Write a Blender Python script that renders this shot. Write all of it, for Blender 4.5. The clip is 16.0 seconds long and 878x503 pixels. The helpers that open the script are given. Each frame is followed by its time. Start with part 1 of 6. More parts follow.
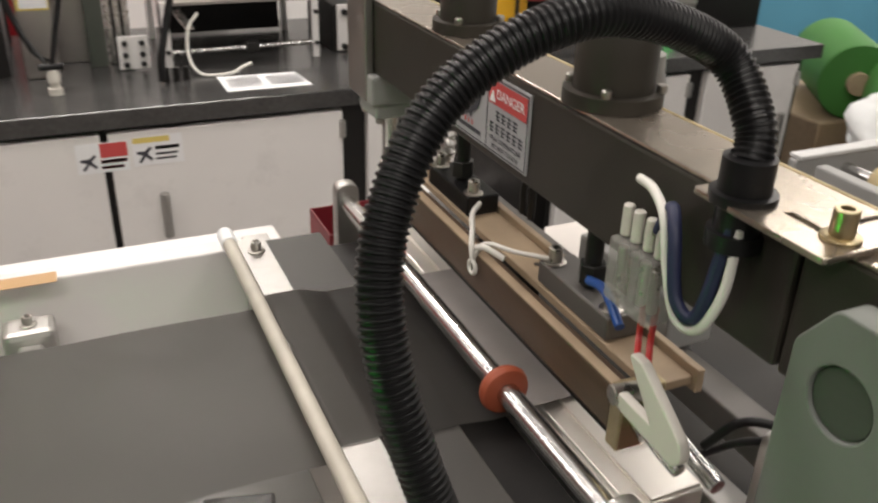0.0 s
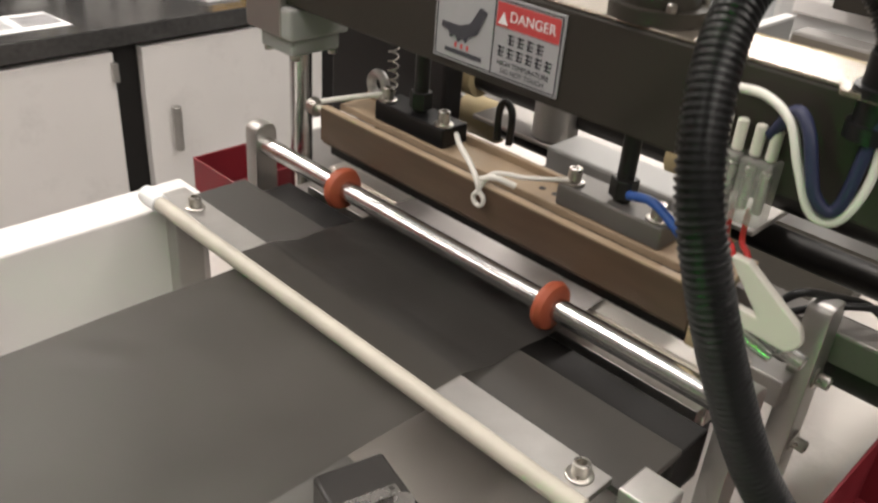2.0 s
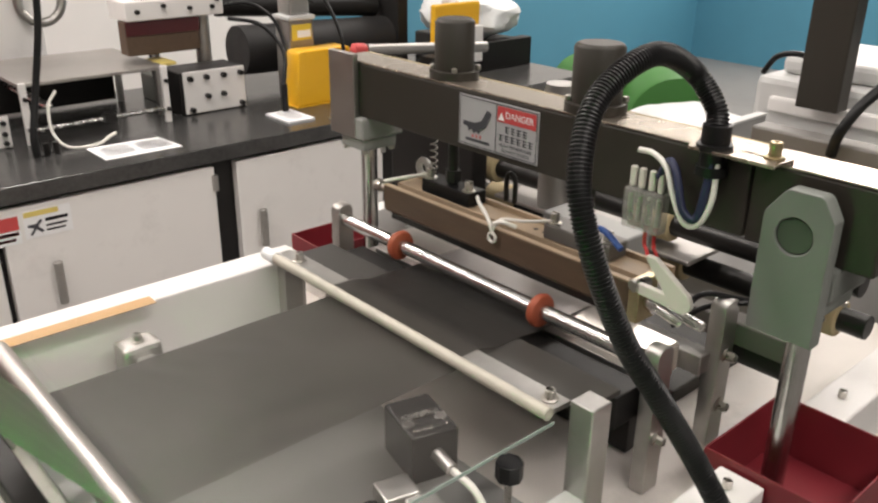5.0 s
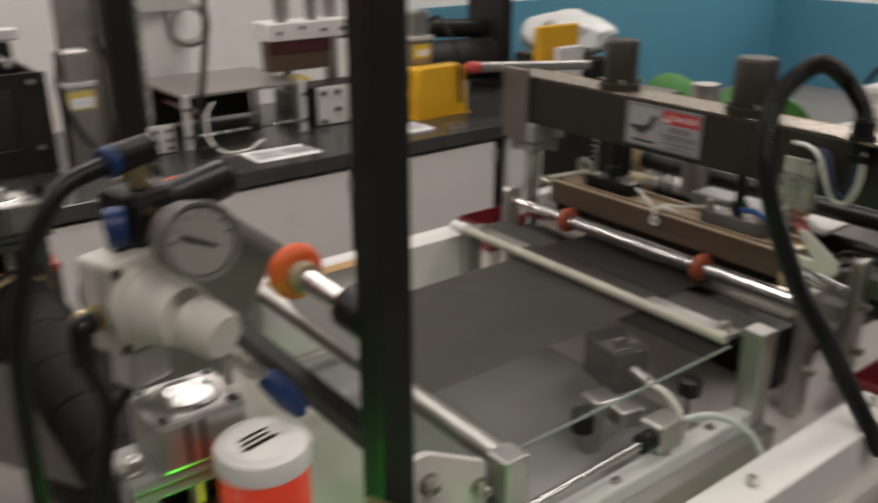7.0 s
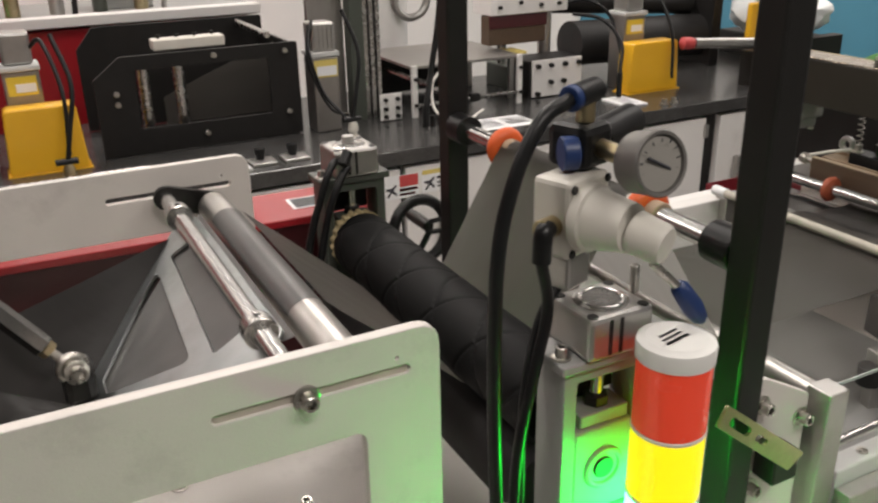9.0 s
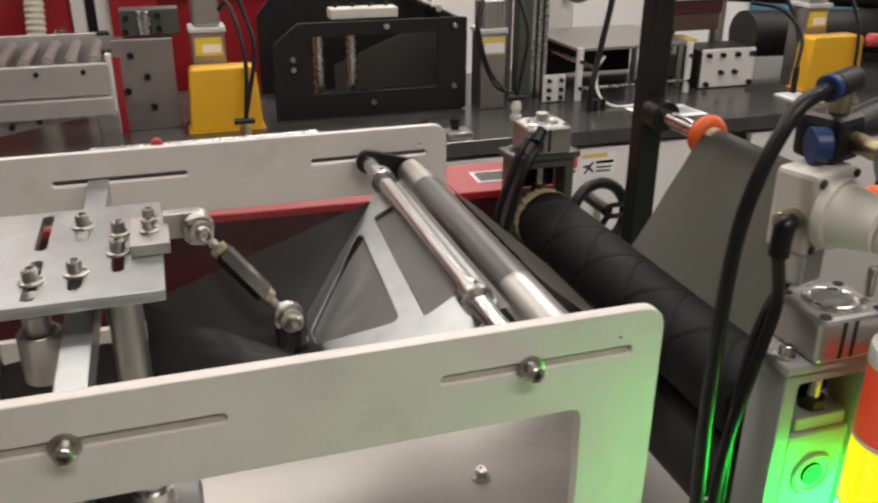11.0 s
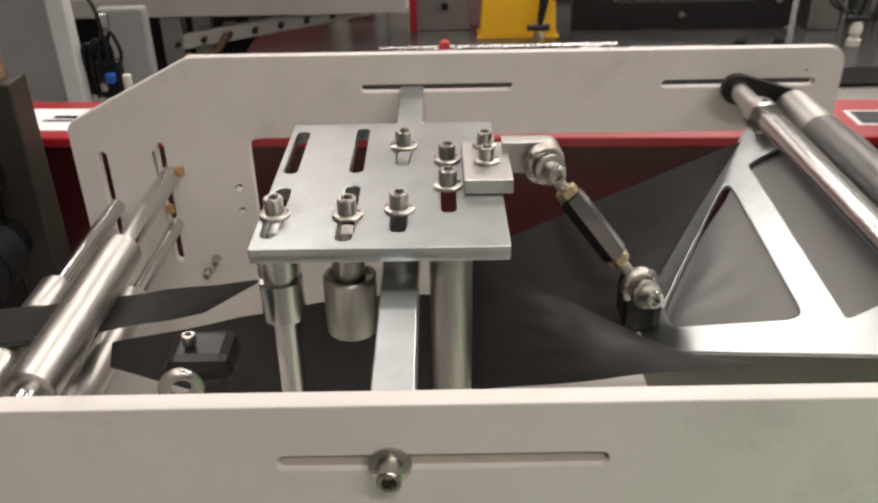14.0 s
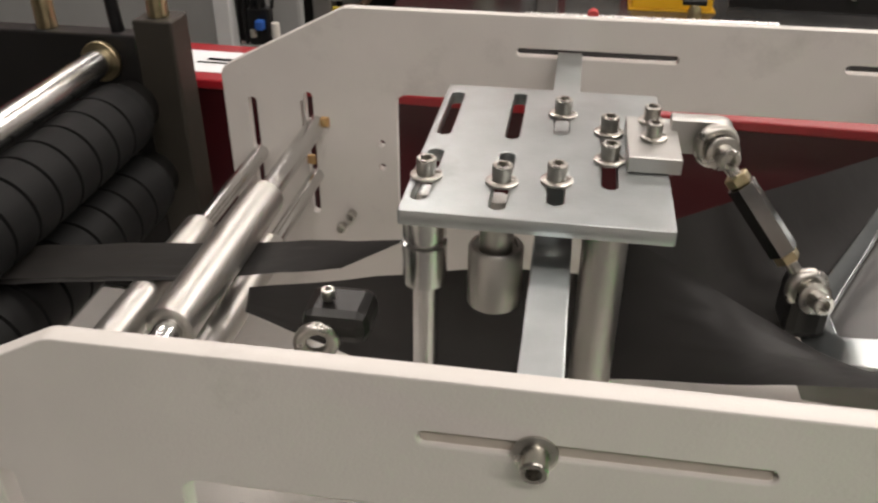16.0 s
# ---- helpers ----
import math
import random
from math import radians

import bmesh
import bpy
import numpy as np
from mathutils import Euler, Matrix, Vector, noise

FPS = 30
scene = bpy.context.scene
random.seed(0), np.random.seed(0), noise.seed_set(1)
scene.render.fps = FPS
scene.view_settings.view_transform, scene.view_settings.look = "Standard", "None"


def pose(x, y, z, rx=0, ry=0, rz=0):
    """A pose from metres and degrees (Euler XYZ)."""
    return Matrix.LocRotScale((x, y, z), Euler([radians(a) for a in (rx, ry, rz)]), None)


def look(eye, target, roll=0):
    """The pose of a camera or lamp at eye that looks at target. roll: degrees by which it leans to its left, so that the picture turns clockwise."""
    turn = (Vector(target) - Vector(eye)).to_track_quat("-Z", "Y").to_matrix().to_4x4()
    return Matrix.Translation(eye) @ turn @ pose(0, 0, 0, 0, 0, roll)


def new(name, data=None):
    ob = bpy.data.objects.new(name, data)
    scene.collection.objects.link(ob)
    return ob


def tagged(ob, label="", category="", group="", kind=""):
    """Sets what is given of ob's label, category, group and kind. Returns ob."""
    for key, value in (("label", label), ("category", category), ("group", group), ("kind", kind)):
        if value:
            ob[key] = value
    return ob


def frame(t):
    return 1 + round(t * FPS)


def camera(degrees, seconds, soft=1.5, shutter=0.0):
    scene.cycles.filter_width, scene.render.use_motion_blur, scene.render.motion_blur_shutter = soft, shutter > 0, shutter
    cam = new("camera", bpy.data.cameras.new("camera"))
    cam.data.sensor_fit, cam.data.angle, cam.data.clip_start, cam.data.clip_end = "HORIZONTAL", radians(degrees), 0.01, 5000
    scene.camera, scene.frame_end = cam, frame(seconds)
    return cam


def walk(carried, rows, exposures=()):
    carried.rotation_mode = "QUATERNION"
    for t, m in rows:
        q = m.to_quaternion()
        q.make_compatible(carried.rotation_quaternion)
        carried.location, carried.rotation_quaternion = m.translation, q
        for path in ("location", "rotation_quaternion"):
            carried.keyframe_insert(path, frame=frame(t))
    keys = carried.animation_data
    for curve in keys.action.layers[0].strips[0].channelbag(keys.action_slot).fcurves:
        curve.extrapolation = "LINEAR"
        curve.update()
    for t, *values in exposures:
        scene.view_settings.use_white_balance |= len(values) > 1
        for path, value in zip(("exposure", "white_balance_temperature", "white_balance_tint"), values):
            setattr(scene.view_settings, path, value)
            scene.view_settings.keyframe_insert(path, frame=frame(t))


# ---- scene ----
cam = camera(54.4, 16.0, soft=2.3, shutter=0.5)
PATH = [
    (0, (1.283, -0.41, 1.572), (2.027, 1.211, 0.668), 1.8),
    (0.5, (1.236, -0.382, 1.559), (2.131, 1.144, 0.626), 1.8),
    (1, (1.181, -0.332, 1.552), (2.167, 1.123, 0.596), 2.8),
    (1.5, (1.057, -0.265, 1.546), (2.238, 1.035, 0.589), 3.4),
    (2, (1.049, -0.216, 1.535), (2.311, 0.965, 0.529), 4.6),
    (2.5, (1.061, -0.175, 1.505), (2.387, 0.909, 0.473), 7.5),
    (3, (1.018, -0.187, 1.516), (2.34, 0.873, 0.454), 7.6),
    (3.5, (0.97, -0.229, 1.527), (2.266, 0.86, 0.463), 5.5),
    (4, (0.931, -0.32, 1.572), (2.208, 0.869, 0.595), 3.2),
    (4.3, (0.899, -0.397, 1.574), (2.151, 0.885, 0.684), 2.5),
    (4.5, (0.89, -0.463, 1.607), (2.092, 0.883, 0.744), 0.8),
    (4.7, (0.855, -0.507, 1.634), (2.071, 0.852, 0.811), 1.0),
    (6.8, (0.48, -0.597, 1.646), (1.743, 0.777, 0.929), -0.3),
    (7, (0.452, -0.616, 1.643), (1.593, 0.857, 0.914), -0.1),
    (7.5, (0.359, -0.641, 1.658), (1.332, 0.942, 0.918), 0.0),
    (7.6, (0.351, -0.617, 1.646), (1.306, 0.977, 0.908), -0.0),
    (8, (0.268, -0.615, 1.645), (1.192, 0.994, 0.9), -0.6),
    (10.3, (0.146, -0.588, 1.642), (0.815, 1.122, 0.849), -0.3),
    (10.5, (0.13, -0.586, 1.641), (0.77, 1.134, 0.847), -0.1),
    (11, (0.1, -0.575, 1.64), (0.662, 1.167, 0.835), 0.3),
    (11.5, (0.063, -0.563, 1.636), (0.57, 1.192, 0.822), 0.9),
    (11.8, (0.034, -0.56, 1.633), (0.51, 1.205, 0.82), 1.0),
    (12, (0.017, -0.557, 1.634), (0.466, 1.213, 0.819), 1.2),
    (12.5, (-0.043, -0.556, 1.634), (0.355, 1.227, 0.82), 1.2),
    (13, (-0.095, -0.554, 1.627), (0.252, 1.235, 0.804), 1.0),
    (13.5, (-0.055, -0.476, 1.612), (0.149, 1.314, 0.744), 0.0),
    (14, (0.028, -0.349, 1.58), (0.025, 1.394, 0.599), -1.0),
    (14.5, (0.043, -0.299, 1.569), (-0.057, 1.394, 0.509), -1.6),
    (15, (0.015, -0.291, 1.559), (-0.123, 1.391, 0.486), -0.8),
    (15.5, (0.003, -0.304, 1.562), (-0.185, 1.376, 0.494), -0.3),
    (16, (0.001, -0.323, 1.567), (-0.267, 1.361, 0.523), 0.2),
]
EXPOSURES = ((0, -0.40), (0.5, -0.42), (1.5, -0.26), (3, -0.16), (4.7, -0.16), (6.8, -1.04), (7.5, -0.92), (8.2, -0.60), (10.3, -0.56), (12, -0.58), (13.5, -0.48), (16, -0.54))
walk(cam, [(t, look(eye, target, roll)) for t, eye, target, roll in PATH], EXPOSURES)

# ---------------------------------------------------------------- light
world = bpy.data.worlds.new("hall_air")
scene.world = world
world.use_nodes = True
bg = world.node_tree.nodes["Background"]
bg.inputs[0].default_value = (0.85, 0.86, 0.90, 1)
bg.inputs[1].default_value = 0.028


def area(name, x, y, z, sx, sy, watts, tint):
    lamp = bpy.data.lights.new(name, "AREA")
    lamp.shape, lamp.size, lamp.size_y, lamp.energy, lamp.color = "RECTANGLE", sx, sy, watts, tint
    ob = new(name, lamp)
    ob.location = (x, y, z)
    return ob


WARM = (1.0, 0.925, 0.862)
# Unseen ceiling tubes, plus lamps added to brighten rails, doors and plate reflections
for lx, ly, lw in ((-1.4, 0.3, 34), (0.7, 1.25, 50), (2.6, 0.3, 36), (0.6, -1.7, 62), (2.5, -2.2, 48), (1.6, 3.3, 84), (-1.2, 3.1, 52), (-0.4, 4.2, 10), (5.6, 2.6, 90), (7.7, 2.2, 150)):
    area("tube_and_fill_lamp", lx, ly, 3.55 if lx < 7 else 3.25, 1.6 if lx < 5 else 2.6, 0.30 if lx < 6 else 0.90, lw, WARM)

# ---------------------------------------------------------------- materials
MATS = {}


def mat(name, rgb, rough=0.5, metal=0.0, vary=0.12, scale=18.0, bump=0.0, bscale=120.0, coat=0.0, stretch=None, emit=None, power=0.0, alpha=1.0, trans=0.0, dirt=0.0, spec=0.5):
    m = bpy.data.materials.new(name)
    m.use_nodes = True
    nt = m.node_tree
    p = nt.nodes["Principled BSDF"]
    tc = nt.nodes.new("ShaderNodeTexCoord")
    mp = nt.nodes.new("ShaderNodeMapping")
    nt.links.new(tc.outputs["Object"], mp.inputs[0])
    if stretch:
        mp.inputs["Scale"].default_value = stretch
    n1 = nt.nodes.new("ShaderNodeTexNoise")
    n1.inputs["Scale"].default_value, n1.inputs["Detail"].default_value = scale, 5
    nt.links.new(mp.outputs[0], n1.inputs[0])
    n2 = nt.nodes.new("ShaderNodeTexNoise")
    n2.inputs["Scale"].default_value, n2.inputs["Detail"].default_value = scale * 0.17, 3
    nt.links.new(tc.outputs["Object"], n2.inputs[0])
    mix = nt.nodes.new("ShaderNodeMath")
    mix.operation = "ADD"
    nt.links.new(n1.outputs[0], mix.inputs[0])
    nt.links.new(n2.outputs[0], mix.inputs[1])
    ramp = nt.nodes.new("ShaderNodeMapRange")
    ramp.inputs["From Min"].default_value, ramp.inputs["From Max"].default_value = 0.6, 1.4
    nt.links.new(mix.outputs[0], ramp.inputs[0])
    col = nt.nodes.new("ShaderNodeMixRGB")
    lo, hi = [c * (1 - vary) for c in rgb], [min(1, c * (1 + vary)) for c in rgb]
    col.inputs[1].default_value, col.inputs[2].default_value = (*lo, 1), (*hi, 1)
    nt.links.new(ramp.outputs[0], col.inputs[0])
    last = col.outputs[0]
    if dirt:
        nd = nt.nodes.new("ShaderNodeTexNoise")
        nd.inputs["Scale"].default_value, nd.inputs["Detail"].default_value, nd.inputs["Roughness"].default_value = 7.0, 8, 0.7
        nt.links.new(tc.outputs["Object"], nd.inputs[0])
        rd = nt.nodes.new("ShaderNodeMapRange")
        rd.inputs["From Min"].default_value, rd.inputs["From Max"].default_value = 0.56, 0.75
        rd.inputs["To Max"].default_value = dirt
        nt.links.new(nd.outputs[0], rd.inputs[0])
        md = nt.nodes.new("ShaderNodeMixRGB")
        md.inputs[2].default_value = (0.10, 0.085, 0.065, 1)
        nt.links.new(rd.outputs[0], md.inputs[0])
        nt.links.new(last, md.inputs[1])
        last = md.outputs[0]
    nt.links.new(last, p.inputs["Base Color"])
    rr = nt.nodes.new("ShaderNodeMapRange")
    rr.inputs["To Min"].default_value, rr.inputs["To Max"].default_value = max(0.03, rough * 0.8), min(1, rough * 1.25)
    nt.links.new(n1.outputs[0], rr.inputs[0])
    nt.links.new(rr.outputs[0], p.inputs["Roughness"])
    p.inputs["Metallic"].default_value = metal
    p.inputs["Coat Weight"].default_value = coat
    p.inputs["Alpha"].default_value = alpha
    p.inputs["Specular IOR Level"].default_value = spec
    p.inputs["Transmission Weight"].default_value = trans
    if emit:
        p.inputs["Emission Color"].default_value, p.inputs["Emission Strength"].default_value = (*emit, 1), power
    if bump:
        nb = nt.nodes.new("ShaderNodeTexNoise")
        nb.inputs["Scale"].default_value, nb.inputs["Detail"].default_value = bscale, 4
        nt.links.new(mp.outputs[0], nb.inputs[0])
        b = nt.nodes.new("ShaderNodeBump")
        b.inputs["Strength"].default_value, b.inputs["Distance"].default_value = bump, 0.002
        nt.links.new(nb.outputs[0], b.inputs["Height"])
        nt.links.new(b.outputs[0], p.inputs["Normal"])
    MATS[name] = m
    return m


WHITE = mat("white_powder_coat", (0.72, 0.68, 0.64), 0.42, vary=0.05, bump=0.12, bscale=500, dirt=0.25)
WALLW = mat("white_wall_paint", (0.80, 0.79, 0.77), 0.7, vary=0.05, scale=4, bump=0.1, bscale=90)
DOORW = mat("white_cabinet_paint", (0.80, 0.78, 0.76), 0.35, vary=0.04, scale=5, dirt=0.12)
STEEL = mat("machined_steel", (0.56, 0.55, 0.53), 0.26, 1.0, 0.16, 60, 0.06, 300)
ZINC = mat("zinc_plated_steel", (0.475, 0.505, 0.505), 0.31, 1.0, 0.22, 22, 0.07, 180, dirt=0.32)
CHROME = mat("polished_chrome", (0.60, 0.595, 0.58), 0.23, 1.0, 0.08, 40)
ALU = mat("anodised_aluminium", (0.50, 0.49, 0.47), 0.40, 1.0, 0.10, 50, 0.05, 400)
BRUSH = mat("turned_aluminium_roller", (0.52, 0.505, 0.475), 0.38, 1.0, 0.06, 30, 0.03, 400)
BOLT = mat("bright_bolt_steel", (0.52, 0.50, 0.46), 0.28, 1.0, 0.15, 90)
BRASS = mat("yellow_zinc_bolt", (0.50, 0.42, 0.26), 0.33, 1.0, 0.15, 90)
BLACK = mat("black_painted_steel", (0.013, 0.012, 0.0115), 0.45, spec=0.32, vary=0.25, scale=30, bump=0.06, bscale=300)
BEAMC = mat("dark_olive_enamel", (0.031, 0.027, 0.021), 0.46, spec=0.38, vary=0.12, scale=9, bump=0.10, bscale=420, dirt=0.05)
OXIDE = mat("black_oxide_steel", (0.016, 0.015, 0.014), 0.36, 0.3, 0.2, 60)
RUBBER = mat("black_rubber", (0.014, 0.013, 0.013), 0.6, vary=0.2, scale=25, bump=0.2, bscale=200)
PVC = mat("black_plastic", (0.008, 0.008, 0.0085), 0.36, spec=0.34, vary=0.2, scale=40)
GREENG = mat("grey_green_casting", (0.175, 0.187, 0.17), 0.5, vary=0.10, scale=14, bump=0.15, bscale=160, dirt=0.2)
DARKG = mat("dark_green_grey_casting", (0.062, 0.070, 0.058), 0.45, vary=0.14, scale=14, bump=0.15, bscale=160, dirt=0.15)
BROWN = mat("brown_ptfe_cloth_bar", (0.090, 0.057, 0.036), 0.45, vary=0.2, scale=30, bump=0.15, bscale=150, stretch=(3, 0.5, 3))
TANW = mat("tan_phenolic_strip", (0.38, 0.285, 0.19), 0.5, vary=0.14, scale=40, bump=0.1, bscale=200)
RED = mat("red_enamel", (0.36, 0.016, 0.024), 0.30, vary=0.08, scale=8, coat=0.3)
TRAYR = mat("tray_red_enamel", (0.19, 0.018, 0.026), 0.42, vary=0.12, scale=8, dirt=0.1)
MAROON = mat("maroon_and_shaded_red", (0.060, 0.006, 0.009), 0.38, vary=0.12, scale=8, coat=0.2)
ORANGE = mat("orange_polyurethane", (0.80, 0.13, 0.03), 0.38, vary=0.12, scale=30)
ORANGED = mat("worn_orange_rubber", (0.37, 0.085, 0.04), 0.5, vary=0.12, scale=30)
YELLOW = mat("yellow_guard_paint", (0.86, 0.47, 0.02), 0.34, vary=0.05, scale=8, coat=0.3)
IVORY = mat("ivory_plastic", (0.64, 0.61, 0.55), 0.42, vary=0.05, scale=20)
CREAM = mat("cream_rubber_roller", (0.42, 0.34, 0.19), 0.6, vary=0.12, scale=20)
BLUE = mat("blue_plastic", (0.012, 0.035, 0.13), 0.38, vary=0.1, scale=30)
BLUEW = mat("blue_wire", (0.02, 0.09, 0.36), 0.4, vary=0.1, scale=30)
NAVY = mat("navy_cable_sleeve", (0.015, 0.02, 0.06), 0.5, vary=0.2, scale=60)
WIREW = mat("white_wire", (0.72, 0.70, 0.65), 0.45, vary=0.06, scale=60)
WIRER = mat("red_wire", (0.55, 0.03, 0.03), 0.4, vary=0.1, scale=60)
TUBEB = mat("aged_plastic_tube", (0.47, 0.44, 0.375), 0.45, vary=0.16, scale=26, bump=0.2, bscale=60, dirt=0.35)
# White sign greyed: the shadow on it is put into the colour
SIGNP = mat("shaded_sign_plate", (0.40, 0.40, 0.41), 0.45, vary=0.06, scale=30, dirt=0.1)
PAPER = mat("paper", (0.84, 0.84, 0.85), 0.8, vary=0.03, scale=30)
INK = mat("printed_ink", (0.05, 0.05, 0.06), 0.7, vary=0.05, scale=30)
INKG = mat("pale_print", (0.50, 0.50, 0.52), 0.75, vary=0.05, scale=30)
LRED = mat("label_red", (0.55, 0.07, 0.07), 0.45, vary=0.05, scale=30)
LYEL = mat("label_yellow", (0.72, 0.55, 0.06), 0.5, vary=0.05, scale=30)
STONE = mat("black_granite", (0.050, 0.049, 0.048), 0.22, vary=0.35, scale=70, bump=0.02, bscale=300)
FLOORM = mat("grey_epoxy_floor", (0.22, 0.21, 0.20), 0.4, vary=0.15, scale=6, dirt=0.3)
WALLB = mat("blue_wall_paint", (0.070, 0.235, 0.335), 0.6, vary=0.08, scale=3, bump=0.08, bscale=60)
GREENB = mat("green_film_roll", (0.050, 0.19, 0.035), 0.55, vary=0.12, scale=6)
BAGW = mat("white_plastic_bag", (0.78, 0.80, 0.80), 0.35, vary=0.08, scale=18, bump=0.5, bscale=20)
HOSE = mat("cream_vacuum_hose", (0.62, 0.58, 0.47), 0.5, vary=0.08, scale=30)
STAIN = mat("stainless_sheet", (0.42, 0.40, 0.38), 0.42, 1.0, 0.12, 16, 0.05, 200, dirt=0.1)
CARD = mat("brown_tape", (0.48, 0.29, 0.12), 0.5, vary=0.08, scale=20)
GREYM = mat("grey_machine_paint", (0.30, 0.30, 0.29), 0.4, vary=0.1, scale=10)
LIGHTG = mat("light_machine_paint", (0.58, 0.58, 0.57), 0.38, vary=0.08, scale=10, dirt=0.1)
SCREEN = mat("dark_glass_pad", (0.03, 0.035, 0.04), 0.15, vary=0.1, scale=20)
DIAL = mat("gauge_face", (0.30, 0.285, 0.26), 0.5, vary=0.04, scale=30)
REDL = mat("red_lens", (0.75, 0.06, 0.03), 0.25, vary=0.05, scale=20, emit=(1, 0.08, 0.03), power=0.35)
# Unlit amber lens given emission for the green lamp's light inside it
YELL = mat("amber_lens", (0.85, 0.55, 0.02), 0.25, vary=0.05, scale=20, emit=(1.0, 0.85, 0.0), power=1.3)
GRNL = mat("green_lens_lit", (0.10, 0.8, 0.15), 0.3, vary=0.05, scale=20, emit=(0.02, 1.0, 0.06), power=65.0)
LEDG = mat("small_green_led", (0.1, 0.7, 0.1), 0.3, emit=(0.1, 1.0, 0.2), power=2.5)
TABLEK = mat("dark_table_strip", (0.045, 0.042, 0.038), 0.42, vary=0.22, scale=14, dirt=0.15)
DULL = mat("dull_grey_steel", (0.20, 0.19, 0.18), 0.5, 0.6, 0.10, 14, 0.05, 200, dirt=0.2)
LIGHTM = mat("bright_milled_bar", (0.90, 0.86, 0.80), 0.30, 0.85, 0.08, 30, stretch=(1, 0.1, 1))
# Pale metal carries the lamp glare seen on the beam's top
TOPM = mat("lit_beam_top", (0.44, 0.385, 0.32), 0.26, 0.9, 0.14, 12, 0.05, 200, dirt=0.15)
SLOTB = mat("beige_slot_paint", (0.50, 0.45, 0.385), 0.5, vary=0.2, scale=40, dirt=0.5)
EDGEG = mat("acrylic_edge", (0.30, 0.36, 0.33), 0.2, vary=0.1, scale=40)
# Paler, half-metal copies of the grey film: its bright reflections are in the colour
FILML = mat("lit_film_over_bar", (0.40, 0.375, 0.36), 0.34, 0.45, vary=0.2, scale=12, bump=0.3, bscale=30)
FILMR = mat("lit_film_copy", (0.13, 0.126, 0.122), 0.36, 0.40, vary=0.2, scale=12, bump=0.2, bscale=30)
BENCH = mat("pale_cast_aluminium", (0.50, 0.48, 0.46), 0.38, 0.45, 0.10, 14, 0.05, 200, dirt=0.15)
NICKEL = mat("black_nickel_steel", (0.20, 0.195, 0.19), 0.16, 1.0, 0.1, 40)
CAPW = mat("white_cap_plastic", (0.82, 0.81, 0.78), 0.5, vary=0.04, scale=30)
PALEY = mat("faded_label_yellow", (0.70, 0.56, 0.16), 0.55, vary=0.06, scale=30)
CLIPM = mat("clear_terminal_plastic", (0.45, 0.44, 0.41), 0.22, vary=0.2, scale=60, alpha=0.42)


def film_material(name, rgb, rough, through_rgb, share, bump):
    """Thin plastic film: a dull sheen, and part of the light passes through it."""
    m = mat(name, rgb, rough, vary=0.30, scale=7, bump=bump, bscale=26, stretch=(1, 3, 1), spec=0.22)
    nt = m.node_tree
    p = nt.nodes["Principled BSDF"]
    tr = nt.nodes.new("ShaderNodeBsdfTranslucent")
    tr.inputs["Color"].default_value = (*through_rgb, 1)
    mx = nt.nodes.new("ShaderNodeMixShader")
    mx.inputs[0].default_value = share
    nt.links.new(p.outputs[0], mx.inputs[1])
    nt.links.new(tr.outputs[0], mx.inputs[2])
    nt.links.new(mx.outputs[0], nt.nodes["Material Output"].inputs[0])
    return m


FILM = film_material("grey_polyethylene_film", (0.040, 0.0375, 0.0355), 0.36, (0.52, 0.50, 0.475), 0.46, 0.30)
FILMD = film_material("folded_double_film", (0.036, 0.0345, 0.034), 0.46, (0.08, 0.075, 0.07), 0.20, 0.35)


def glass_material():
    """Acrylic sheet, dulled by dust and rubbing."""
    m = mat("scuffed_acrylic", (0.27, 0.25, 0.225), 0.34, vary=0.2, scale=9)
    nt = m.node_tree
    p = nt.nodes["Principled BSDF"]
    n = nt.nodes.new("ShaderNodeTexNoise")
    n.inputs["Scale"].default_value, n.inputs["Detail"].default_value = 6.0, 6
    tc = nt.nodes.new("ShaderNodeTexCoord")
    nt.links.new(tc.outputs["Object"], n.inputs[0])
    r = nt.nodes.new("ShaderNodeMapRange")
    r.inputs["From Min"].default_value, r.inputs["From Max"].default_value = 0.35, 0.7
    r.inputs["To Min"].default_value, r.inputs["To Max"].default_value = 0.025, 0.065
    nt.links.new(n.outputs[0], r.inputs[0])
    nt.links.new(r.outputs[0], p.inputs["Alpha"])
    return m


GLASS = glass_material()


GROOVE = mat("grooved_black_rubber", (0.009, 0.009, 0.009), 0.6, vary=0.18, scale=30)
GROOVE.node_tree.nodes["Principled BSDF"].inputs["Specular IOR Level"].default_value = 0.16
# Roof out of view, kept dark so that it bounces little light
CEIL = mat("dark_unseen_roof", (0.22, 0.22, 0.22), 0.7, vary=0.1, scale=3)

# ---------------------------------------------------------------- building helpers
BASE = {}


def thing(name, base, label, category, group="", kind=""):
    ob = new(name)
    ob.location = base
    ob.empty_display_size = 0.05
    BASE[ob] = Vector(base)
    return tagged(ob, label, category, group, kind)


def mesh_of(name, bm, material):
    me = bpy.data.meshes.new(name)
    bmesh.ops.recalc_face_normals(bm, faces=bm.faces)
    for e in bm.edges:
        if len(e.link_faces) == 2 and e.calc_face_angle(0.0) > 0.65:
            e.smooth = False
    bm.to_mesh(me)
    bm.free()
    me.materials.append(material)
    return me


def part(name, bm, material, parent, label=""):
    """One mesh, given in world metres, under a thing or under a part of it."""
    base = BASE[parent]
    bmesh.ops.translate(bm, verts=bm.verts, vec=-base)
    ob = new(name, mesh_of(name, bm, material))
    ob.parent = parent
    BASE[ob] = base
    if label:
        ob["label"] = label
    return ob


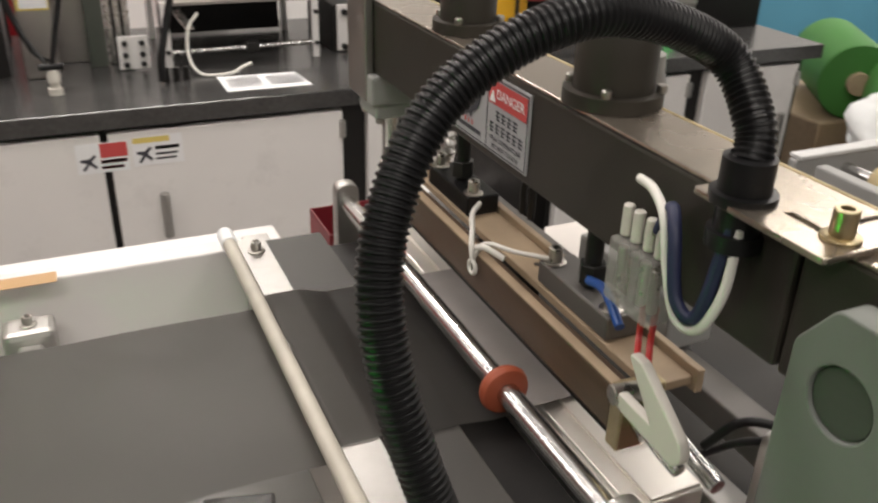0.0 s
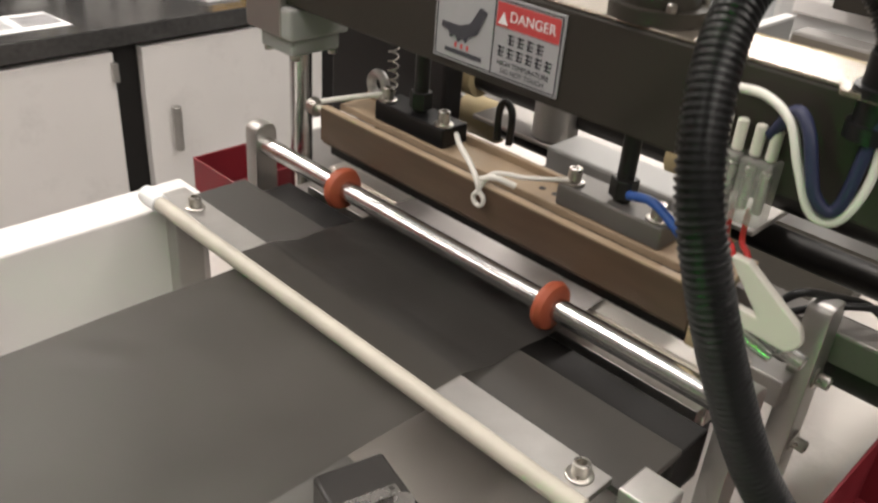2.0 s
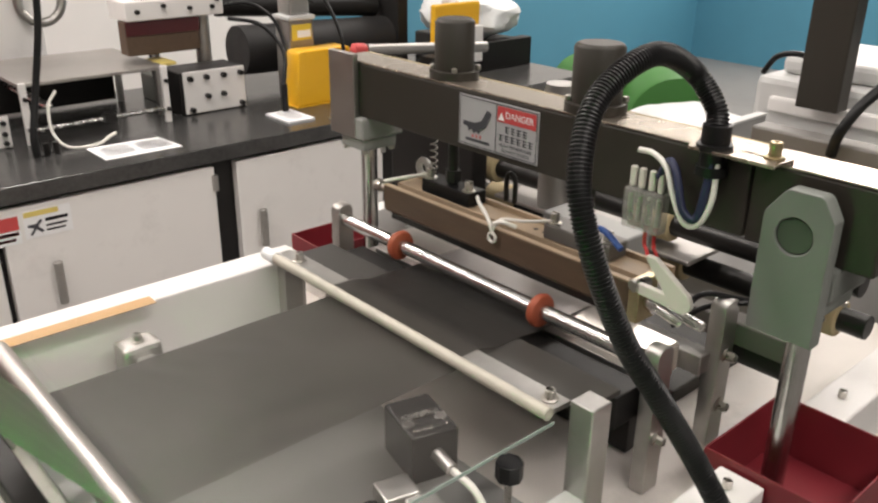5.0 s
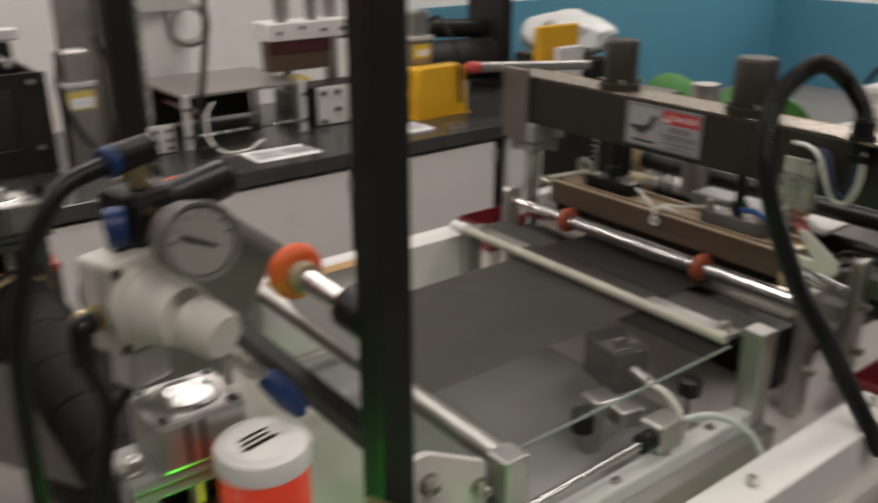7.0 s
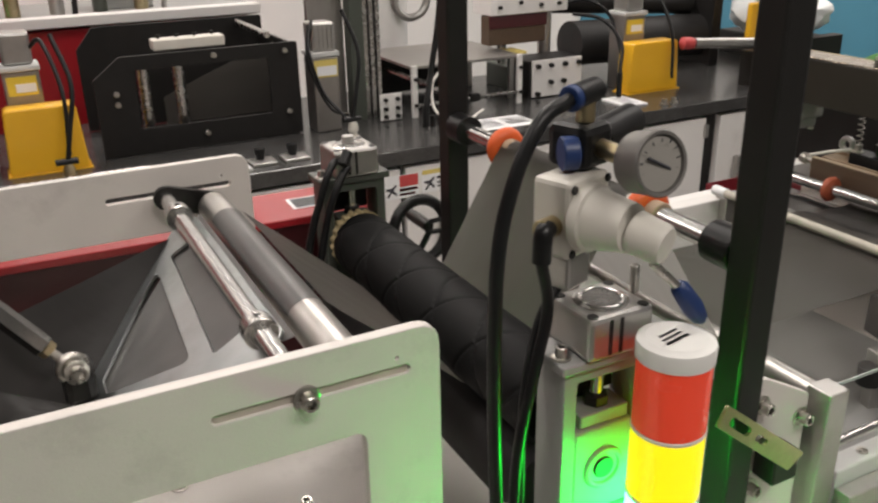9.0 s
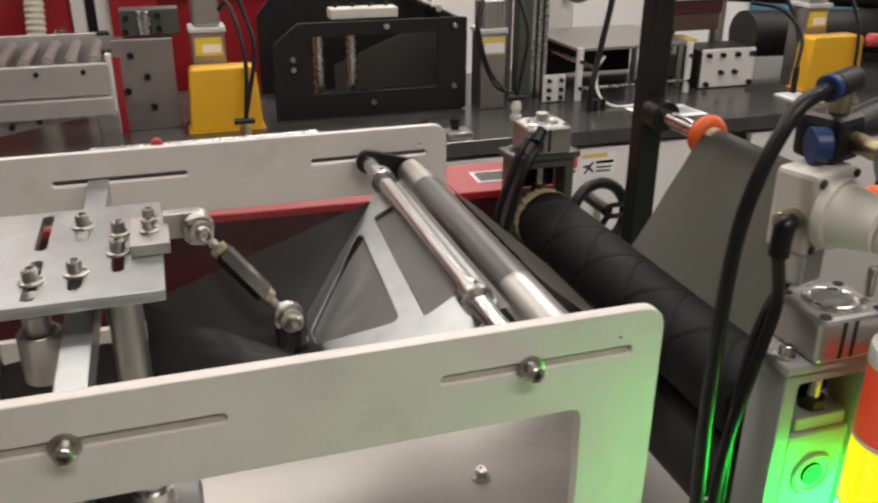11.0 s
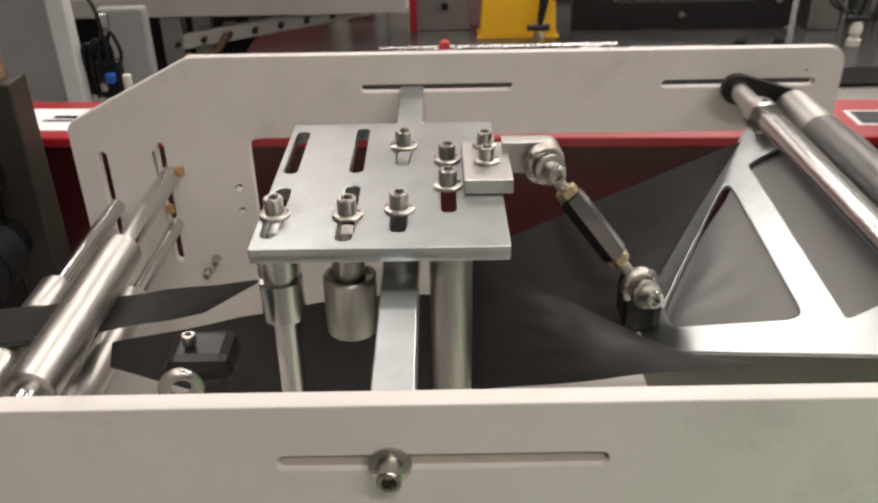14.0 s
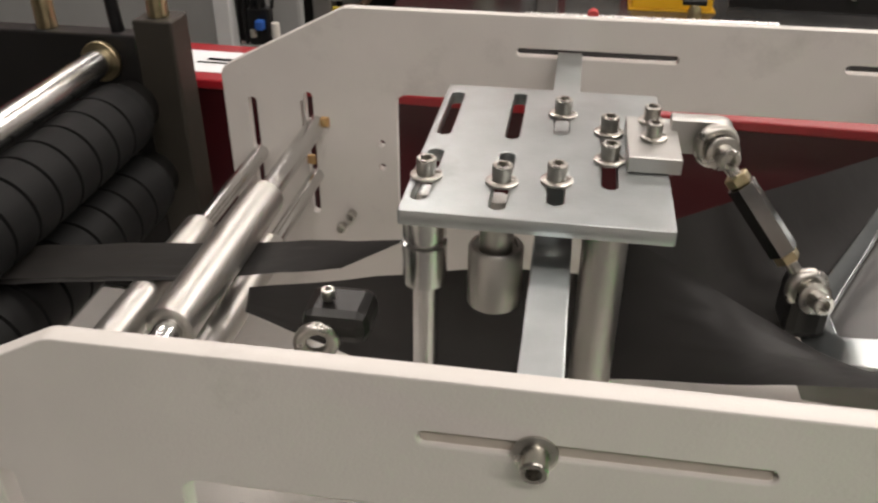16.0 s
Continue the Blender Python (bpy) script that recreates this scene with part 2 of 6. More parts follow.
def single(name, bm, material, base, label, category, group="", kind=""):
    """A thing of one mesh."""
    b = Vector(base)
    bmesh.ops.translate(bm, verts=bm.verts, vec=-b)
    ob = new(name, mesh_of(name, bm, material))
    ob.location = b
    BASE[ob] = b
    return tagged(ob, label, category, group, kind)


def box(x0, x1, y0, y1, z0, z1, bevel=0.002, bm=None, seg=2):
    bm = bm or bmesh.new()
    made = bmesh.ops.create_cube(bm, size=1.0)["verts"]
    for v in made:
        v.co = Vector(((x0 + x1) / 2 + v.co.x * (x1 - x0), (y0 + y1) / 2 + v.co.y * (y1 - y0), (z0 + z1) / 2 + v.co.z * (z1 - z0)))
    if bevel:
        edges = list({e for v in made for e in v.link_edges})
        bmesh.ops.bevel(bm, geom=edges, offset=bevel, segments=seg, affect="EDGES", profile=0.5)
    return bm


def lathe(p0, p1, profile, seg=24, bm=None):
    """Turned body along p0 to p1; profile: rows of (metres along, radius)."""
    bm = bm or bmesh.new()
    a, b = Vector(p0), Vector(p1)
    q = (b - a).to_track_quat("Z", "Y")
    rings = []
    for d, r in profile:
        ring = []
        for i in range(seg):
            ang = 2 * math.pi * i / seg
            ring.append(bm.verts.new(a + q @ Vector((r * math.cos(ang), r * math.sin(ang), d))))
        rings.append(ring)
    for r0, r1 in zip(rings, rings[1:]):
        for i in range(seg):
            f = bm.faces.new((r0[i], r0[(i + 1) % seg], r1[(i + 1) % seg], r1[i]))
            f.smooth = True
    bm.faces.new(rings[0][::-1])
    bm.faces.new(rings[-1])
    return bm


def rod(p0, p1, r, seg=24, chamfer=0.001, bm=None):
    n = (Vector(p1) - Vector(p0)).length
    c = min(chamfer, r * 0.4, n * 0.3)
    bm = lathe(p0, p1, [(0, r - c), (c * 0.999, r), (c, r), (n - c, r), (n - c * 0.999, r), (n, r - c)], seg, bm)
    return bm


def sweep(points, r, seg=10, bm=None, ribs=0.0, step=0.0):
    """A hose along a smooth curve through points; ribs: height of corrugations of length step."""
    bm = bm or bmesh.new()
    pts = [Vector(p) for p in points]
    ext = [2 * pts[0] - pts[1]] + pts + [2 * pts[-1] - pts[-2]]
    fine = []
    for i in range(1, len(ext) - 2):
        a, b, c, d = ext[i - 1:i + 3]
        n = 40 if ribs else 10
        for k in range(n):
            t = k / n
            fine.append(0.5 * ((2 * b) + (c - a) * t + (2 * a - 5 * b + 4 * c - d) * t * t + (3 * b - a - 3 * c + d) * t ** 3))
    fine.append(pts[-1])
    if ribs:
        length = [0.0]
        for a, b in zip(fine, fine[1:]):
            length.append(length[-1] + (b - a).length)
        total, out, j = length[-1], [], 0
        n = int(total / (step / 4))
        for k in range(n + 1):
            s = total * k / n
            while j < len(length) - 2 and length[j + 1] < s:
                j += 1
            w = (s - length[j]) / max(1e-9, length[j + 1] - length[j])
            out.append(fine[j].lerp(fine[j + 1], w))
        fine = out
    rings, side = [], None
    for i, p in enumerate(fine):
        tan = (fine[min(i + 1, len(fine) - 1)] - fine[max(i - 1, 0)]).normalized()
        if side is None:
            side = tan.orthogonal().normalized()
        side = (side - tan * side.dot(tan)).normalized()
        up = tan.cross(side)
        rr = r + (ribs if ribs and i % 4 in (0, 1) else 0)
        rings.append([bm.verts.new(p + side * rr * math.cos(2 * math.pi * k / seg) + up * rr * math.sin(2 * math.pi * k / seg)) for k in range(seg)])
    for r0, r1 in zip(rings, rings[1:]):
        for i in range(seg):
            f = bm.faces.new((r0[i], r0[(i + 1) % seg], r1[(i + 1) % seg], r1[i]))
            f.smooth = True
    bm.faces.new(rings[0][::-1])
    bm.faces.new(rings[-1])
    return bm


def ring(c, axis, big, small, seg=40, sub=14, bm=None):
    bm = bm or bmesh.new()
    q = Vector(axis).to_track_quat("Z", "Y")
    rows = []
    for i in range(seg):
        a = 2 * math.pi * i / seg
        rows.append([bm.verts.new(Vector(c) + q @ Vector(((big + small * math.cos(b)) * math.cos(a), (big + small * math.cos(b)) * math.sin(a), small * math.sin(b)))) for b in [2 * math.pi * k / sub for k in range(sub)]])
    for i in range(seg):
        for k in range(sub):
            f = bm.faces.new((rows[i][k], rows[(i + 1) % seg][k], rows[(i + 1) % seg][(k + 1) % sub], rows[i][(k + 1) % sub]))
            f.smooth = True
    return bm


def rounded(corners, r=0.0, n=5):
    """Corner points (u, v[, radius]) of a closed outline, with rounded corners."""
    out = []
    m = len(corners)
    for i in range(m):
        p = Vector(corners[i][:2])
        rad = corners[i][2] if len(corners[i]) > 2 else r
        a, b = Vector(corners[i - 1][:2]), Vector(corners[(i + 1) % m][:2])
        da, db = (a - p).normalized(), (b - p).normalized()
        if rad <= 0:
            out.append(p)
            continue
        ang = da.angle(db)
        cut = min(rad / math.tan(ang / 2), (a - p).length * 0.49, (b - p).length * 0.49)
        for k in range(n + 1):
            t = k / n
            s = p + da * cut
            e = p + db * cut
            out.append((1 - t) ** 2 * s + 2 * t * (1 - t) * p + t ** 2 * e)
    return out


def slot(u0, v0, u1, v1, w):
    """Outline of a long hole with round ends from (u0, v0) to (u1, v1), of width w."""
    a, b = Vector((u0, v0)), Vector((u1, v1))
    d = (b - a).normalized()
    n = Vector((-d.y, d.x))
    out = []
    for c, s in ((b, 1), (a, -1)):
        for k in range(9):
            g = math.pi * (k / 8 - 0.5)
            out.append(c + (d * s * math.cos(g) + n * s * math.sin(g)) * w / 2)
    return out


def circle(u, v, r, n=16):
    return [Vector((u + r * math.cos(2 * math.pi * k / n), v + r * math.sin(2 * math.pi * k / n))) for k in range(n)]


def sheet(outer, holes, thick, m, bevel=0.0008):
    """A cut plate: outline and holes in the plane of m's x and y axes, of that thickness about it. Returns a bmesh in world metres."""
    cu = bpy.data.curves.new("cut", "CURVE")
    cu.dimensions, cu.fill_mode = "2D", "BOTH"
    cu.extrude, cu.bevel_depth, cu.bevel_resolution = max(0.0001, thick / 2 - bevel), bevel, 1
    cu.offset = -bevel
    for loop in [outer] + list(holes):
        sp = cu.splines.new("POLY")
        sp.points.add(len(loop) - 1)
        for q, pt in zip(loop, sp.points):
            pt.co = (q[0], q[1], 0, 1)
        sp.use_cyclic_u = True
    ob = bpy.data.objects.new("cut", cu)
    scene.collection.objects.link(ob)
    dg = bpy.context.evaluated_depsgraph_get()
    dg.update()
    me = bpy.data.meshes.new_from_object(ob.evaluated_get(dg))
    bm = bmesh.new()
    bm.from_mesh(me)
    bpy.data.objects.remove(ob)
    bpy.data.curves.remove(cu)
    bpy.data.meshes.remove(me)
    bmesh.ops.remove_doubles(bm, verts=bm.verts, dist=0.00002)
    bmesh.ops.transform(bm, matrix=m, verts=bm.verts)
    return bm


def upright(y):
    """u = x, v = z, in the plane at that y."""
    return Matrix(((1, 0, 0, 0), (0, 0, -1, y), (0, 1, 0, 0), (0, 0, 0, 1)))


def level(z):
    return Matrix.Translation((0, 0, z))


def crosswise(x):
    """u = y, v = z, in the plane at that x."""
    return Matrix(((0, 0, 1, x), (1, 0, 0, 0), (0, 1, 0, 0), (0, 0, 0, 1)))


def lettering(body, size, m, align="CENTER"):
    cu = bpy.data.curves.new("type", "FONT")
    cu.body, cu.size, cu.align_x, cu.align_y, cu.extrude = body, size, align, "CENTER", 0.0001
    ob = bpy.data.objects.new("type", cu)
    scene.collection.objects.link(ob)
    dg = bpy.context.evaluated_depsgraph_get()
    dg.update()
    me = bpy.data.meshes.new_from_object(ob.evaluated_get(dg))
    bm = bmesh.new()
    bm.from_mesh(me)
    bpy.data.objects.remove(ob)
    bpy.data.curves.remove(cu)
    bpy.data.meshes.remove(me)
    bmesh.ops.transform(bm, matrix=m, verts=bm.verts)
    return bm


BOLTS = {}


def bolt(parent, p, axis=(0, 0, 1), r=0.0075, washer=True, material=None, h=None):
    """A socket-head cap screw with its washer, standing on p and pointing along axis."""
    material = material or BOLT
    h = h or r * 1.7
    key = (round(r, 4), round(h, 4), material.name)
    if key not in BOLTS:
        w = 0.0025
        bm = lathe((0, 0, 0), (0, 0, 1), [(w, r * 0.94), (w + 0.0004, r), (w + h - r * 0.12, r), (w + h, r * 0.88), (w + h, r * 0.58), (w + h * 0.45, r * 0.54), (w + h * 0.40, r * 0.2)], 18)
        wm = lathe((0, 0, 0), (0, 0, 1), [(-0.0003, r * 1.5), (w * 0.2, r * 1.62), (w * 0.8, r * 1.62), (w, r * 1.5), (w + 0.0002, r)], 22)
        BOLTS[key] = (mesh_of("bolt", bm, material), mesh_of("washer", wm, material))
    head = new("bolt", BOLTS[key][0])
    head.parent = parent
    q = Vector(axis).to_track_quat("Z", "Y")
    head.matrix_basis = Matrix.Translation(Vector(p) - BASE[parent]) @ q.to_matrix().to_4x4()
    if washer:
        w = new("washer", BOLTS[key][1])
        w.parent = head
    return head


def grid(fn, nu, nv, smooth=True, bm=None):
    """A sheet from fn(u, v), u and v from 0 to 1."""
    bm = bm or bmesh.new()
    vs = [[bm.verts.new(Vector(fn(i / nu, j / nv))) for j in range(nv + 1)] for i in range(nu + 1)]
    for i in range(nu):
        for j in range(nv):
            f = bm.faces.new((vs[i][j], vs[i + 1][j], vs[i + 1][j + 1], vs[i][j + 1]))
            f.smooth = smooth
    return bm


def thick(bm, t):
    """Gives a sheet a back, t metres behind it."""
    bmesh.ops.recalc_face_normals(bm, faces=bm.faces)
    bmesh.ops.solidify(bm, geom=bm.faces[:], thickness=t)
    return bm


def bars(parent, origin, u, v, rows, material, name="print_line"):
    """Unreadable print as short bars: rows of (u0, u1, v0, v1) on a face spanned by u and v."""
    o, u, v = Vector(origin), Vector(u), Vector(v)
    n = u.cross(v).normalized() * 0.0003
    for u0, u1, v0, v1 in rows:
        bm = bmesh.new()
        vs = [bm.verts.new(o + u * a + v * b + n) for a, b in ((u0, v0), (u1, v0), (u1, v1), (u0, v1))]
        bm.faces.new(vs)
        bmesh.ops.solidify(bm, geom=bm.faces[:], thickness=0.0002)
        part(name, bm, material, parent)

# ---------------------------------------------------------------- hall
single("floor", box(-6, 11, -4, 7, -0.1, 0, 0), FLOORM, (0, 0, 0), "grey epoxy factory floor with scuffs", "floor", kind="structure")
single("wall_north", box(-6, 4.03, 4.6, 4.75, 0, 3.7, 0), WALLW, (0, 4.6, 0), "white painted hall wall", "wall", kind="structure")
single("wall_north_blue", box(4.03, 11, 4.58, 4.75, 0, 1.02, 0), WALLB, (5, 4.6, 0), "blue painted lower hall wall", "wall", kind="structure")
single("wall_north_upper", box(4.03, 11, 4.6, 4.75, 1.02, 3.7, 0), WALLW, (5, 4.6, 2.3), "white painted upper hall wall above the blue", "wall", kind="structure")
single("wall_east_blue", box(9.0, 9.15, -4, 4.58, 0, 0.86, 0), WALLB, (9, 0, 0), "blue painted lower end wall", "wall", kind="structure")
single("wall_east_upper", box(9.02, 9.15, -4, 4.6, 0.86, 3.7, 0), WALLW, (9, 0, 2.3), "white painted upper end wall", "wall", kind="structure")
# Wall out of view, greyed to cut the bounced light
single("wall_south", box(-6, 11, -4.15, -4, 0, 3.7, 0), GREYM, (0, -4, 0), "unseen hall wall behind the aisle, grey to lower the fill light", "wall", kind="structure")
single("wall_west", box(-6.15, -6, -4, 4.6, 0, 3.7, 0), WALLW, (-6, 0, 0), "white painted hall end wall", "wall", kind="structure")
single("ceiling", box(-6, 11, -4, 7, 3.7, 3.8, 0), CEIL, (0, 0, 3.7), "unseen roof, dark grey to lower the fill light", "ceiling", kind="structure")

# ---------------------------------------------------------------- machine bed
bed = thing("machine_bed", (0.8, 0.2, 0), "white powder-coated bed of the bag machine", "machine bed")
part("deck", box(-0.62, 2.35, -0.20, 0.82, 0.875, 0.90, 0.003), WHITE, bed)
part("front_panel", box(-0.60, 2.33, -0.18, -0.165, 0.10, 0.874, 0.003), WHITE, bed)
part("rear_panel", box(-0.60, 2.33, 0.70, 0.715, 0.10, 0.874, 0.003), WHITE, bed)
part("plinth", box(-0.58, 2.31, -0.15, 0.69, 0.0, 0.10, 0.003), BLACK, bed)
part("far_rail", box(0.98, 1.525, 0.625, 0.685, 0.902, 1.052, 0.003), DOORW, bed, "white far side rail beside the film")
part("rear_block", box(1.742, 1.866, 0.700, 0.736, 0.902, 1.060, 0.003), DOORW, bed, "white block behind the far column")
for x0, x1 in ((0.985, 1.636), (1.834, 2.12)):
    part("near_rail", box(x0, x1, -0.185, -0.125, 0.902, 0.985, 0.003), DOORW, bed, "low white near side rail")
part("tape_strip", box(1.02, 1.24, 0.585, 0.612, 1.0665, 1.0672, 0), CARD, bed, "strip of brown tape")
for bx, by in ((0.44, 0.29), (0.30, 0.42), (0.12, 0.12)):
    bolt(bed, (bx, by, 0.90), r=0.008)
for bx in (1.1, 1.3, 1.60, 1.9):
    bolt(bed, (bx, -0.155, 0.985), r=0.006, washer=False)

# ---------------------------------------------------------------- forming frame
PLATE = [(-0.252, 1.303, 0.02), (0.487, 1.303, 0.022), (0.487, 0.902), (0.413, 0.902), (0.413, 1.213, 0.012), (-0.192, 1.213, 0.012), (-0.192, 1.043, 0.012), (0.10, 1.043), (0.10, 0.985), (-0.10, 0.902), (-0.405, 0.902), (-0.405, 1.226, 0.02)]
FARPLATE = [(-0.252, 1.305, 0.02), (0.487, 1.305, 0.022), (0.487, 0.902), (-0.405, 0.902), (-0.405, 1.228, 0.02)]
WINDOW = [(-0.195, 1.207, 0.014), (0.413, 1.207, 0.014), (0.413, 1.043, 0.014), (-0.195, 1.043, 0.014)]
SLOTS = [slot(-0.055, 1.265, 0.11, 1.265, 0.0088), slot(0.288, 1.265, 0.453, 1.265, 0.0088), slot(-0.3705, 1.078, -0.3705, 1.188, 0.010), slot(-0.301, 1.048, -0.301, 1.198, 0.010)]
HOLES = [circle(-0.214, 1.144, 0.0042), circle(-0.214, 1.113, 0.0042), circle(0.445, 1.278, 0.0015)]
former = thing("forming_frame", (0.04, 0.3, 0.9), "white steel folding frame with slotted side plates", "machine frame")
near = part("side_plate", sheet(rounded(PLATE), SLOTS + HOLES, 0.0125, upright(-0.007), 0.0012), WHITE, former, "white near side plate with worn slots")
far = part("side_plate", sheet(rounded(FARPLATE), [rounded(WINDOW)] + SLOTS + HOLES + [slot(-0.309, 1.15, -0.309, 1.19, 0.004)], 0.012, upright(0.597), 0.0012), WHITE, former, "white far side plate with a large window")
for u0, u1 in ((-0.058, 0.113), (0.285, 0.456)):
    part("slot_back", box(u0, u1, -0.0100, -0.0025, 1.2600, 1.2700, 0), SLOTB, near, "beige slot bottom with darker patches")
for bx, bz in ((-0.254, 1.047), (-0.268, 1.028)):
    bolt(former, (bx, 0.591, bz), (0, -1, 0), 0.006, False)
bolt(former, (0.0, -0.0133, 1.264), (0, -1, 0), 0.0072)
bolt(former, (0.362, -0.0133, 1.264), (0, -1, 0), 0.0072)
part("cross_bar", box(-0.014, 0.012, 0.0035, 0.5905, 1.238, 1.268, 0.0012), ZINC, former, "flat zinc-plated cross bar")
part("deck_foot", box(-0.24, -0.20, 0.10, 0.14, 0.90, 1.02, 0.002), BLACK, former)

# slotted top plate with its bolts
plate_slots = [slot(-0.094, 0.297, -0.094, 0.378, 0.0115), slot(-0.094, 0.186, -0.094, 0.258, 0.0115), slot(-0.040, 0.297, -0.040, 0.384, 0.0115), slot(-0.040, 0.180, -0.040, 0.260, 0.0115), slot(-0.002, 0.310, -0.002, 0.355, 0.0115), slot(-0.002, 0.192, -0.002, 0.228, 0.0115), slot(0.035, 0.222, 0.035, 0.32, 0.0115)]
plate = part("slotted_plate", sheet(rounded([(-0.105, 0.163), (0.077, 0.163), (0.077, 0.402), (-0.105, 0.402)], 0.003), plate_slots, 0.011, level(1.2895), 0.0008), ZINC, former, "zinc-plated slotted mounting plate with scratches")
for bx, by in ((-0.094, 0.216), (-0.040, 0.214), (-0.002, 0.222), (-0.002, 0.345), (0.035, 0.314), (0.035, 0.262)):
    bolt(former, (bx, by, 1.295), r=0.0072)
part("hinge_block", box(0.047, 0.085, 0.245, 0.322, 1.2955, 1.3075, 0.001), ALU, former, "small steel hinge block")
for by in (0.312, 0.280):
    bolt(former, (0.066, by, 1.3077), r=0.0062)
part("clevis", sheet(rounded([(0.080, 1.289), (0.128, 1.289, 0.014), (0.128, 1.316, 0.014), (0.080, 1.316)]), [circle(0.114, 1.302, 0.005)], 0.016, upright(0.306), 0.0008), ALU, former)
# turnbuckle
A, B = Vector((0.114, 0.292, 1.300)), Vector((0.197, 0.268, 1.196))
d = (B - A).normalized()
tb = part("turnbuckle", lathe(A + d * 0.035, B - d * 0.035, [(0, 0.008), (0.001, 0.0115), ((B - A).length - 0.071, 0.0115), ((B - A).length - 0.07, 0.008)], 6), NICKEL, former, "dark steel hexagonal turnbuckle")
for p0, p1 in ((A + d * 0.012, A + d * 0.037), (B - d * 0.037, B - d * 0.012)):
    part("thread", rod(p0, p1, 0.005, 14), BOLT, tb)
for c in (A + d * 0.031, B - d * 0.031):
    part("lock_nut", rod(c - d * 0.004, c + d * 0.004, 0.0095, 6), BRASS, tb)
for c in (A, B):
    eye = part("rod_end", ring(c, (0.25, -1, 0.1), 0.0125, 0.0052, 28, 10), BOLT, tb)
    part("ball", rod(c + Vector((0.003, -0.012, 0)), c + Vector((-0.003, 0.012, 0)), 0.0085, 18), BOLT, eye)
bolt(former, A + Vector((0.003, -0.013, 0)), (0.25, -1, 0.1), 0.008)
bolt(former, B + Vector((0.003, -0.013, 0)), (0.25, -1, 0.2), 0.008)
part("apex_lug", box(0.184, 0.218, 0.258, 0.300, 1.152, 1.198, 0.009), OXIDE, former, "black apex lug")
# posts and small rollers hanging under the plate
part("guide_tube", rod((0.036, 0.218, 0.90), (0.036, 0.218, 1.283), 0.0165, 32), BRUSH, former, "upright turned guide tube")
part("guide_roller", lathe((-0.042, 0.214, 1.195), (-0.042, 0.214, 1.283), [(0, 0.019), (0.001, 0.0205), (0.048, 0.0205), (0.050, 0.019), (0.050, 0.0165), (0.046, 0.0155), (0.046, 0.0125), (0.068, 0.0125), (0.069, 0.0085), (0.088, 0.0085)], 32), BRUSH, former, "short roller hanging under the plate")
part("guide_rod", lathe((-0.096, 0.218, 0.90), (-0.096, 0.218, 1.283), [(0, 0.0105), (0.305, 0.0105), (0.306, 0.017), (0.34, 0.017), (0.341, 0.0135), (0.345, 0.0135), (0.346, 0.0165), (0.362, 0.0165), (0.363, 0.009), (0.383, 0.009)], 26), CHROME, former, "chrome guide rod with a clamp collar")
for gx in (-0.096, -0.042, 0.036):
    part("clamp_collar", lathe((gx, 0.216, 0.985), (gx, 0.216, 1.06), [(0, 0.016), (0.001, 0.019), (0.03, 0.019), (0.031, 0.024), (0.06, 0.024), (0.061, 0.018), (0.075, 0.018)], 24), STEEL, former)
part("collar_base", box(-0.14, 0.085, 0.15, 0.29, 0.902, 0.985, 0.004), ZINC, former, "zinc clamp block on the bed")
# left adjusting lug
part("pivot_lug", box(-0.176, -0.126, 0.150, 0.194, 1.186, 1.212, 0.009), OXIDE, former, "black pivot lug")
part("pivot_eye", ring((-0.163, 0.148, 1.190), (0.3, -1, 0), 0.012, 0.005, 26, 10), BOLT, former)
part("pivot_stem", rod((-0.160, 0.150, 1.172), (-0.172, 0.125, 1.09), 0.0058, 14), BOLT, former)
bolt(former, (-0.158, 0.168, 1.212), r=0.005, washer=False)
part("lower_guide", sheet(rounded([(-0.235, 0.10), (-0.10, 0.10), (-0.06, 0.26), (-0.20, 0.33)], 0.01), [], 0.003, level(1.085), 0.0005), WHITE, former, "white lower guide sheet")

# triangular folding board
SL = 0.60
def board(x, y):
    return (x, y, 1.163 + SL * (x - 0.226))
bang = math.atan(SL)
bm_m = Matrix.Translation((0.226, 0, 1.163)) @ Matrix.Rotation(-bang, 4, "Y")
cb = 1 / math.cos(bang)
def bu(x):
    return (x - 0.226) * cb
outline = rounded([(bu(0.362), 0.515), (bu(0.385), 0.49), (bu(0.385), 0.12), (bu(0.362), 0.095), (bu(0.205), 0.235), (bu(0.200), 0.285)], 0.012)
w1 = rounded([(bu(0.318), 0.435), (bu(0.306), 0.190), (bu(0.225), 0.252), (bu(0.225), 0.285)], 0.010)
w2 = rounded([(bu(0.338), 0.438), (bu(0.372), 0.438), (bu(0.372), 0.170), (bu(0.326), 0.170)], 0.006)
part("folding_board", sheet(outline, [w1, w2], 0.004, bm_m, 0.0006), ZINC, former, "triangular zinc folding board with two windows")

def roller(parent, name, x, z, y0, y1, r, material, shaft=0.0, ya=0.0, yb=0.0, label="", shaft_mat=None):
    n = y1 - y0
    ob = part(name, lathe((x, y0, z), (x, y1, z), [(0, r * 0.72), (0.0005, r * 0.92), (0.002, r), (n - 0.002, r), (n - 0.0005, r * 0.92), (n, r * 0.72)], 36), material, parent, label)
    if shaft:
        part("shaft", rod((x, ya, z), (x, yb, z), shaft, 20), shaft_mat or CHROME, ob)
    return ob

roller(former, "feed_roller", 0.421, 1.248, 0.020, 0.553, 0.0215, BRUSH, 0.010, 0.012, 0.585, "bright aluminium feed roller")
part("pivot_shaft", rod((0.361, 0.012, 1.266), (0.361, 0.588, 1.266), 0.0105, 24), CHROME, former, "chrome pivot shaft")
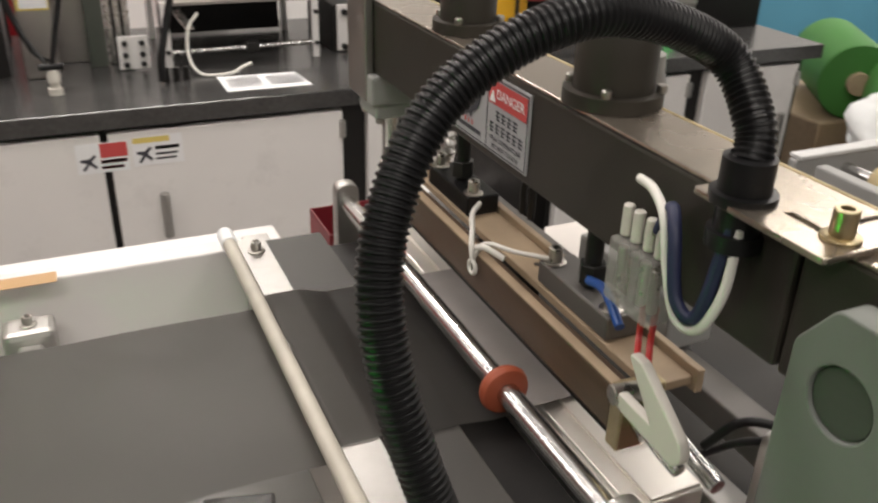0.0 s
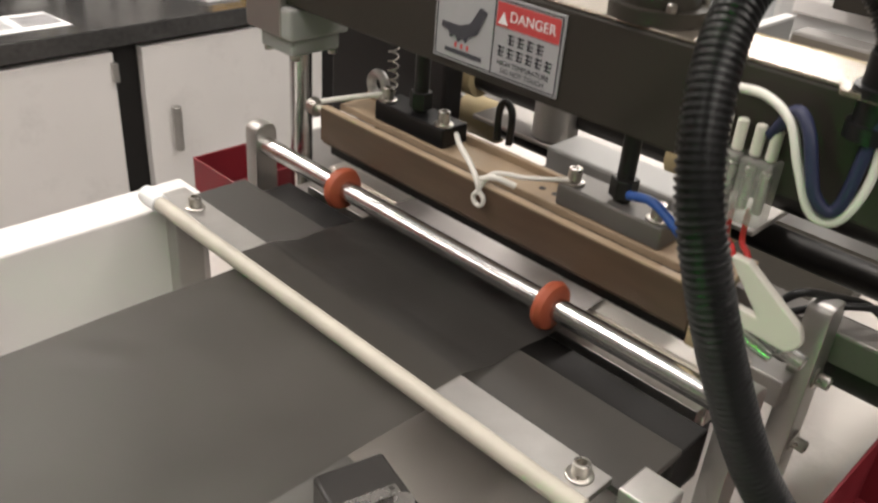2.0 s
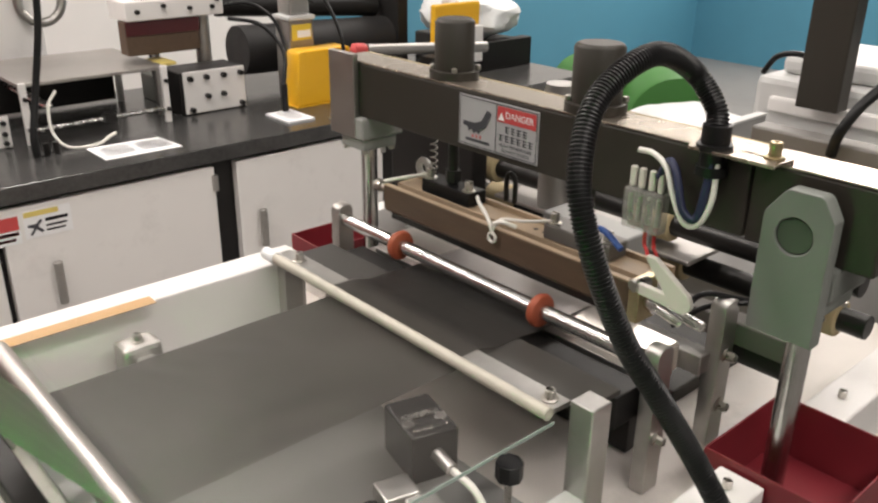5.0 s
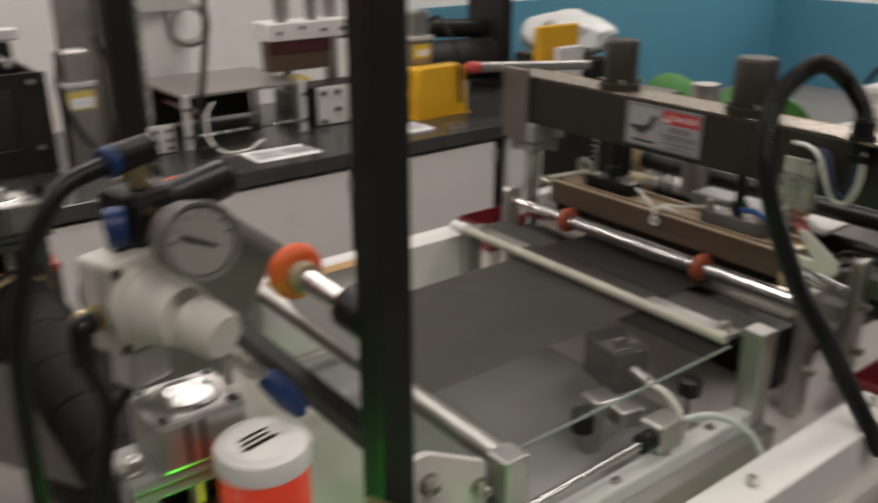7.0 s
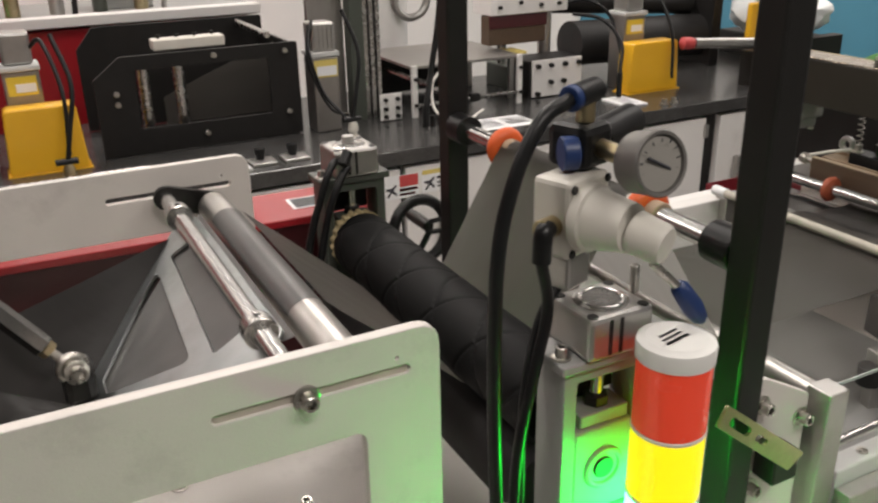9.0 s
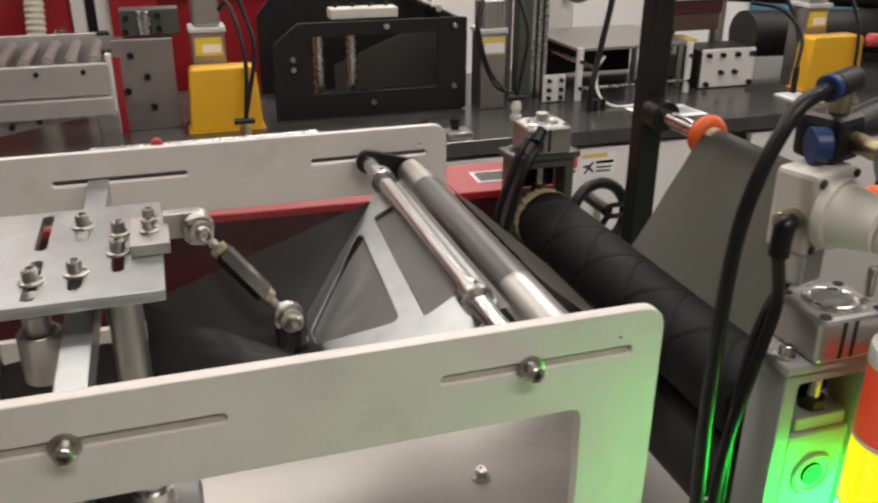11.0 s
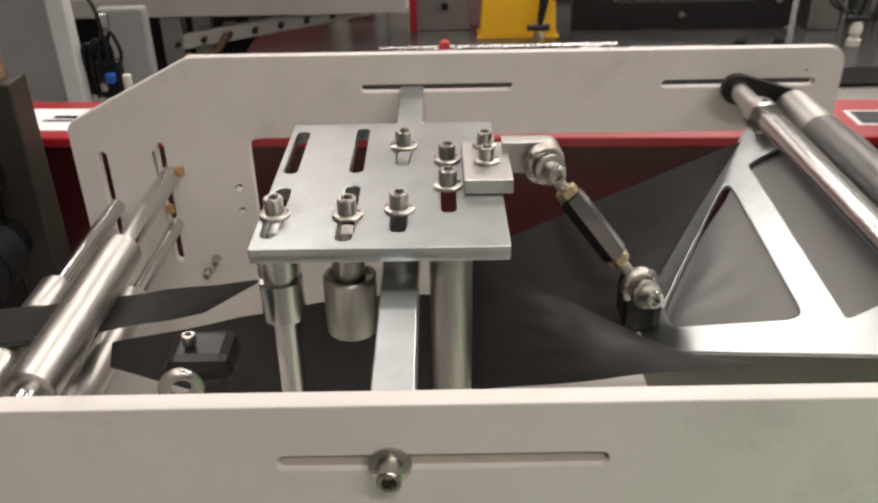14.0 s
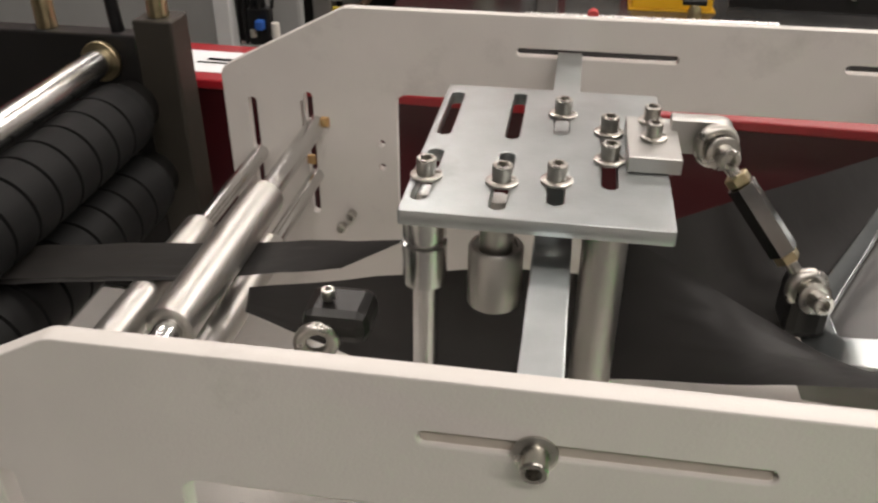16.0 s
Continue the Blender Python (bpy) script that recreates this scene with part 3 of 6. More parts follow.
for cy in (0.119, 0.483):
    col = part("shaft_collar", lathe((0.361, cy - 0.010, 1.266), (0.361, cy + 0.010, 1.266), [(0, 0.0155), (0.001, 0.017), (0.019, 0.017), (0.02, 0.0155)], 28), STEEL, former)
    part("set_screw", rod((0.361, cy, 1.2825), (0.361, cy, 1.2838), 0.0032, 12), OXIDE, col)
for ya in (0.560, 0.016):
    part("swing_arm", sheet(slot(0.361, 1.266, 0.421, 1.248, 0.034), [], 0.010, upright(ya + 0.008), 0.001), OXIDE, former, "black swing arm")
roller(former, "guide_roller", -0.293, 1.163, 0.176, 0.404, 0.0200, BRUSH, 0.0115, 0.012, 0.600, "large turned aluminium roller")
roller(former, "guide_roller", -0.366, 1.122, 0.130, 0.400, 0.0175, BRUSH, 0.0095, 0.012, 0.600, "turned aluminium roller")
roller(former, "guide_roller", -0.297, 1.096, 0.160, 0.420, 0.0165, BRUSH, 0.0085, 0.012, 0.600, "lower turned aluminium roller")
for sx, sz in ((-0.290, 1.168), (-0.310, 1.118)):
    part("shim", box(sx + 0.003, sx + 0.014, 0.586, 0.5905, sz - 0.006, sz + 0.007, 0.002), CARD, former, "yellow grease-stained shim")

# ---------------------------------------------------------------- red guard behind
guard = thing("red_guard", (0.0, 0.78, 0.9), "red enamel guard along the rear of the machine", "guard")
part("top_flange", box(-1.05, 0.735, 0.703, 0.850, 1.146, 1.160, 0.003), RED, guard)
# Red faces painted maroon: the shade below the flange is in the colour
part("face", box(-1.05, 0.735, 0.712, 0.724, 0.902, 1.1455, 0.002), MAROON, guard, "red face below the flange, its shade put into the colour")
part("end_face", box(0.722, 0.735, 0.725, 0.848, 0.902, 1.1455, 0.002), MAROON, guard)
part("label_plate", box(0.590, 0.680, 0.745, 0.800, 1.1602, 1.1608, 0), PAPER, guard, "nameplate with a pale border")
part("label_face", box(0.596, 0.674, 0.750, 0.795, 1.1609, 1.1613, 0), SCREEN, guard, "dark nameplate field")
part("white_label", box(-0.575, -0.425, 0.730, 0.815, 1.1602, 1.1610, 0), PAPER, guard, "white instruction label")
bars(guard, (-0.575, 0.735, 1.1612), (1, 0, 0), (0, 1, 0), [(0.060, 0.125, 0.040, 0.050), (0.050, 0.095, 0.028, 0.034), (0.105, 0.140, 0.030, 0.040), (0.012, 0.045, 0.016, 0.024)], INK)
guard.rotation_euler[2] = math.radians(-2.3)
wheel = thing("hand_wheel", (0.824, 0.70, 1.076), "black hand wheel with a looped spoke beside the guard", "hand wheel")
part("rim", ring((0.824, 0.720, 1.077), (0.12, -1, 0.15), 0.057, 0.0105), PVC, wheel)
part("looped_spoke", sweep([(0.878, 0.718, 1.092), (0.842, 0.718, 1.090), (0.838, 0.718, 1.080), (0.842, 0.718, 1.071), (0.880, 0.718, 1.070)], 0.005, 8), PVC, wheel)
part("lower_spoke", rod((0.842, 0.718, 1.073), (0.815, 0.722, 1.024), 0.006, 10), PVC, wheel)
part("axle", rod((0.842, 0.722, 1.080), (0.842, 0.800, 1.080), 0.011, 16), OXIDE, wheel)

# ---------------------------------------------------------------- left draw unit
draw = thing("draw_unit", (-0.6, 0.3, 0.9), "dark draw roller unit with ribbed rubber rollers", "machine unit")
for y0 in (0.582, -0.02):
    part("side_plate", box(-0.95, -0.501, y0, y0 + 0.03, 0.902, 1.262, 0.003), BLACK, draw)
part("post", box(-0.500, -0.452, 0.578, 0.625, 0.902, 1.282, 0.003), BEAMC, draw, "dark olive corner post")
for pxx, pz in ((-0.476, 1.282), (-0.62, 1.262)):
    part("pipe_stub", rod((pxx, 0.60, pz), (pxx, 0.60, pz + 0.20), 0.012), BRASS, draw)
part("cable", sweep([(-0.53, 0.60, 1.262), (-0.535, 0.60, 1.33), (-0.55, 0.61, 1.42)], 0.008), PVC, draw)
roller(draw, "press_shaft", -0.545, 1.232, 0.012, 0.580, 0.0165, CHROME, label="polished press shaft")
part("shaft_flange", rod((-0.545, 0.572, 1.232), (-0.545, 0.580, 1.232), 0.024), BRASS, draw)
for rx, rz, rr in ((-0.516, 1.177, 0.0425), (-0.506, 1.086, 0.0425)):
    prof = [(0, rr * 0.6), (0.001, rr * 0.96)]
    n = 13
    for k in range(n):
        s = 0.004 + 0.5 * k / n
        prof += [(s, rr), (s + 0.034, rr), (s + 0.0345, rr - 0.004), (s + 0.0375, rr - 0.004)]
    prof += [(0.515, rr * 0.96), (0.516, rr * 0.6)]
    part("ribbed_roller", lathe((rx, 0.03, rz), (rx, 0.55, rz), prof, 40), GROOVE, draw, "black ribbed rubber roller")
    part("bearing", rod((rx, 0.551, rz), (rx, 0.581, rz), rr * 0.75), OXIDE, draw)

# ---------------------------------------------------------------- nip unit
nip = thing("nip_unit", (0.65, 0.3, 0.9), "nip roller unit with green-grey bearing brackets", "machine unit")
NIPC = Vector((0.655, 0.31, 1.134))


def grooved(u, v):
    y = (u - 0.5) * 0.55
    a = 2 * math.pi * v
    r = 0.050
    for s in (1, -1):
        q = (y / 0.105 + s * 2 * v) % 1.0
        if q < 0.045:
            r = 0.0483
    if u < 0.002 or u > 0.998:
        r = 0.044
    return (r * math.cos(a), y, r * math.sin(a))


nr = new("rubber_roller", mesh_of("rubber_roller", grid(grooved, 220, 128), GROOVE))
nr.parent, nr.location = nip, NIPC - BASE[nip]
nr["label"] = "black rubber nip roller with crossed grooves"
BASE[nr] = NIPC
teeth = [Vector(((0.0465 + (0.0035 if k % 4 < 2 else 0.0)) * math.cos(2 * math.pi * k / 88), (0.0465 + (0.0035 if k % 4 < 2 else 0.0)) * math.sin(2 * math.pi * k / 88))) for k in range(88)]
gear = new("gear", mesh_of("gear", sheet(teeth, [], 0.022, upright(0.0), 0.0006), CREAM))
gear.parent, gear.location = nr, (0, 0.288, 0)
gear["label"] = "greasy cream gear at the roller's end"
part("lower_roller", rod((0.640, 0.035, 1.032), (0.640, 0.585, 1.032), 0.046, 40), RUBBER, nip)
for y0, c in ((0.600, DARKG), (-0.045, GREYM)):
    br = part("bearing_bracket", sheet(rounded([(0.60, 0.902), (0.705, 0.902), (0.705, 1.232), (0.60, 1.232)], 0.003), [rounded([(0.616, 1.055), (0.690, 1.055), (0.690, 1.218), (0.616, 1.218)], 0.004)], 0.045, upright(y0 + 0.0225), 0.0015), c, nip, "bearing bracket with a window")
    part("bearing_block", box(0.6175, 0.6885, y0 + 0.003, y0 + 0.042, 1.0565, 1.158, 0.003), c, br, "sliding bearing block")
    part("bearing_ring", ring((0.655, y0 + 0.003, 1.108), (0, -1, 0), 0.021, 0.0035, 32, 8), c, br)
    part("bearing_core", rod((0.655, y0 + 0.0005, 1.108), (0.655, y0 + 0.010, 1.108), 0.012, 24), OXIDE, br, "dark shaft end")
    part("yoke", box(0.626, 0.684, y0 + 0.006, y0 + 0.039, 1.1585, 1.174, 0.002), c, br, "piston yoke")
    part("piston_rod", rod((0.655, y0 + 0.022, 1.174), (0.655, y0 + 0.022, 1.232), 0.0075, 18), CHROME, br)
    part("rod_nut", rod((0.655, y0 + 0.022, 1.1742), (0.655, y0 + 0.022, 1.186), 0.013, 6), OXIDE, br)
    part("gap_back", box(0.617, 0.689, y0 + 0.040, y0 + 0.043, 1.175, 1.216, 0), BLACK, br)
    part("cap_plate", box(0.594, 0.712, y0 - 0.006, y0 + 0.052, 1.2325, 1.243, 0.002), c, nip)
    bolt(nip, (0.604, y0 + 0.012, 1.243), r=0.006)
    bolt(nip, (0.702, y0 + 0.036, 1.243), r=0.006)
    cyl = part("air_cylinder", box(0.618, 0.692, y0 - 0.012, y0 + 0.056, 1.2435, 1.288, 0.005), ALU, nip, "square aluminium air cylinder")
    part("end_cap", lathe((0.655, y0 + 0.022, 1.288), (0.655, y0 + 0.022, 1.290), [(0, 0.027), (0.0008, 0.027), (0.0016, 0.024)], 32), STEEL, cyl)
    part("end_ring", ring((0.655, y0 + 0.022, 1.2895), (0, 0, 1), 0.021, 0.0016, 32, 8), CHROME, cyl)
    for sx, sy in ((0.626, -0.004), (0.684, -0.004), (0.626, 0.048), (0.684, 0.048)):
        part("corner_screw", rod((sx, y0 + sy, 1.2865), (sx, y0 + sy, 1.289), 0.0055, 14), OXIDE, cyl)
    for sx in (0.640, 0.652):
        part("groove", box(sx, sx + 0.004, y0 - 0.0125, y0 - 0.0115, 1.248, 1.284, 0), OXIDE, cyl)
hs = part("hose", sweep([(0.632, 0.60, 1.275), (0.612, 0.585, 1.268), (0.588, 0.575, 1.225), (0.560, 0.57, 1.14), (0.555, 0.57, 1.02)], 0.006), PVC, nip, "black air hose")
part("hose", sweep([(0.645, 0.595, 1.262), (0.625, 0.582, 1.248), (0.598, 0.572, 1.20), (0.572, 0.57, 1.10)], 0.006), PVC, nip, "black air hose")
part("elbow_fitting", rod((0.642, 0.592, 1.285), (0.628, 0.582, 1.268), 0.009, 14), PVC, nip)
part("lifting_knob", rod((0.655, 0.622, 1.29), (0.655, 0.622, 1.302), 0.010), ALU, nip)

# ---------------------------------------------------------------- poles with the turning shaft
for py, pxc in ((-0.036, 0.839), (0.625, 0.845)):
    pole = thing("black_pole", (pxc, py, 0.9), "black square steel pole on the machine bed", "pole", "poles of the turning shaft")
    part("tube", box(pxc - 0.019, pxc + 0.019, py - 0.019, py + 0.019, 0.902, 2.35, 0.004), BLACK, pole)
    part("base_plate", box(0.799, 0.885, py - 0.043, py + 0.043, 0.9003, 0.9018, 0), BLACK, pole)
    part("clamp", rod((0.842, py + (0.0195 if py < 0 else -0.0195), 1.295), (0.842, py + (0.060 if py < 0 else -0.060), 1.295), 0.024, 20), PVC, pole)
turn = thing("turning_shaft", (0.842, 0.35, 1.30), "chrome turning shaft with orange guide rings", "shaft")
part("shaft", rod((0.842, -0.0125, 1.295), (0.842, 0.6015, 1.295), 0.0125), CHROME, turn)
part("sleeve", rod((0.842, 0.155, 1.295), (0.842, 0.45, 1.295), 0.0155), BRUSH, turn)
for ry in (0.135, 0.455):
    part("guide_ring", lathe((0.842, ry - 0.011, 1.295), (0.842, ry + 0.011, 1.295), [(0, 0.019), (0.001, 0.024), (0.005, 0.0295), (0.011, 0.0315), (0.017, 0.0295), (0.021, 0.024), (0.022, 0.019)], 36), ORANGE, turn, "orange guide ring")
    part("hub", rod((0.842, ry - 0.028, 1.295), (0.842, ry - 0.0111, 1.295), 0.0165), TANW, turn)

# ---------------------------------------------------------------- air regulator
reg = thing("air_regulator", (0.665, 0.0, 1.34), "ivory air regulator with round gauge and blue lever", "air regulator")
RM = Matrix.Translation((0.630, -0.010, 1.376)) @ Matrix.Rotation(math.radians(18), 4, "Z")


def rbox(x0, x1, y0, y1, z0, z1, b):
    bm = box(x0, x1, y0, y1, z0, z1, b)
    bmesh.ops.transform(bm, matrix=RM, verts=bm.verts)
    return bm


def rp(x, y, z):
    return RM @ Vector((x, y, z))


body = part("body", rbox(-0.026, 0.036, -0.012, 0.030, -0.038, 0.036, 0.005), IVORY, reg)
part("bonnet", lathe(rp(0, -0.012, 0), rp(0, -0.060, 0), [(0, 0.0315), (0.010, 0.0315), (0.012, 0.0285), (0.030, 0.0255), (0.048, 0.0225)], 32), IVORY, reg)
part("knob", lathe(rp(0.004, -0.060, -0.004), rp(0.006, -0.092, -0.010), [(0, 0.0190), (0.001, 0.0200), (0.028, 0.0185), (0.032, 0.016)], 32), IVORY, reg, "ivory setting knob")
for sx, sz in ((-0.0205, 0.0295), (0.030, 0.0295), (-0.0205, -0.0315), (0.030, -0.0315), (-0.0225, 0.004)):
    part("screw", rod(rp(sx, -0.012, sz), rp(sx, -0.0145, sz), 0.0042, 12), OXIDE, body)
gd = Vector((0.02, -1, 0.20)).normalized()
gc = Vector((0.658, -0.078, 1.436))
gauge = part("gauge", lathe(gc - gd * 0.022, gc + gd * 0.010, [(0, 0.0225), (0.002, 0.0268), (0.026, 0.0275), (0.030, 0.0284), (0.032, 0.0272), (0.0315, 0.0246), (0.028, 0.0238), (0.0275, 0.001)], 40), DULL, reg, "round steel pressure gauge")
part("dial", lathe(gc + gd * 0.0060, gc + gd * 0.0068, [(0, 0.0234), (0.0008, 0.0234)], 32), DIAL, gauge)
up = Vector((0, 0, 1))
side = gd.cross(up).normalized()
part("needle", rod(gc + gd * 0.0082 + side * 0.014 + up * 0.007, gc + gd * 0.0082 - side * 0.011 - up * 0.006, 0.0014, 8), INK, gauge)
for k in range(11):
    a = math.radians(-135 + 27 * k)
    v = side * math.sin(a) + up * math.cos(a)
    part("tick", rod(gc + gd * 0.0075 + v * 0.0185, gc + gd * 0.0075 + v * 0.022, 0.0006, 6), INK, gauge)
part("gauge_stem", rod(gc - gd * 0.022, rp(0.030, 0.0, 0.056), 0.009, 14), BRASS, reg)
part("manifold", rbox(0.005, 0.050, -0.005, 0.040, 0.0365, 0.078, 0.008), PVC, reg, "black shut-off valve")
part("valve_knob", rod(rp(0.007, 0.006, 0.054), rp(-0.005, 0.015, 0.054), 0.0155, 28), BLUE, reg, "blue valve knob")
part("silencer", rod(rp(0.050, 0.015, 0.058), rp(0.115, 0.020, 0.062), 0.0165, 24), PVC, reg, "black silencer")
part("top_nipple", rod(rp(0.026, 0.012, 0.078), rp(0.026, 0.012, 0.100), 0.009, 14), BRASS, reg)
part("elbow_fitting", rod(rp(0.040, 0.012, 0.106), rp(0.006, 0.010, 0.104), 0.0115, 18), PVC, reg)
part("fitting_ring", rod(rp(0.006, 0.010, 0.104), rp(-0.002, 0.010, 0.103), 0.0120, 18), BLUE, reg, "blue release ring")
part("side_elbow", sweep([rp(-0.032, 0.004, -0.006), rp(-0.046, 0.0, -0.008), rp(-0.048, 0.0, -0.034)], 0.009, 12), PVC, reg)
part("side_fitting", rod(rp(-0.026, 0.004, -0.006), rp(-0.046, 0.004, -0.006), 0.010, 16), BRASS, reg)
part("lever_rod", rod((0.672, -0.070, 1.340), (0.703, -0.076, 1.309), 0.0042, 12), BOLT, reg)
part("lever_grip", lathe((0.700, -0.075, 1.314), (0.728, -0.083, 1.272), [(0, 0.006), (0.004, 0.009), (0.030, 0.0105), (0.045, 0.008), (0.05, 0.004)], 18), BLUE, reg, "dark blue lever grip")
part("foot", rbox(-0.012, 0.022, -0.004, 0.026, -0.075, -0.042, 0.003), ALU, reg)
part("spring_screw", rod((0.690, -0.028, 1.289), (0.690, -0.028, 1.318), 0.0045, 12), BOLT, reg)
hose = thing("air_hose", (0.60, 0.0, 1.0), "glossy black air hose looping from the regulator", "hose")
part("main_hose", sweep([rp(0.0, 0.010, 0.103), (0.588, -0.012, 1.466), (0.556, -0.018, 1.412), (0.541, -0.020, 1.34), (0.538, -0.022, 1.20), (0.538, -0.028, 1.08), (0.537, -0.03, 0.93)], 0.0068, 14), PVC, hose)
part("second_hose", sweep([rp(-0.048, 0.0, -0.034), (0.596, -0.02, 1.29), (0.580, -0.022, 1.22), (0.562, -0.024, 1.12), (0.556, -0.03, 0.93)], 0.0058, 12), PVC, hose)
part("third_hose", sweep([(0.640, 0.005, 1.315), (0.600, -0.004, 1.275), (0.574, -0.018, 1.20), (0.566, -0.026, 1.08), (0.566, -0.032, 0.93)], 0.0050, 12), PVC, hose)
part("cable_tie", ring((0.554, -0.026, 1.075), (0, 0, 1), 0.017, 0.0014, 28, 8), WIREW, hose, "white cable tie")

# ---------------------------------------------------------------- stack light
tower = thing("stack_light", (0.688, -0.098, 0.95), "stack light with red and amber lenses, green lit", "signal lamp")
tx, ty = 0.683, -0.098
part("cap", lathe((tx, ty, 1.256), (tx, ty, 1.276), [(0, 0.036), (0.014, 0.0365), (0.017, 0.0355), (0.0185, 0.030), (0.020, 0.028)], 40), CAPW, tower, "ivory top cap")
part("red_lens", rod((tx, ty, 1.184), (tx, ty, 1.2555), 0.0345, 40), REDL, tower)
part("joint_ring", rod((tx, ty, 1.180), (tx, ty, 1.1838), 0.0355, 40), IVORY, tower)
part("amber_lens", rod((tx, ty, 1.110), (tx, ty, 1.1798), 0.0345, 40), YELL, tower)
part("joint_ring", rod((tx, ty, 1.106), (tx, ty, 1.1098), 0.0355, 40), IVORY, tower)
part("green_lens", rod((tx, ty, 1.035), (tx, ty, 1.1058), 0.0345, 40), GRNL, tower, "glowing green lens")
part("base", rod((tx, ty, 0.985), (tx, ty, 1.0348), 0.036, 40), PVC, tower)
part("stem", rod((tx, ty, 0.90), (tx, ty, 0.985), 0.012, 20), ALU, tower)
bars(tower, (tx - 0.018, ty - 0.010, 1.2762), (1, 0.2, 0), (-0.2, 1, 0), [(0.0, 0.03, 0.0, 0.004), (0.002, 0.028, 0.007, 0.010), (0.005, 0.03, 0.013, 0.016)], INKG)

# ---------------------------------------------------------------- glass table
table = thing("glass_table", (1.25, 0.3, 0.9), "clear acrylic film table on aluminium posts", "film table")
pane = part("pane", box(1.045, 1.4530, -0.006, 0.622, 1.0645, 1.0695, 0.0008), GLASS, table, "clear acrylic sheet")
pane.visible_shadow = False
part("pane_edge", box(1.046, 1.4520, -0.0075, -0.0062, 1.0647, 1.0693, 0), EDGEG, table, "pale green cut edge")
part("antistatic_tube", rod((1.446, -0.004, 1.0795), (1.446, 0.612, 1.0795), 0.0085, 24), TUBEB, table, "yellowed plastic tube across the film")
part("tube_wrap", rod((1.446, 0.585, 1.0795), (1.446, 0.618, 1.0795), 0.0105, 18), BAGW, table)
part("cross_strip", box(1.456, 1.492, 0.002, 0.600, 1.0700, 1.0770, 0.001), ALU, table, "aluminium cross strip")
part("cross_strip", box(1.496, 1.572, -0.012, 0.610, 1.058, 1.0655, 0.001), TABLEK, table, "dark table strip")
for by in (0.020, 0.560):
    bolt(table, (1.474, by, 1.077), r=0.0068)
for by in (-0.048, 0.603):
    part("post", box(1.470, 1.505, by, by + 0.034, 0.902, 1.094 if by < 0 else 1.064, 0.002), ALU, table)
    part("post", box(0.984, 1.018, by, by + 0.034, 0.902, 1.092 if by < 0 else 1.060, 0.002), ALU, table)
for bz in (1.062, 0.985):
    bolt(table, (1.505, -0.032, bz), (1, 0, 0), 0.0062)
roller(table, "end_roller", 1.020, 1.058, -0.010, 0.60, 0.016, BRUSH, 0.008, -0.03, 0.62, "aluminium end roller")
part("dark_rail", box(0.945, 0.975, -0.02, 0.62, 1.000, 1.030, 0.003), BLACK, table)
part("slide_rod", rod((1.020, -0.020, 0.988), (1.255, -0.020, 0.992), 0.0065), CHROME, table, "chrome slide rod")
part("rod_knob", rod((1.250, -0.020, 0.992), (1.275, -0.020, 0.992), 0.014, 18), PVC, table, "black rod knob")
part("slide_rail", box(1.025, 1.500, -0.046, -0.016, 0.902, 0.968, 0.003), LIGHTG, table, "pale slide rail")
part("rail_step", box(1.025, 1.500, -0.070, -0.0465, 0.902, 0.945, 0.002), ALU, table)
for sx in (1.09, 1.19, 1.29, 1.39):
    part("rail_screw", lathe((sx, -0.031, 0.9682), (sx, -0.031, 0.971), [(0, 0.0075), (0.0026, 0.007), (0.0027, 0.004), (0.001, 0.0035)], 14), BOLT, table)
part("slide_block", box(1.275, 1.325, -0.034, 0.004, 0.9685, 1.012, 0.004), ALU, table)
part("grey_cable", sweep([(1.325, -0.010, 0.99), (1.36, -0.05, 1.01), (1.40, -0.085, 0.985), (1.43, -0.11, 0.93), (1.50, -0.14, 0.905)], 0.005), LIGHTG, table, "grey cable loop")
# Added plate that darkens the deck as seen through the pane
part("under_pane_plate", box(1.03, 1.47, 0.012, 0.598, 0.9015, 0.908, 0.001), GREYM, table, "grey plate added under the acrylic sheet to darken the deck")
# bracket between the pole and the table
br = thing("clamp_bracket", (0.92, -0.03, 0.9), "white bracket plate with zinc bolts and a slotted brass strap", "bracket")
part("plate", sheet(rounded([(0.862, 0.902), (0.972, 0.902), (0.972, 1.090), (0.895, 1.132, 0.01), (0.862, 1.132, 0.01)], 0.004), [], 0.010, upright(-0.022), 0.001), WHITE, br, "white bracket plate")
for bx, bz in ((0.884, 1.060), (0.893, 1.098), (0.962, 1.062), (0.890, 0.985)):
    bolt(br, (bx, -0.027, bz), (0, -1, 0), 0.0075)
part("slotted_strap", sheet(rounded([(0.798, 1.148), (0.785, 1.125), (0.907, 1.026), (0.931, 1.042)], 0.003), [slot(0.808, 1.124, 0.832, 1.104, 0.011), slot(0.850, 1.090, 0.862, 1.080, 0.008)], 0.004, upright(-0.0625), 0.0005), BRASS, br, "yellow slotted strap")
part("strap_block", box(0.890, 0.930, -0.060, -0.028, 1.005, 1.045, 0.003), OXIDE, br, "dark strap block")
# photo sensor below the pane
sen = thing("photo_sensor", (1.36, 0.13, 0.95), "dark photoelectric sensor with a steel face plate", "sensor")
SM = Matrix.Translation((1.357, 0.128, 1.030)) @ Matrix.Rotation(math.radians(-14), 4, "Z")


def sbox(x0, x1, y0, y1, z0, z1, b):
    bm = box(x0, x1, y0, y1, z0, z1, b)
    bmesh.ops.transform(bm, matrix=SM, verts=bm.verts)
    return bm


part("housing", sbox(-0.030, 0.030, -0.052, 0.030, -0.038, 0.0275, 0.003), PVC, sen)
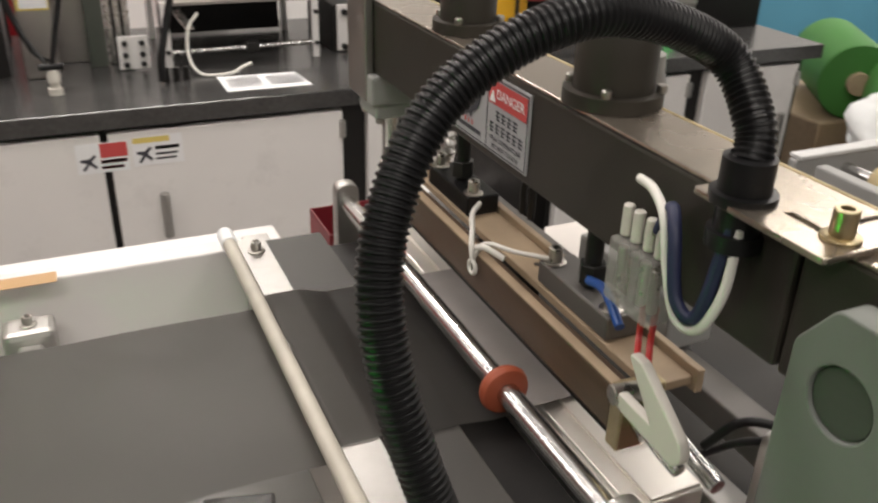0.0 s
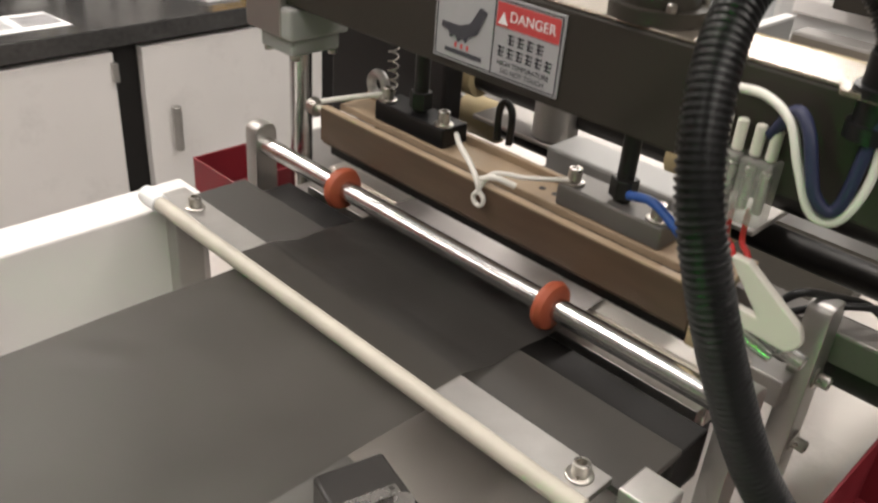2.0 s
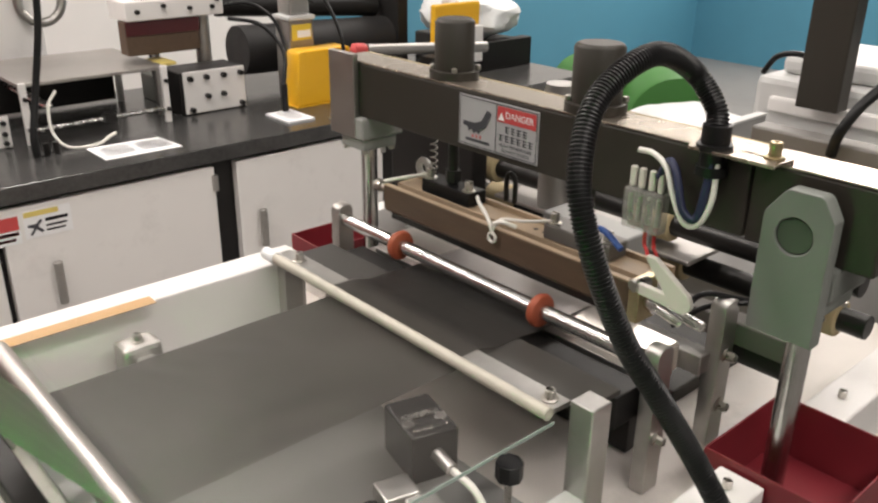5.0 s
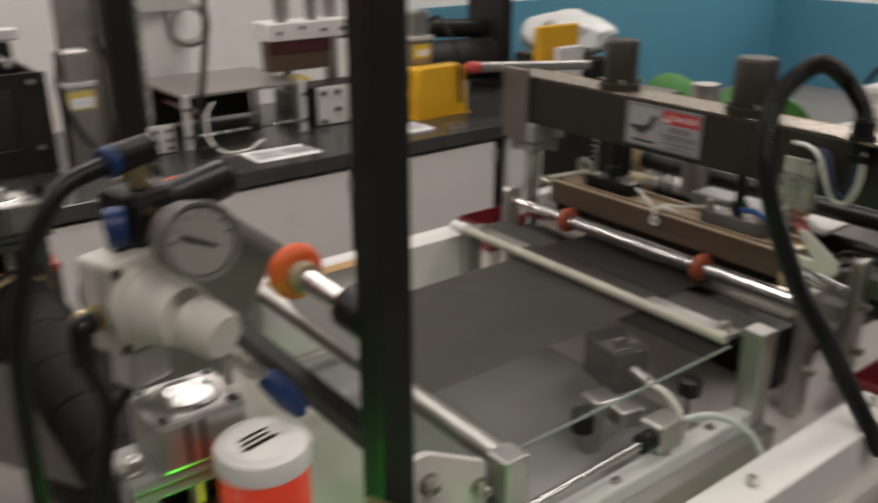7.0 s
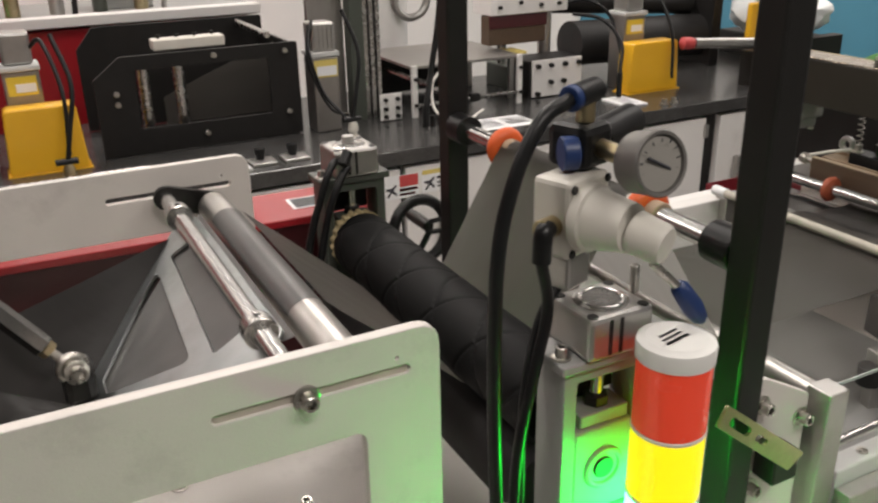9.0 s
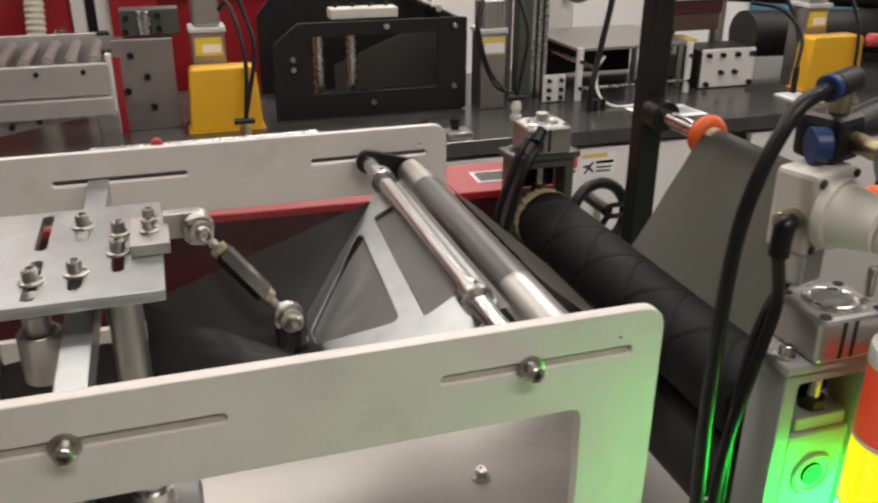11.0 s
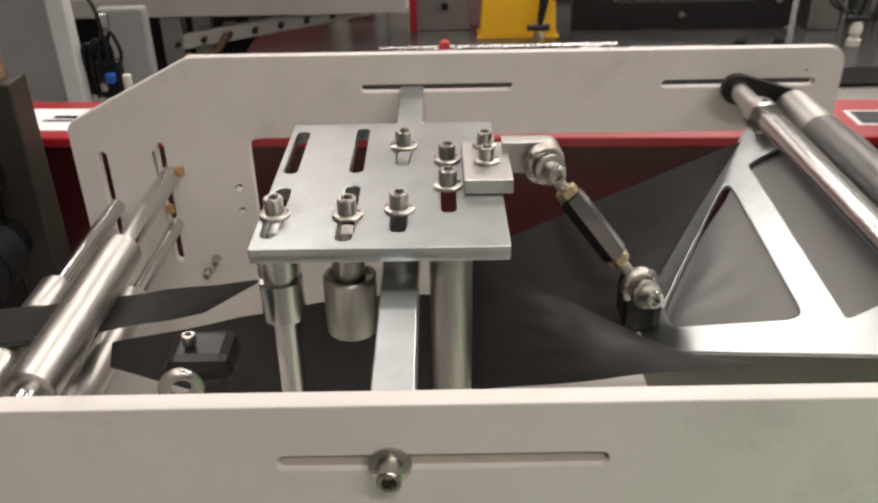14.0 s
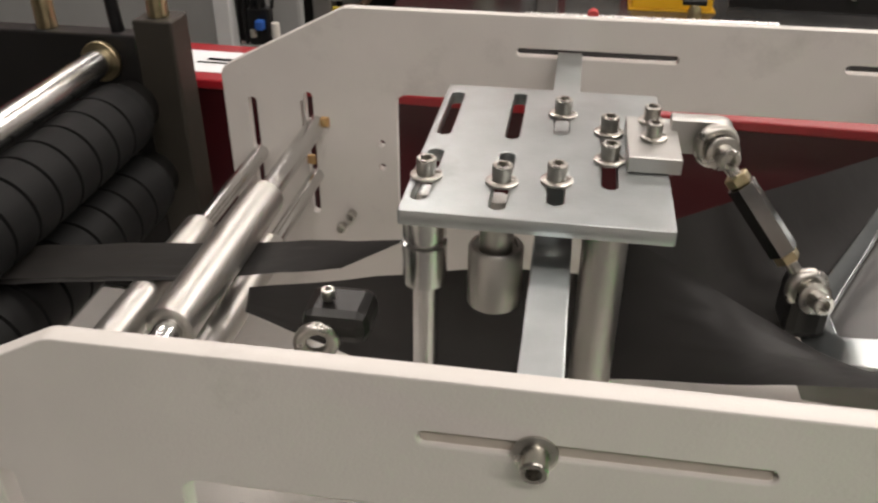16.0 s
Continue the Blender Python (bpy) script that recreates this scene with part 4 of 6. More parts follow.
fp = sheet(rounded([(-0.024, -0.042), (0.022, -0.042), (0.022, -0.006), (-0.024, -0.006)], 0.002), [circle(0.020, -0.024, 0.008), circle(-0.022, -0.024, 0.008)], 0.002, SM @ level(0.0286), 0.0003)
part("face_plate", fp, STEEL, sen, "stamped steel face plate")
for sx, sy in ((-0.019, -0.038), (0.017, -0.038), (-0.019, -0.010), (0.017, -0.010)):
    q = SM @ Vector((sx, sy, 0.0297))
    part("screw", rod(q, q + Vector((0, 0, 0.0006)), 0.0022, 10), OXIDE, sen)
part("cable_gland", rod(SM @ Vector((0.0, -0.052, 0.0)), SM @ Vector((0.004, -0.085, -0.004)), 0.008, 14), ALU, sen)
part("cable", sweep([SM @ Vector((0.004, -0.085, -0.004)), SM @ Vector((0.012, -0.125, -0.010)), SM @ Vector((0.02, -0.150, -0.05)), SM @ Vector((0.02, -0.155, -0.12))], 0.0045), WIREW, sen)
part("arm", sbox(-0.075, -0.030, -0.075, -0.035, -0.052, -0.028, 0.003), ALU, sen)
part("arm", sbox(-0.052, -0.012, -0.105, -0.072, -0.060, -0.032, 0.003), ALU, sen)
part("clamp_knob", rod(SM @ Vector((-0.085, -0.06, -0.075)), SM @ Vector((-0.085, -0.06, -0.045)), 0.018, 10), PVC, sen, "black star knob")
part("stand", sbox(-0.075, -0.050, -0.060, -0.040, -0.13, -0.052, 0.002), ALU, sen)
k2 = thing("star_knob", (1.43, 0.02, 0.95), "black star knob below the acrylic sheet", "knob")
part("grip", rod((1.418, 0.028, 0.985), (1.418, 0.028, 1.010), 0.017, 8), PVC, k2)
part("stem", rod((1.418, 0.028, 0.90), (1.418, 0.028, 0.985), 0.005, 12), BOLT, k2)
cl = thing("edge_clamp", (1.20, 0.56, 0.9), "grey metal edge clamp on the far rail", "clamp")
part("jaw", box(1.17, 1.23, 0.555, 0.60, 0.902, 1.02, 0.008), ALU, cl)
part("finger", box(1.185, 1.215, 0.525, 0.556, 0.985, 1.005, 0.005), ALU, cl)
bolt(cl, (1.20, 0.575, 1.02), r=0.006)

# ---------------------------------------------------------------- film
film = thing("film_web", (1.2, 0.3, 1.07), "grey polyethylene film running through the machine", "plastic film")
Y0, Y1 = 0.160, 0.446


def ease(x, a, b):
    return max(0.0, min(1.0, (x - a) / (b - a)))


def flat(u, v):
    """Under the acrylic sheet, out at its end, over the cross strip and down to the sealing bar."""
    x = 1.025 + u * (1.640 - 1.025)
    y = Y0 + v * (Y1 - Y0)
    z = 1.0618 + 0.0165 * ease(x, 1.4528, 1.4558) - 0.0100 * ease(x, 1.494, 1.53) - 0.0040 * ease(x, 1.575, 1.605) + 0.0026 * ease(x, 1.632, 1.6395)
    z += 0.0009 * noise.noise((x * 9, y * 16, 0.3)) + 0.0006 * noise.noise((x * 30, y * 30, 2.0))
    crease = math.exp(-((v - 0.84) / 0.14) ** 2)
    z += 0.0014 * crease * noise.noise((x * 34 + y * 20, y * 12 - x * 6, 4.0))
    return (x, y + 0.0015 * noise.noise((x * 7, v * 2, 5.0)), z)


part("table_span", grid(flat, 220, 70), FILM, film, "flat span under the acrylic sheet")
part("sealed_span", grid(lambda u, v: (1.640 + u * 0.098, Y0 + v * (Y1 - Y0), 1.0666 + 0.0010 * math.sin(3.14 * u) + 0.0006 * noise.noise((u * 3, v * 12, 3))), 8, 40), FILML, film, "film over the bright bar, its sheen put into a paler colour")
part("rising_span", grid(lambda u, v: (0.856 + u * (1.010 - 0.856), Y0 + v * (Y1 - Y0) + 0.001 * noise.noise((u * 3, v * 4, 7)), 1.306 - u * (1.306 - 1.071) + 0.0016 * noise.noise((u * 4, v * 9, 3))), 30, 40), FILM, film)
part("turn_span", grid(lambda u, v: (0.842 + 0.0162 * math.cos(math.pi * (0.18 + u * 0.68)), Y0 + v * (Y1 - Y0), 1.295 + 0.0162 * math.sin(math.pi * (0.18 + u * 0.68))), 14, 20), FILM, film)
part("falling_span", grid(lambda u, v: (0.827 - u * (0.827 - 0.690), Y0 + 0.0 + v * (Y1 - Y0) + 0.001 * noise.noise((u * 3, v * 4, 17)), 1.302 - u * (1.302 - 1.070) + 0.0020 * noise.noise((u * 5, v * 10, 4))), 30, 40), FILM, film)
part("nip_span", grid(lambda u, v: (0.605 - u * (0.605 - 0.442), Y0 - 0.005 + v * (Y1 - Y0 + 0.03), 1.115 + u * (1.262 - 1.115) + 0.0016 * noise.noise((u * 4, v * 8, 6))), 24, 36), FILM, film)
part("roller_span", grid(lambda u, v: (0.421 + 0.0222 * math.cos(math.pi * (0.2 + u * 0.7)), Y0 - 0.005 + v * (Y1 - Y0 + 0.03), 1.248 + 0.0222 * math.sin(math.pi * (0.2 + u * 0.7))), 14, 20), FILMR, film, "film drawn over the bright feed roller, sheen put into its colour")


def bspan(u, v):
    x = 0.392 - u * 0.186
    half = 0.200 * (1 - u) + 0.020 * u
    y = 0.305 - u * 0.045 + (v - 0.5) * 2 * half
    return (x, y, 1.163 + SL * (x - 0.226) - 0.0045 + 0.0012 * noise.noise((u * 5, v * 6, 8)))


part("board_span", grid(bspan, 30, 30), FILMR, film, "film stretched under the folding board, sheen put into its colour")


def ruled(a0, a1, b0, b1, amp, seed):
    """A film surface between the lines a0-a1 and b0-b1, with soft wrinkles."""
    a0, a1, b0, b1 = Vector(a0), Vector(a1), Vector(b0), Vector(b1)

    def fn(u, v):
        p = a0.lerp(a1, v).lerp(b0.lerp(b1, v), u)
        w = amp * math.sin(math.pi * u)
        return p + Vector((0, 1, 0.4)) * w * (noise.noise((u * 2.5, v * 7, seed)) + 0.4 * noise.noise((u * 6, v * 16, seed + 3)))
    return fn


TH, TL = (0.052, 0.243, 1.245), (0.052, 0.236, 1.112)
part("near_flap", grid(ruled((0.225, 0.232, 1.152), (0.245, 0.120, 1.224), TH, TL, 0.0025, 2.0), 40, 24), FILMD, film, "dark folded near flap")
part("far_flap", grid(ruled((0.368, 0.505, 1.236), (0.212, 0.285, 1.140), TH, TL, 0.0025, 5.0), 40, 24), FILMD, film, "folded far flap")
part("under_span", grid(ruled((0.352, 0.098, 1.212), (0.368, 0.505, 1.236), (0.21, 0.25, 1.10), (0.21, 0.27, 1.10), 0.003, 9.0), 24, 24), FILM, film)
part("upright_span", grid(lambda u, v: (0.052 - u * 0.155, 0.243 + 0.010 * math.sin(u * 3.14) + 0.002 * noise.noise((u * 5, v * 5, 2)), 1.205 - 0.01 * u - v * 0.225), 26, 22), FILMD, film, "folded film standing on edge")
part("twist_span", grid(ruled((-0.118, 0.262, 1.213), (-0.178, 0.270, 1.174), (-0.286, 0.350, 1.1425), (-0.286, 0.288, 1.1425), 0.002, 4.0), 40, 26), FILMD, film, "film twisting from upright to level")
# Darker sheet added for the shaded hollow below the twist
part("twist_fold", grid(ruled((-0.100, 0.256, 1.187), (-0.100, 0.243, 1.075), (-0.270, 0.286, 1.134), (-0.270, 0.270, 1.118), 0.002, 6.0), 40, 26), FILMD, film, "underside of the twisting film, shade put in as darker film")


def ribbon(drop, shift, seed):
    """The folded ribbon from the large roller over the next one to the ribbed rollers."""
    def fn(u, v):
        x = -0.285 - u * 0.215
        y = 0.289 + v * (0.060 + shift) - 0.034 * u - shift * 0.6
        z = 1.1420 - drop - 0.0045 * max(0.0, (u - 0.45) / 0.55) + 0.0016 * noise.noise((u * 6, v * 7, seed))
        return (x, y, z)
    return fn


part("draw_span", grid(ribbon(0.0, 0.0, 1.0), 26, 18), FILM, film, "folded film ribbon")
part("draw_ply", grid(ribbon(0.0022, 0.006, 4.0), 26, 18), FILMD, film, "lower ply of the ribbon")
part("draw_ply", grid(ribbon(0.0042, 0.002, 8.0), 26, 18), FILMD, film, "lowest ply of the ribbon")

# ---------------------------------------------------------------- shaft over the film
sh = thing("press_shaft", (1.62, 0.3, 0.9), "chrome shaft with orange rings on two posts", "shaft")
part("shaft", rod((1.621, -0.035, 1.0895), (1.621, 0.655, 1.0895), 0.0115, 28), CHROME, sh)
for ry in (0.169, 0.481):
    part("press_ring", lathe((1.621, ry - 0.0085, 1.0895), (1.621, ry + 0.0085, 1.0895), [(0, 0.0125), (0.0004, 0.019), (0.003, 0.0235), (0.0085, 0.0255), (0.014, 0.0235), (0.0166, 0.019), (0.017, 0.0125)], 36), ORANGED, sh, "worn orange press ring")
for py in (0.640, -0.034):
    po = part("post", sheet(rounded([(1.605, 0.902), (1.637, 0.902), (1.637, 1.118, 0.014), (1.605, 1.118, 0.014)]), [], 0.022, upright(py + 0.005), 0.0012), ALU, sh, "aluminium post with a rounded top")
    bolt(sh, (1.637, py + 0.005, 1.07), (1, 0, 0), 0.0058)
    bolt(sh, (1.621, py - 0.006, 0.985), (0, -1, 0), 0.006)
part("socket_screw", rod((1.652, -0.018, 0.902), (1.652, -0.018, 1.075), 0.0085, 18), BOLT, sh)
p2 = thing("guide_post", (1.785, -0.02, 0.9), "rounded aluminium post with a cross screw", "post")
part("post", sheet(rounded([(1.765, 0.902), (1.800, 0.902), (1.800, 1.128, 0.012), (1.765, 1.128, 0.012)]), [], 0.024, upright(-0.022), 0.0014), ALU, p2)
bolt(p2, (1.783, -0.034, 1.045), (0, -1, 0), 0.007)
bolt(p2, (1.783, -0.034, 0.965), (0, -1, 0), 0.007)
low = thing("lower_seal_bar", (1.66, 0.3, 0.9), "light metal lower sealing bar under the film", "sealing bar")
part("bar", box(1.6625, 1.738, 0.012, 0.585, 1.020, 1.0600, 0.002), LIGHTM, low, "bright milled lower bar")
part("strip", box(1.682, 1.735, 0.014, 0.582, 1.0602, 1.0640, 0.001), LIGHTM, low, "bright raised strip")
part("ledge", box(1.646, 1.6622, 0.014, 0.582, 1.020, 1.0460, 0.001), ALU, low, "lower milled ledge")
part("black_bed", box(1.574, 1.632, -0.006, 0.60, 1.000, 1.048, 0.002), BLACK, low, "black slot beside the bar")
part("support", box(1.662, 1.730, 0.03, 0.57, 0.902, 1.0195, 0.002), BLACK, low)
part("side_beam", box(1.742, 1.775, -0.02, 0.62, 1.02, 1.050, 0.002), ALU, low)
part("red_edge", box(1.668, 1.676, 0.590, 0.652, 1.046, 1.058, 0.001), TRAYR, low, "thin red edge strip")
part("end_lug", box(1.640, 1.690, 0.575, 0.61, 0.902, 1.035, 0.003), ALU, low)

# ---------------------------------------------------------------- sealing head (moves up and down)
head = thing("sealing_head", (1.70, 0.25, 1.25), "dark enamel sealing head beam with a brown heating bar", "sealing head")
part("beam", box(1.662, 1.732, -0.090, 0.705, 1.252, 1.3445, 0.003), BEAMC, head, "dark olive enamel crossbeam")
# Top of the dark beam, lightened to hold the lamp's reflection
part("beam_top", box(1.6625, 1.7280, -0.0895, 0.7045, 1.3447, 1.3475, 0.001), TOPM, head, "beam top face, lamp glare put into its pale metal")
part("beam_edge", box(1.7282, 1.7318, -0.0895, 0.7045, 1.3447, 1.3480, 0.001), CREAM, head, "tan rear edge strip")
part("beam_end", box(1.664, 1.730, -0.240, -0.0915, 1.250, 1.3440, 0.003), BEAMC, head)
part("end_top", box(1.6645, 1.7295, -0.2395, -0.0920, 1.3442, 1.3468, 0.001), TOPM, head, "beam top face, lamp glare put into its pale metal")
for by in (0.662, -0.165):
    hub = part("bearing_block", box(1.652, 1.742, by - 0.042, by + 0.042, 1.212, 1.2515, 0.004), GREYM if by > 0 else GREENG, head)
    part("bearing_flange", box(1.660, 1.734, by - 0.034, by + 0.034, 1.190, 1.2118, 0.004), GREYM if by > 0 else GREENG, hub)
    for sx, sy in ((1.668, -0.028), (1.726, -0.028), (1.668, 0.028), (1.726, 0.028)):
        part("screw", rod((sx, by + sy, 1.184), (sx, by + sy, 1.1898), 0.006, 12), BOLT, hub)
part("corner_plate", box(1.650, 1.6618, 0.640, 0.712, 1.214, 1.360, 0.002), STAIN, head, "dull steel corner plate")
rb = part("end_bracket", sheet(rounded([(-0.205, 1.165), (-0.128, 1.165), (-0.128, 1.305, 0.012), (-0.150, 1.335, 0.010), (-0.190, 1.335, 0.010), (-0.205, 1.310, 0.008)]), [circle(-0.165, 1.285, 0.021, 28)], 0.022, crosswise(1.640), 0.0015), GREENG, head, "grey-green end bracket with a round hole")
part("bore", rod((1.632, -0.165, 1.285), (1.650, -0.165, 1.285), 0.0205, 28), DARKG, rb)
# caps of the inner guide rods
for cy, cr in ((0.442, 0.031), (0.163, 0.034)):
    cap = part("rod_cap", lathe((1.700, cy, 1.3478), (1.700, cy, 1.438), [(0, cr + 0.008), (0.012, cr + 0.008), (0.0125, cr), (0.084, cr), (0.088, cr - 0.003), (0.0895, cr - 0.006)], 36), BEAMC, head, "dark enamel cylinder cap")
    for k in range(4):
        a = math.radians(45 + 90 * k)
        part("screw", rod((1.702 + (cr + 0.004) * math.cos(a), cy + (cr + 0.004) * math.sin(a), 1.3595), (1.702 + (cr + 0.004) * math.cos(a), cy + (cr + 0.004) * math.sin(a), 1.367), 0.0045, 12), BOLT, cap)
    part("inner_rod", rod((1.702, cy, 1.165), (1.702, cy, 1.2515), 0.0085, 18), OXIDE, head)
    part("rod_nut", rod((1.702, cy, 1.176), (1.702, cy, 1.196), 0.0135, 6), OXIDE, head)
# heating bar
part("heating_bar", box(1.652, 1.680, 0.045, 0.560, 1.104, 1.137, 0.002), BROWN, head, "brown coated heating bar")
part("front_board", box(1.6495, 1.6600, 0.045, 0.560, 1.108, 1.1500, 0.0015), BROWN, head, "brown coated front board")
part("board_lip", box(1.6497, 1.6598, 0.046, 0.559, 1.1502, 1.1520, 0.0006), TANW, head, "worn tan upper lip")
part("seal_blade", box(1.662, 1.674, 0.050, 0.555, 1.088, 1.1028, 0.001), OXIDE, head, "narrow sealing blade")
part("top_strip", box(1.680, 1.722, 0.035, 0.560, 1.140, 1.1485, 0.001), TANW, head, "tan insulating strip")
part("top_lip", box(1.7225, 1.730, 0.030, 0.560, 1.134, 1.156, 0.001), TANW, head)
part("spring_block", box(1.682, 1.722, 0.385, 0.498, 1.149, 1.172, 0.002), PVC, head, "black spring block")
part("spring_block", box(1.682, 1.722, 0.105, 0.225, 1.149, 1.172, 0.002), DULL, head, "grey spring block")
for by in (0.488, 0.396, 0.214, 0.118):
    bolt(head, (1.694, by, 1.172), r=0.0068, h=0.014)
part("end_screw", lathe((1.662, 0.560, 1.138), (1.662, 0.600, 1.142), [(0, 0.007), (0.018, 0.007), (0.0185, 0.011), (0.032, 0.011), (0.034, 0.006)], 16), BOLT, head)
part("earth_strap", sweep([(1.664, 0.585, 1.146), (1.685, 0.545, 1.160), (1.712, 0.515, 1.168)], 0.0035, 8), WIREW, head)
part("wing_nut", ring((1.715, 0.530, 1.175), (1, 0, 0), 0.013, 0.006, 20, 8), ALU, head)
part("ring_lug", ring((1.644, 0.292, 1.138), (1, 0, 0), 0.007, 0.0025, 20, 8), WIREW, head, "crimped ring lug")
part("lug_wire", sweep([(1.644, 0.292, 1.145), (1.645, 0.298, 1.158), (1.655, 0.318, 1.166), (1.668, 0.345, 1.172), (1.690, 0.372, 1.170)], 0.0030, 10), WIREW, head)
part("lug_wire", sweep([(1.646, 0.296, 1.146), (1.655, 0.285, 1.166), (1.672, 0.255, 1.168), (1.690, 0.215, 1.176)], 0.0024, 10), WIREW, head)
part("lug_wire", sweep([(1.650, 0.30, 1.155), (1.652, 0.28, 1.164), (1.664, 0.262, 1.158)], 0.0034, 10), WIREW, head)
part("blue_lug", sweep([(1.690, 0.150, 1.186), (1.688, 0.122, 1.190), (1.680, 0.085, 1.176)], 0.0045, 10), BLUEW, head, "blue crimp lug and wire")
for hy in (0.255, 0.238):
    part("strip_hole", rod((1.700, hy, 1.1480), (1.700, hy, 1.1488), 0.004, 12), OXIDE, head)
part("coil_spring", sweep([(1.715 + 0.006 * math.cos(k * 1.2), 0.505 + 0.006 * math.sin(k * 1.2), 1.172 + 0.0022 * k) for k in range(34)], 0.0011, 6), BOLT, head)
part("u_hook", sweep([(1.735, 0.352, 1.160), (1.735, 0.352, 1.195), (1.735, 0.344, 1.206), (1.735, 0.334, 1.195), (1.735, 0.334, 1.160)], 0.0042, 10), OXIDE, head)
# end of the heating bar
part("end_clamp", box(1.648, 1.690, 0.028, 0.0445, 1.096, 1.156, 0.002), BRASS, head, "brass end clamp")
part("air_nozzle", lathe((1.668, 0.028, 1.128), (1.668, -0.025, 1.112), [(0, 0.010), (0.006, 0.013), (0.018, 0.013), (0.0185, 0.009), (0.04, 0.008), (0.055, 0.006)], 18), CHROME, head)
part("spade_cover", sheet(rounded([(0.024, 1.200, 0.005), (0.006, 1.199, 0.004), (-0.046, 1.164, 0.010), (-0.052, 1.150, 0.010), (-0.042, 1.139, 0.008), (0.028, 1.144), (0.028, 1.158), (-0.012, 1.157)]), [], 0.009, crosswise(1.646), 0.0015), IVORY, head, "yellowed forked insulating cover")
part("cover_stud", rod((1.668, 0.030, 1.152), (1.640, 0.034, 1.152), 0.0085, 18), BOLT, head)
part("thermo_pipe", rod((1.690, 0.03, 1.118), (1.690, -0.045, 1.106), 0.0075, 16), CHROME, head)
for k, wy in enumerate((0.040, 0.026)):
    part("red_wire", sweep([(1.664, wy, 1.232), (1.662, wy - 0.002, 1.205), (1.654, wy - 0.012, 1.200), (1.650, wy - 0.018, 1.192)], 0.0026, 8), WIRER, head, "red heater wire")
# terminal blocks
for k, wy in enumerate((0.062, 0.034)):
    tblk = part("terminal_block", box(1.640, 1.6615, wy - 0.026, wy, 1.228, 1.280, 0.002), CLIPM, head, "clear plastic terminal block")
    for sy in (0.006, 0.019):
        part("terminal", rod((1.650, wy - sy, 1.236), (1.650, wy - sy, 1.272), 0.0042, 12), BOLT, tblk)
        part("ferrule", rod((1.650, wy - sy, 1.281), (1.650, wy - sy, 1.306), 0.0045, 12), IVORY, tblk)
part("white_cable", sweep([(1.655, 0.055, 1.326), (1.648, 0.030, 1.328), (1.640, 0.005, 1.318), (1.634, -0.012, 1.290), (1.632, -0.030, 1.262), (1.636, -0.048, 1.262), (1.642, -0.058, 1.292), (1.648, -0.055, 1.335)], 0.0036, 10), WIREW, head, "white cable loop")
part("navy_cable", sweep([(1.650, 0.020, 1.300), (1.645, 0.005, 1.325), (1.636, -0.012, 1.315), (1.630, -0.030, 1.276), (1.636, -0.046, 1.272), (1.646, -0.050, 1.335)], 0.0048, 10), NAVY, head, "navy cable sleeve")
# conduit
part("conduit_bracket", sheet(rounded([(1.636, -0.128), (1.684, -0.128), (1.684, -0.020), (1.636, -0.020)], 0.005), [circle(1.655, -0.045, 0.014), slot(1.664, -0.112, 1.664, -0.075, 0.006)], 0.004, level(1.3500), 0.0005), TOPM, head, "zinc conduit bracket")
bolt(head, (1.665, -0.112, 1.352), r=0.0072, material=BRASS, h=0.016)
part("conduit_nut", lathe((1.655, -0.045, 1.318), (1.655, -0.045, 1.378), [(0, 0.016), (0.001, 0.0185), (0.012, 0.0185), (0.0125, 0.015), (0.031, 0.015), (0.0312, 0.021), (0.038, 0.021), (0.0385, 0.0165), (0.060, 0.0165)], 24), PVC, head)
CONDUIT = [(1.655, -0.045, 1.366), (1.664, -0.034, 1.394), (1.652, -0.004, 1.434), (1.552, -0.018, 1.463), (1.468, -0.018, 1.429), (1.423, -0.038, 1.366), (1.415, -0.065, 1.298), (1.436, -0.099, 1.205), (1.466, -0.129, 1.138), (1.515, -0.157, 1.047), (1.538, -0.204, 0.961)]
part("conduit", sweep(CONDUIT, 0.0115, 16, ribs=0.0016, step=0.0042), PVC, head, "black corrugated conduit")
# danger sign
sg = part("danger_sign", box(1.6600, 1.6618, 0.226, 0.386, 1.262, 1.338, 0), SIGNP, head, "danger sign with a red header")
XS = 1.6596


def srect(name, y0, y1, z0, z1, m, lift=0.0):
    part(name, box(XS - lift - 0.0002, XS - lift, y0, y1, z0, z1, 0), m, sg)


for y0, y1, z0, z1 in ((0.228, 0.384, 1.3350, 1.3362), (0.228, 0.384, 1.2638, 1.2650), (0.3828, 0.384, 1.265, 1.335), (0.228, 0.2292, 1.265, 1.335), (0.3070, 0.3082, 1.265, 1.335)):
    srect("border", y0, y1, z0, z1, INK)
srect("header", 0.2305, 0.3055, 1.311, 1.3335, LRED)
SIGN = Matrix(((0, 0, -1, XS - 0.0006), (-1, 0, 0, 0), (0, 1, 0, 0), (0, 0, 0, 1)))
part("word", lettering("DANGER", 0.0135, Matrix.Translation((0, 0.262, 1.322)) @ SIGN), PAPER, sg)
part("word", lettering("HIGH TEMPERATURE", 0.0068, Matrix.Translation((0, 0.268, 1.2775)) @ SIGN), INK, sg)
part("word", lettering("DO NOT TOUCH", 0.0068, Matrix.Translation((0, 0.268, 1.2700)) @ SIGN), INK, sg)
part("warning_triangle", sheet([Vector((0.303, 1.3135)), Vector((0.291, 1.3135)), Vector((0.297, 1.3245))], [], 0.0004, crosswise(XS - 0.0005), 0), PAPER, sg)
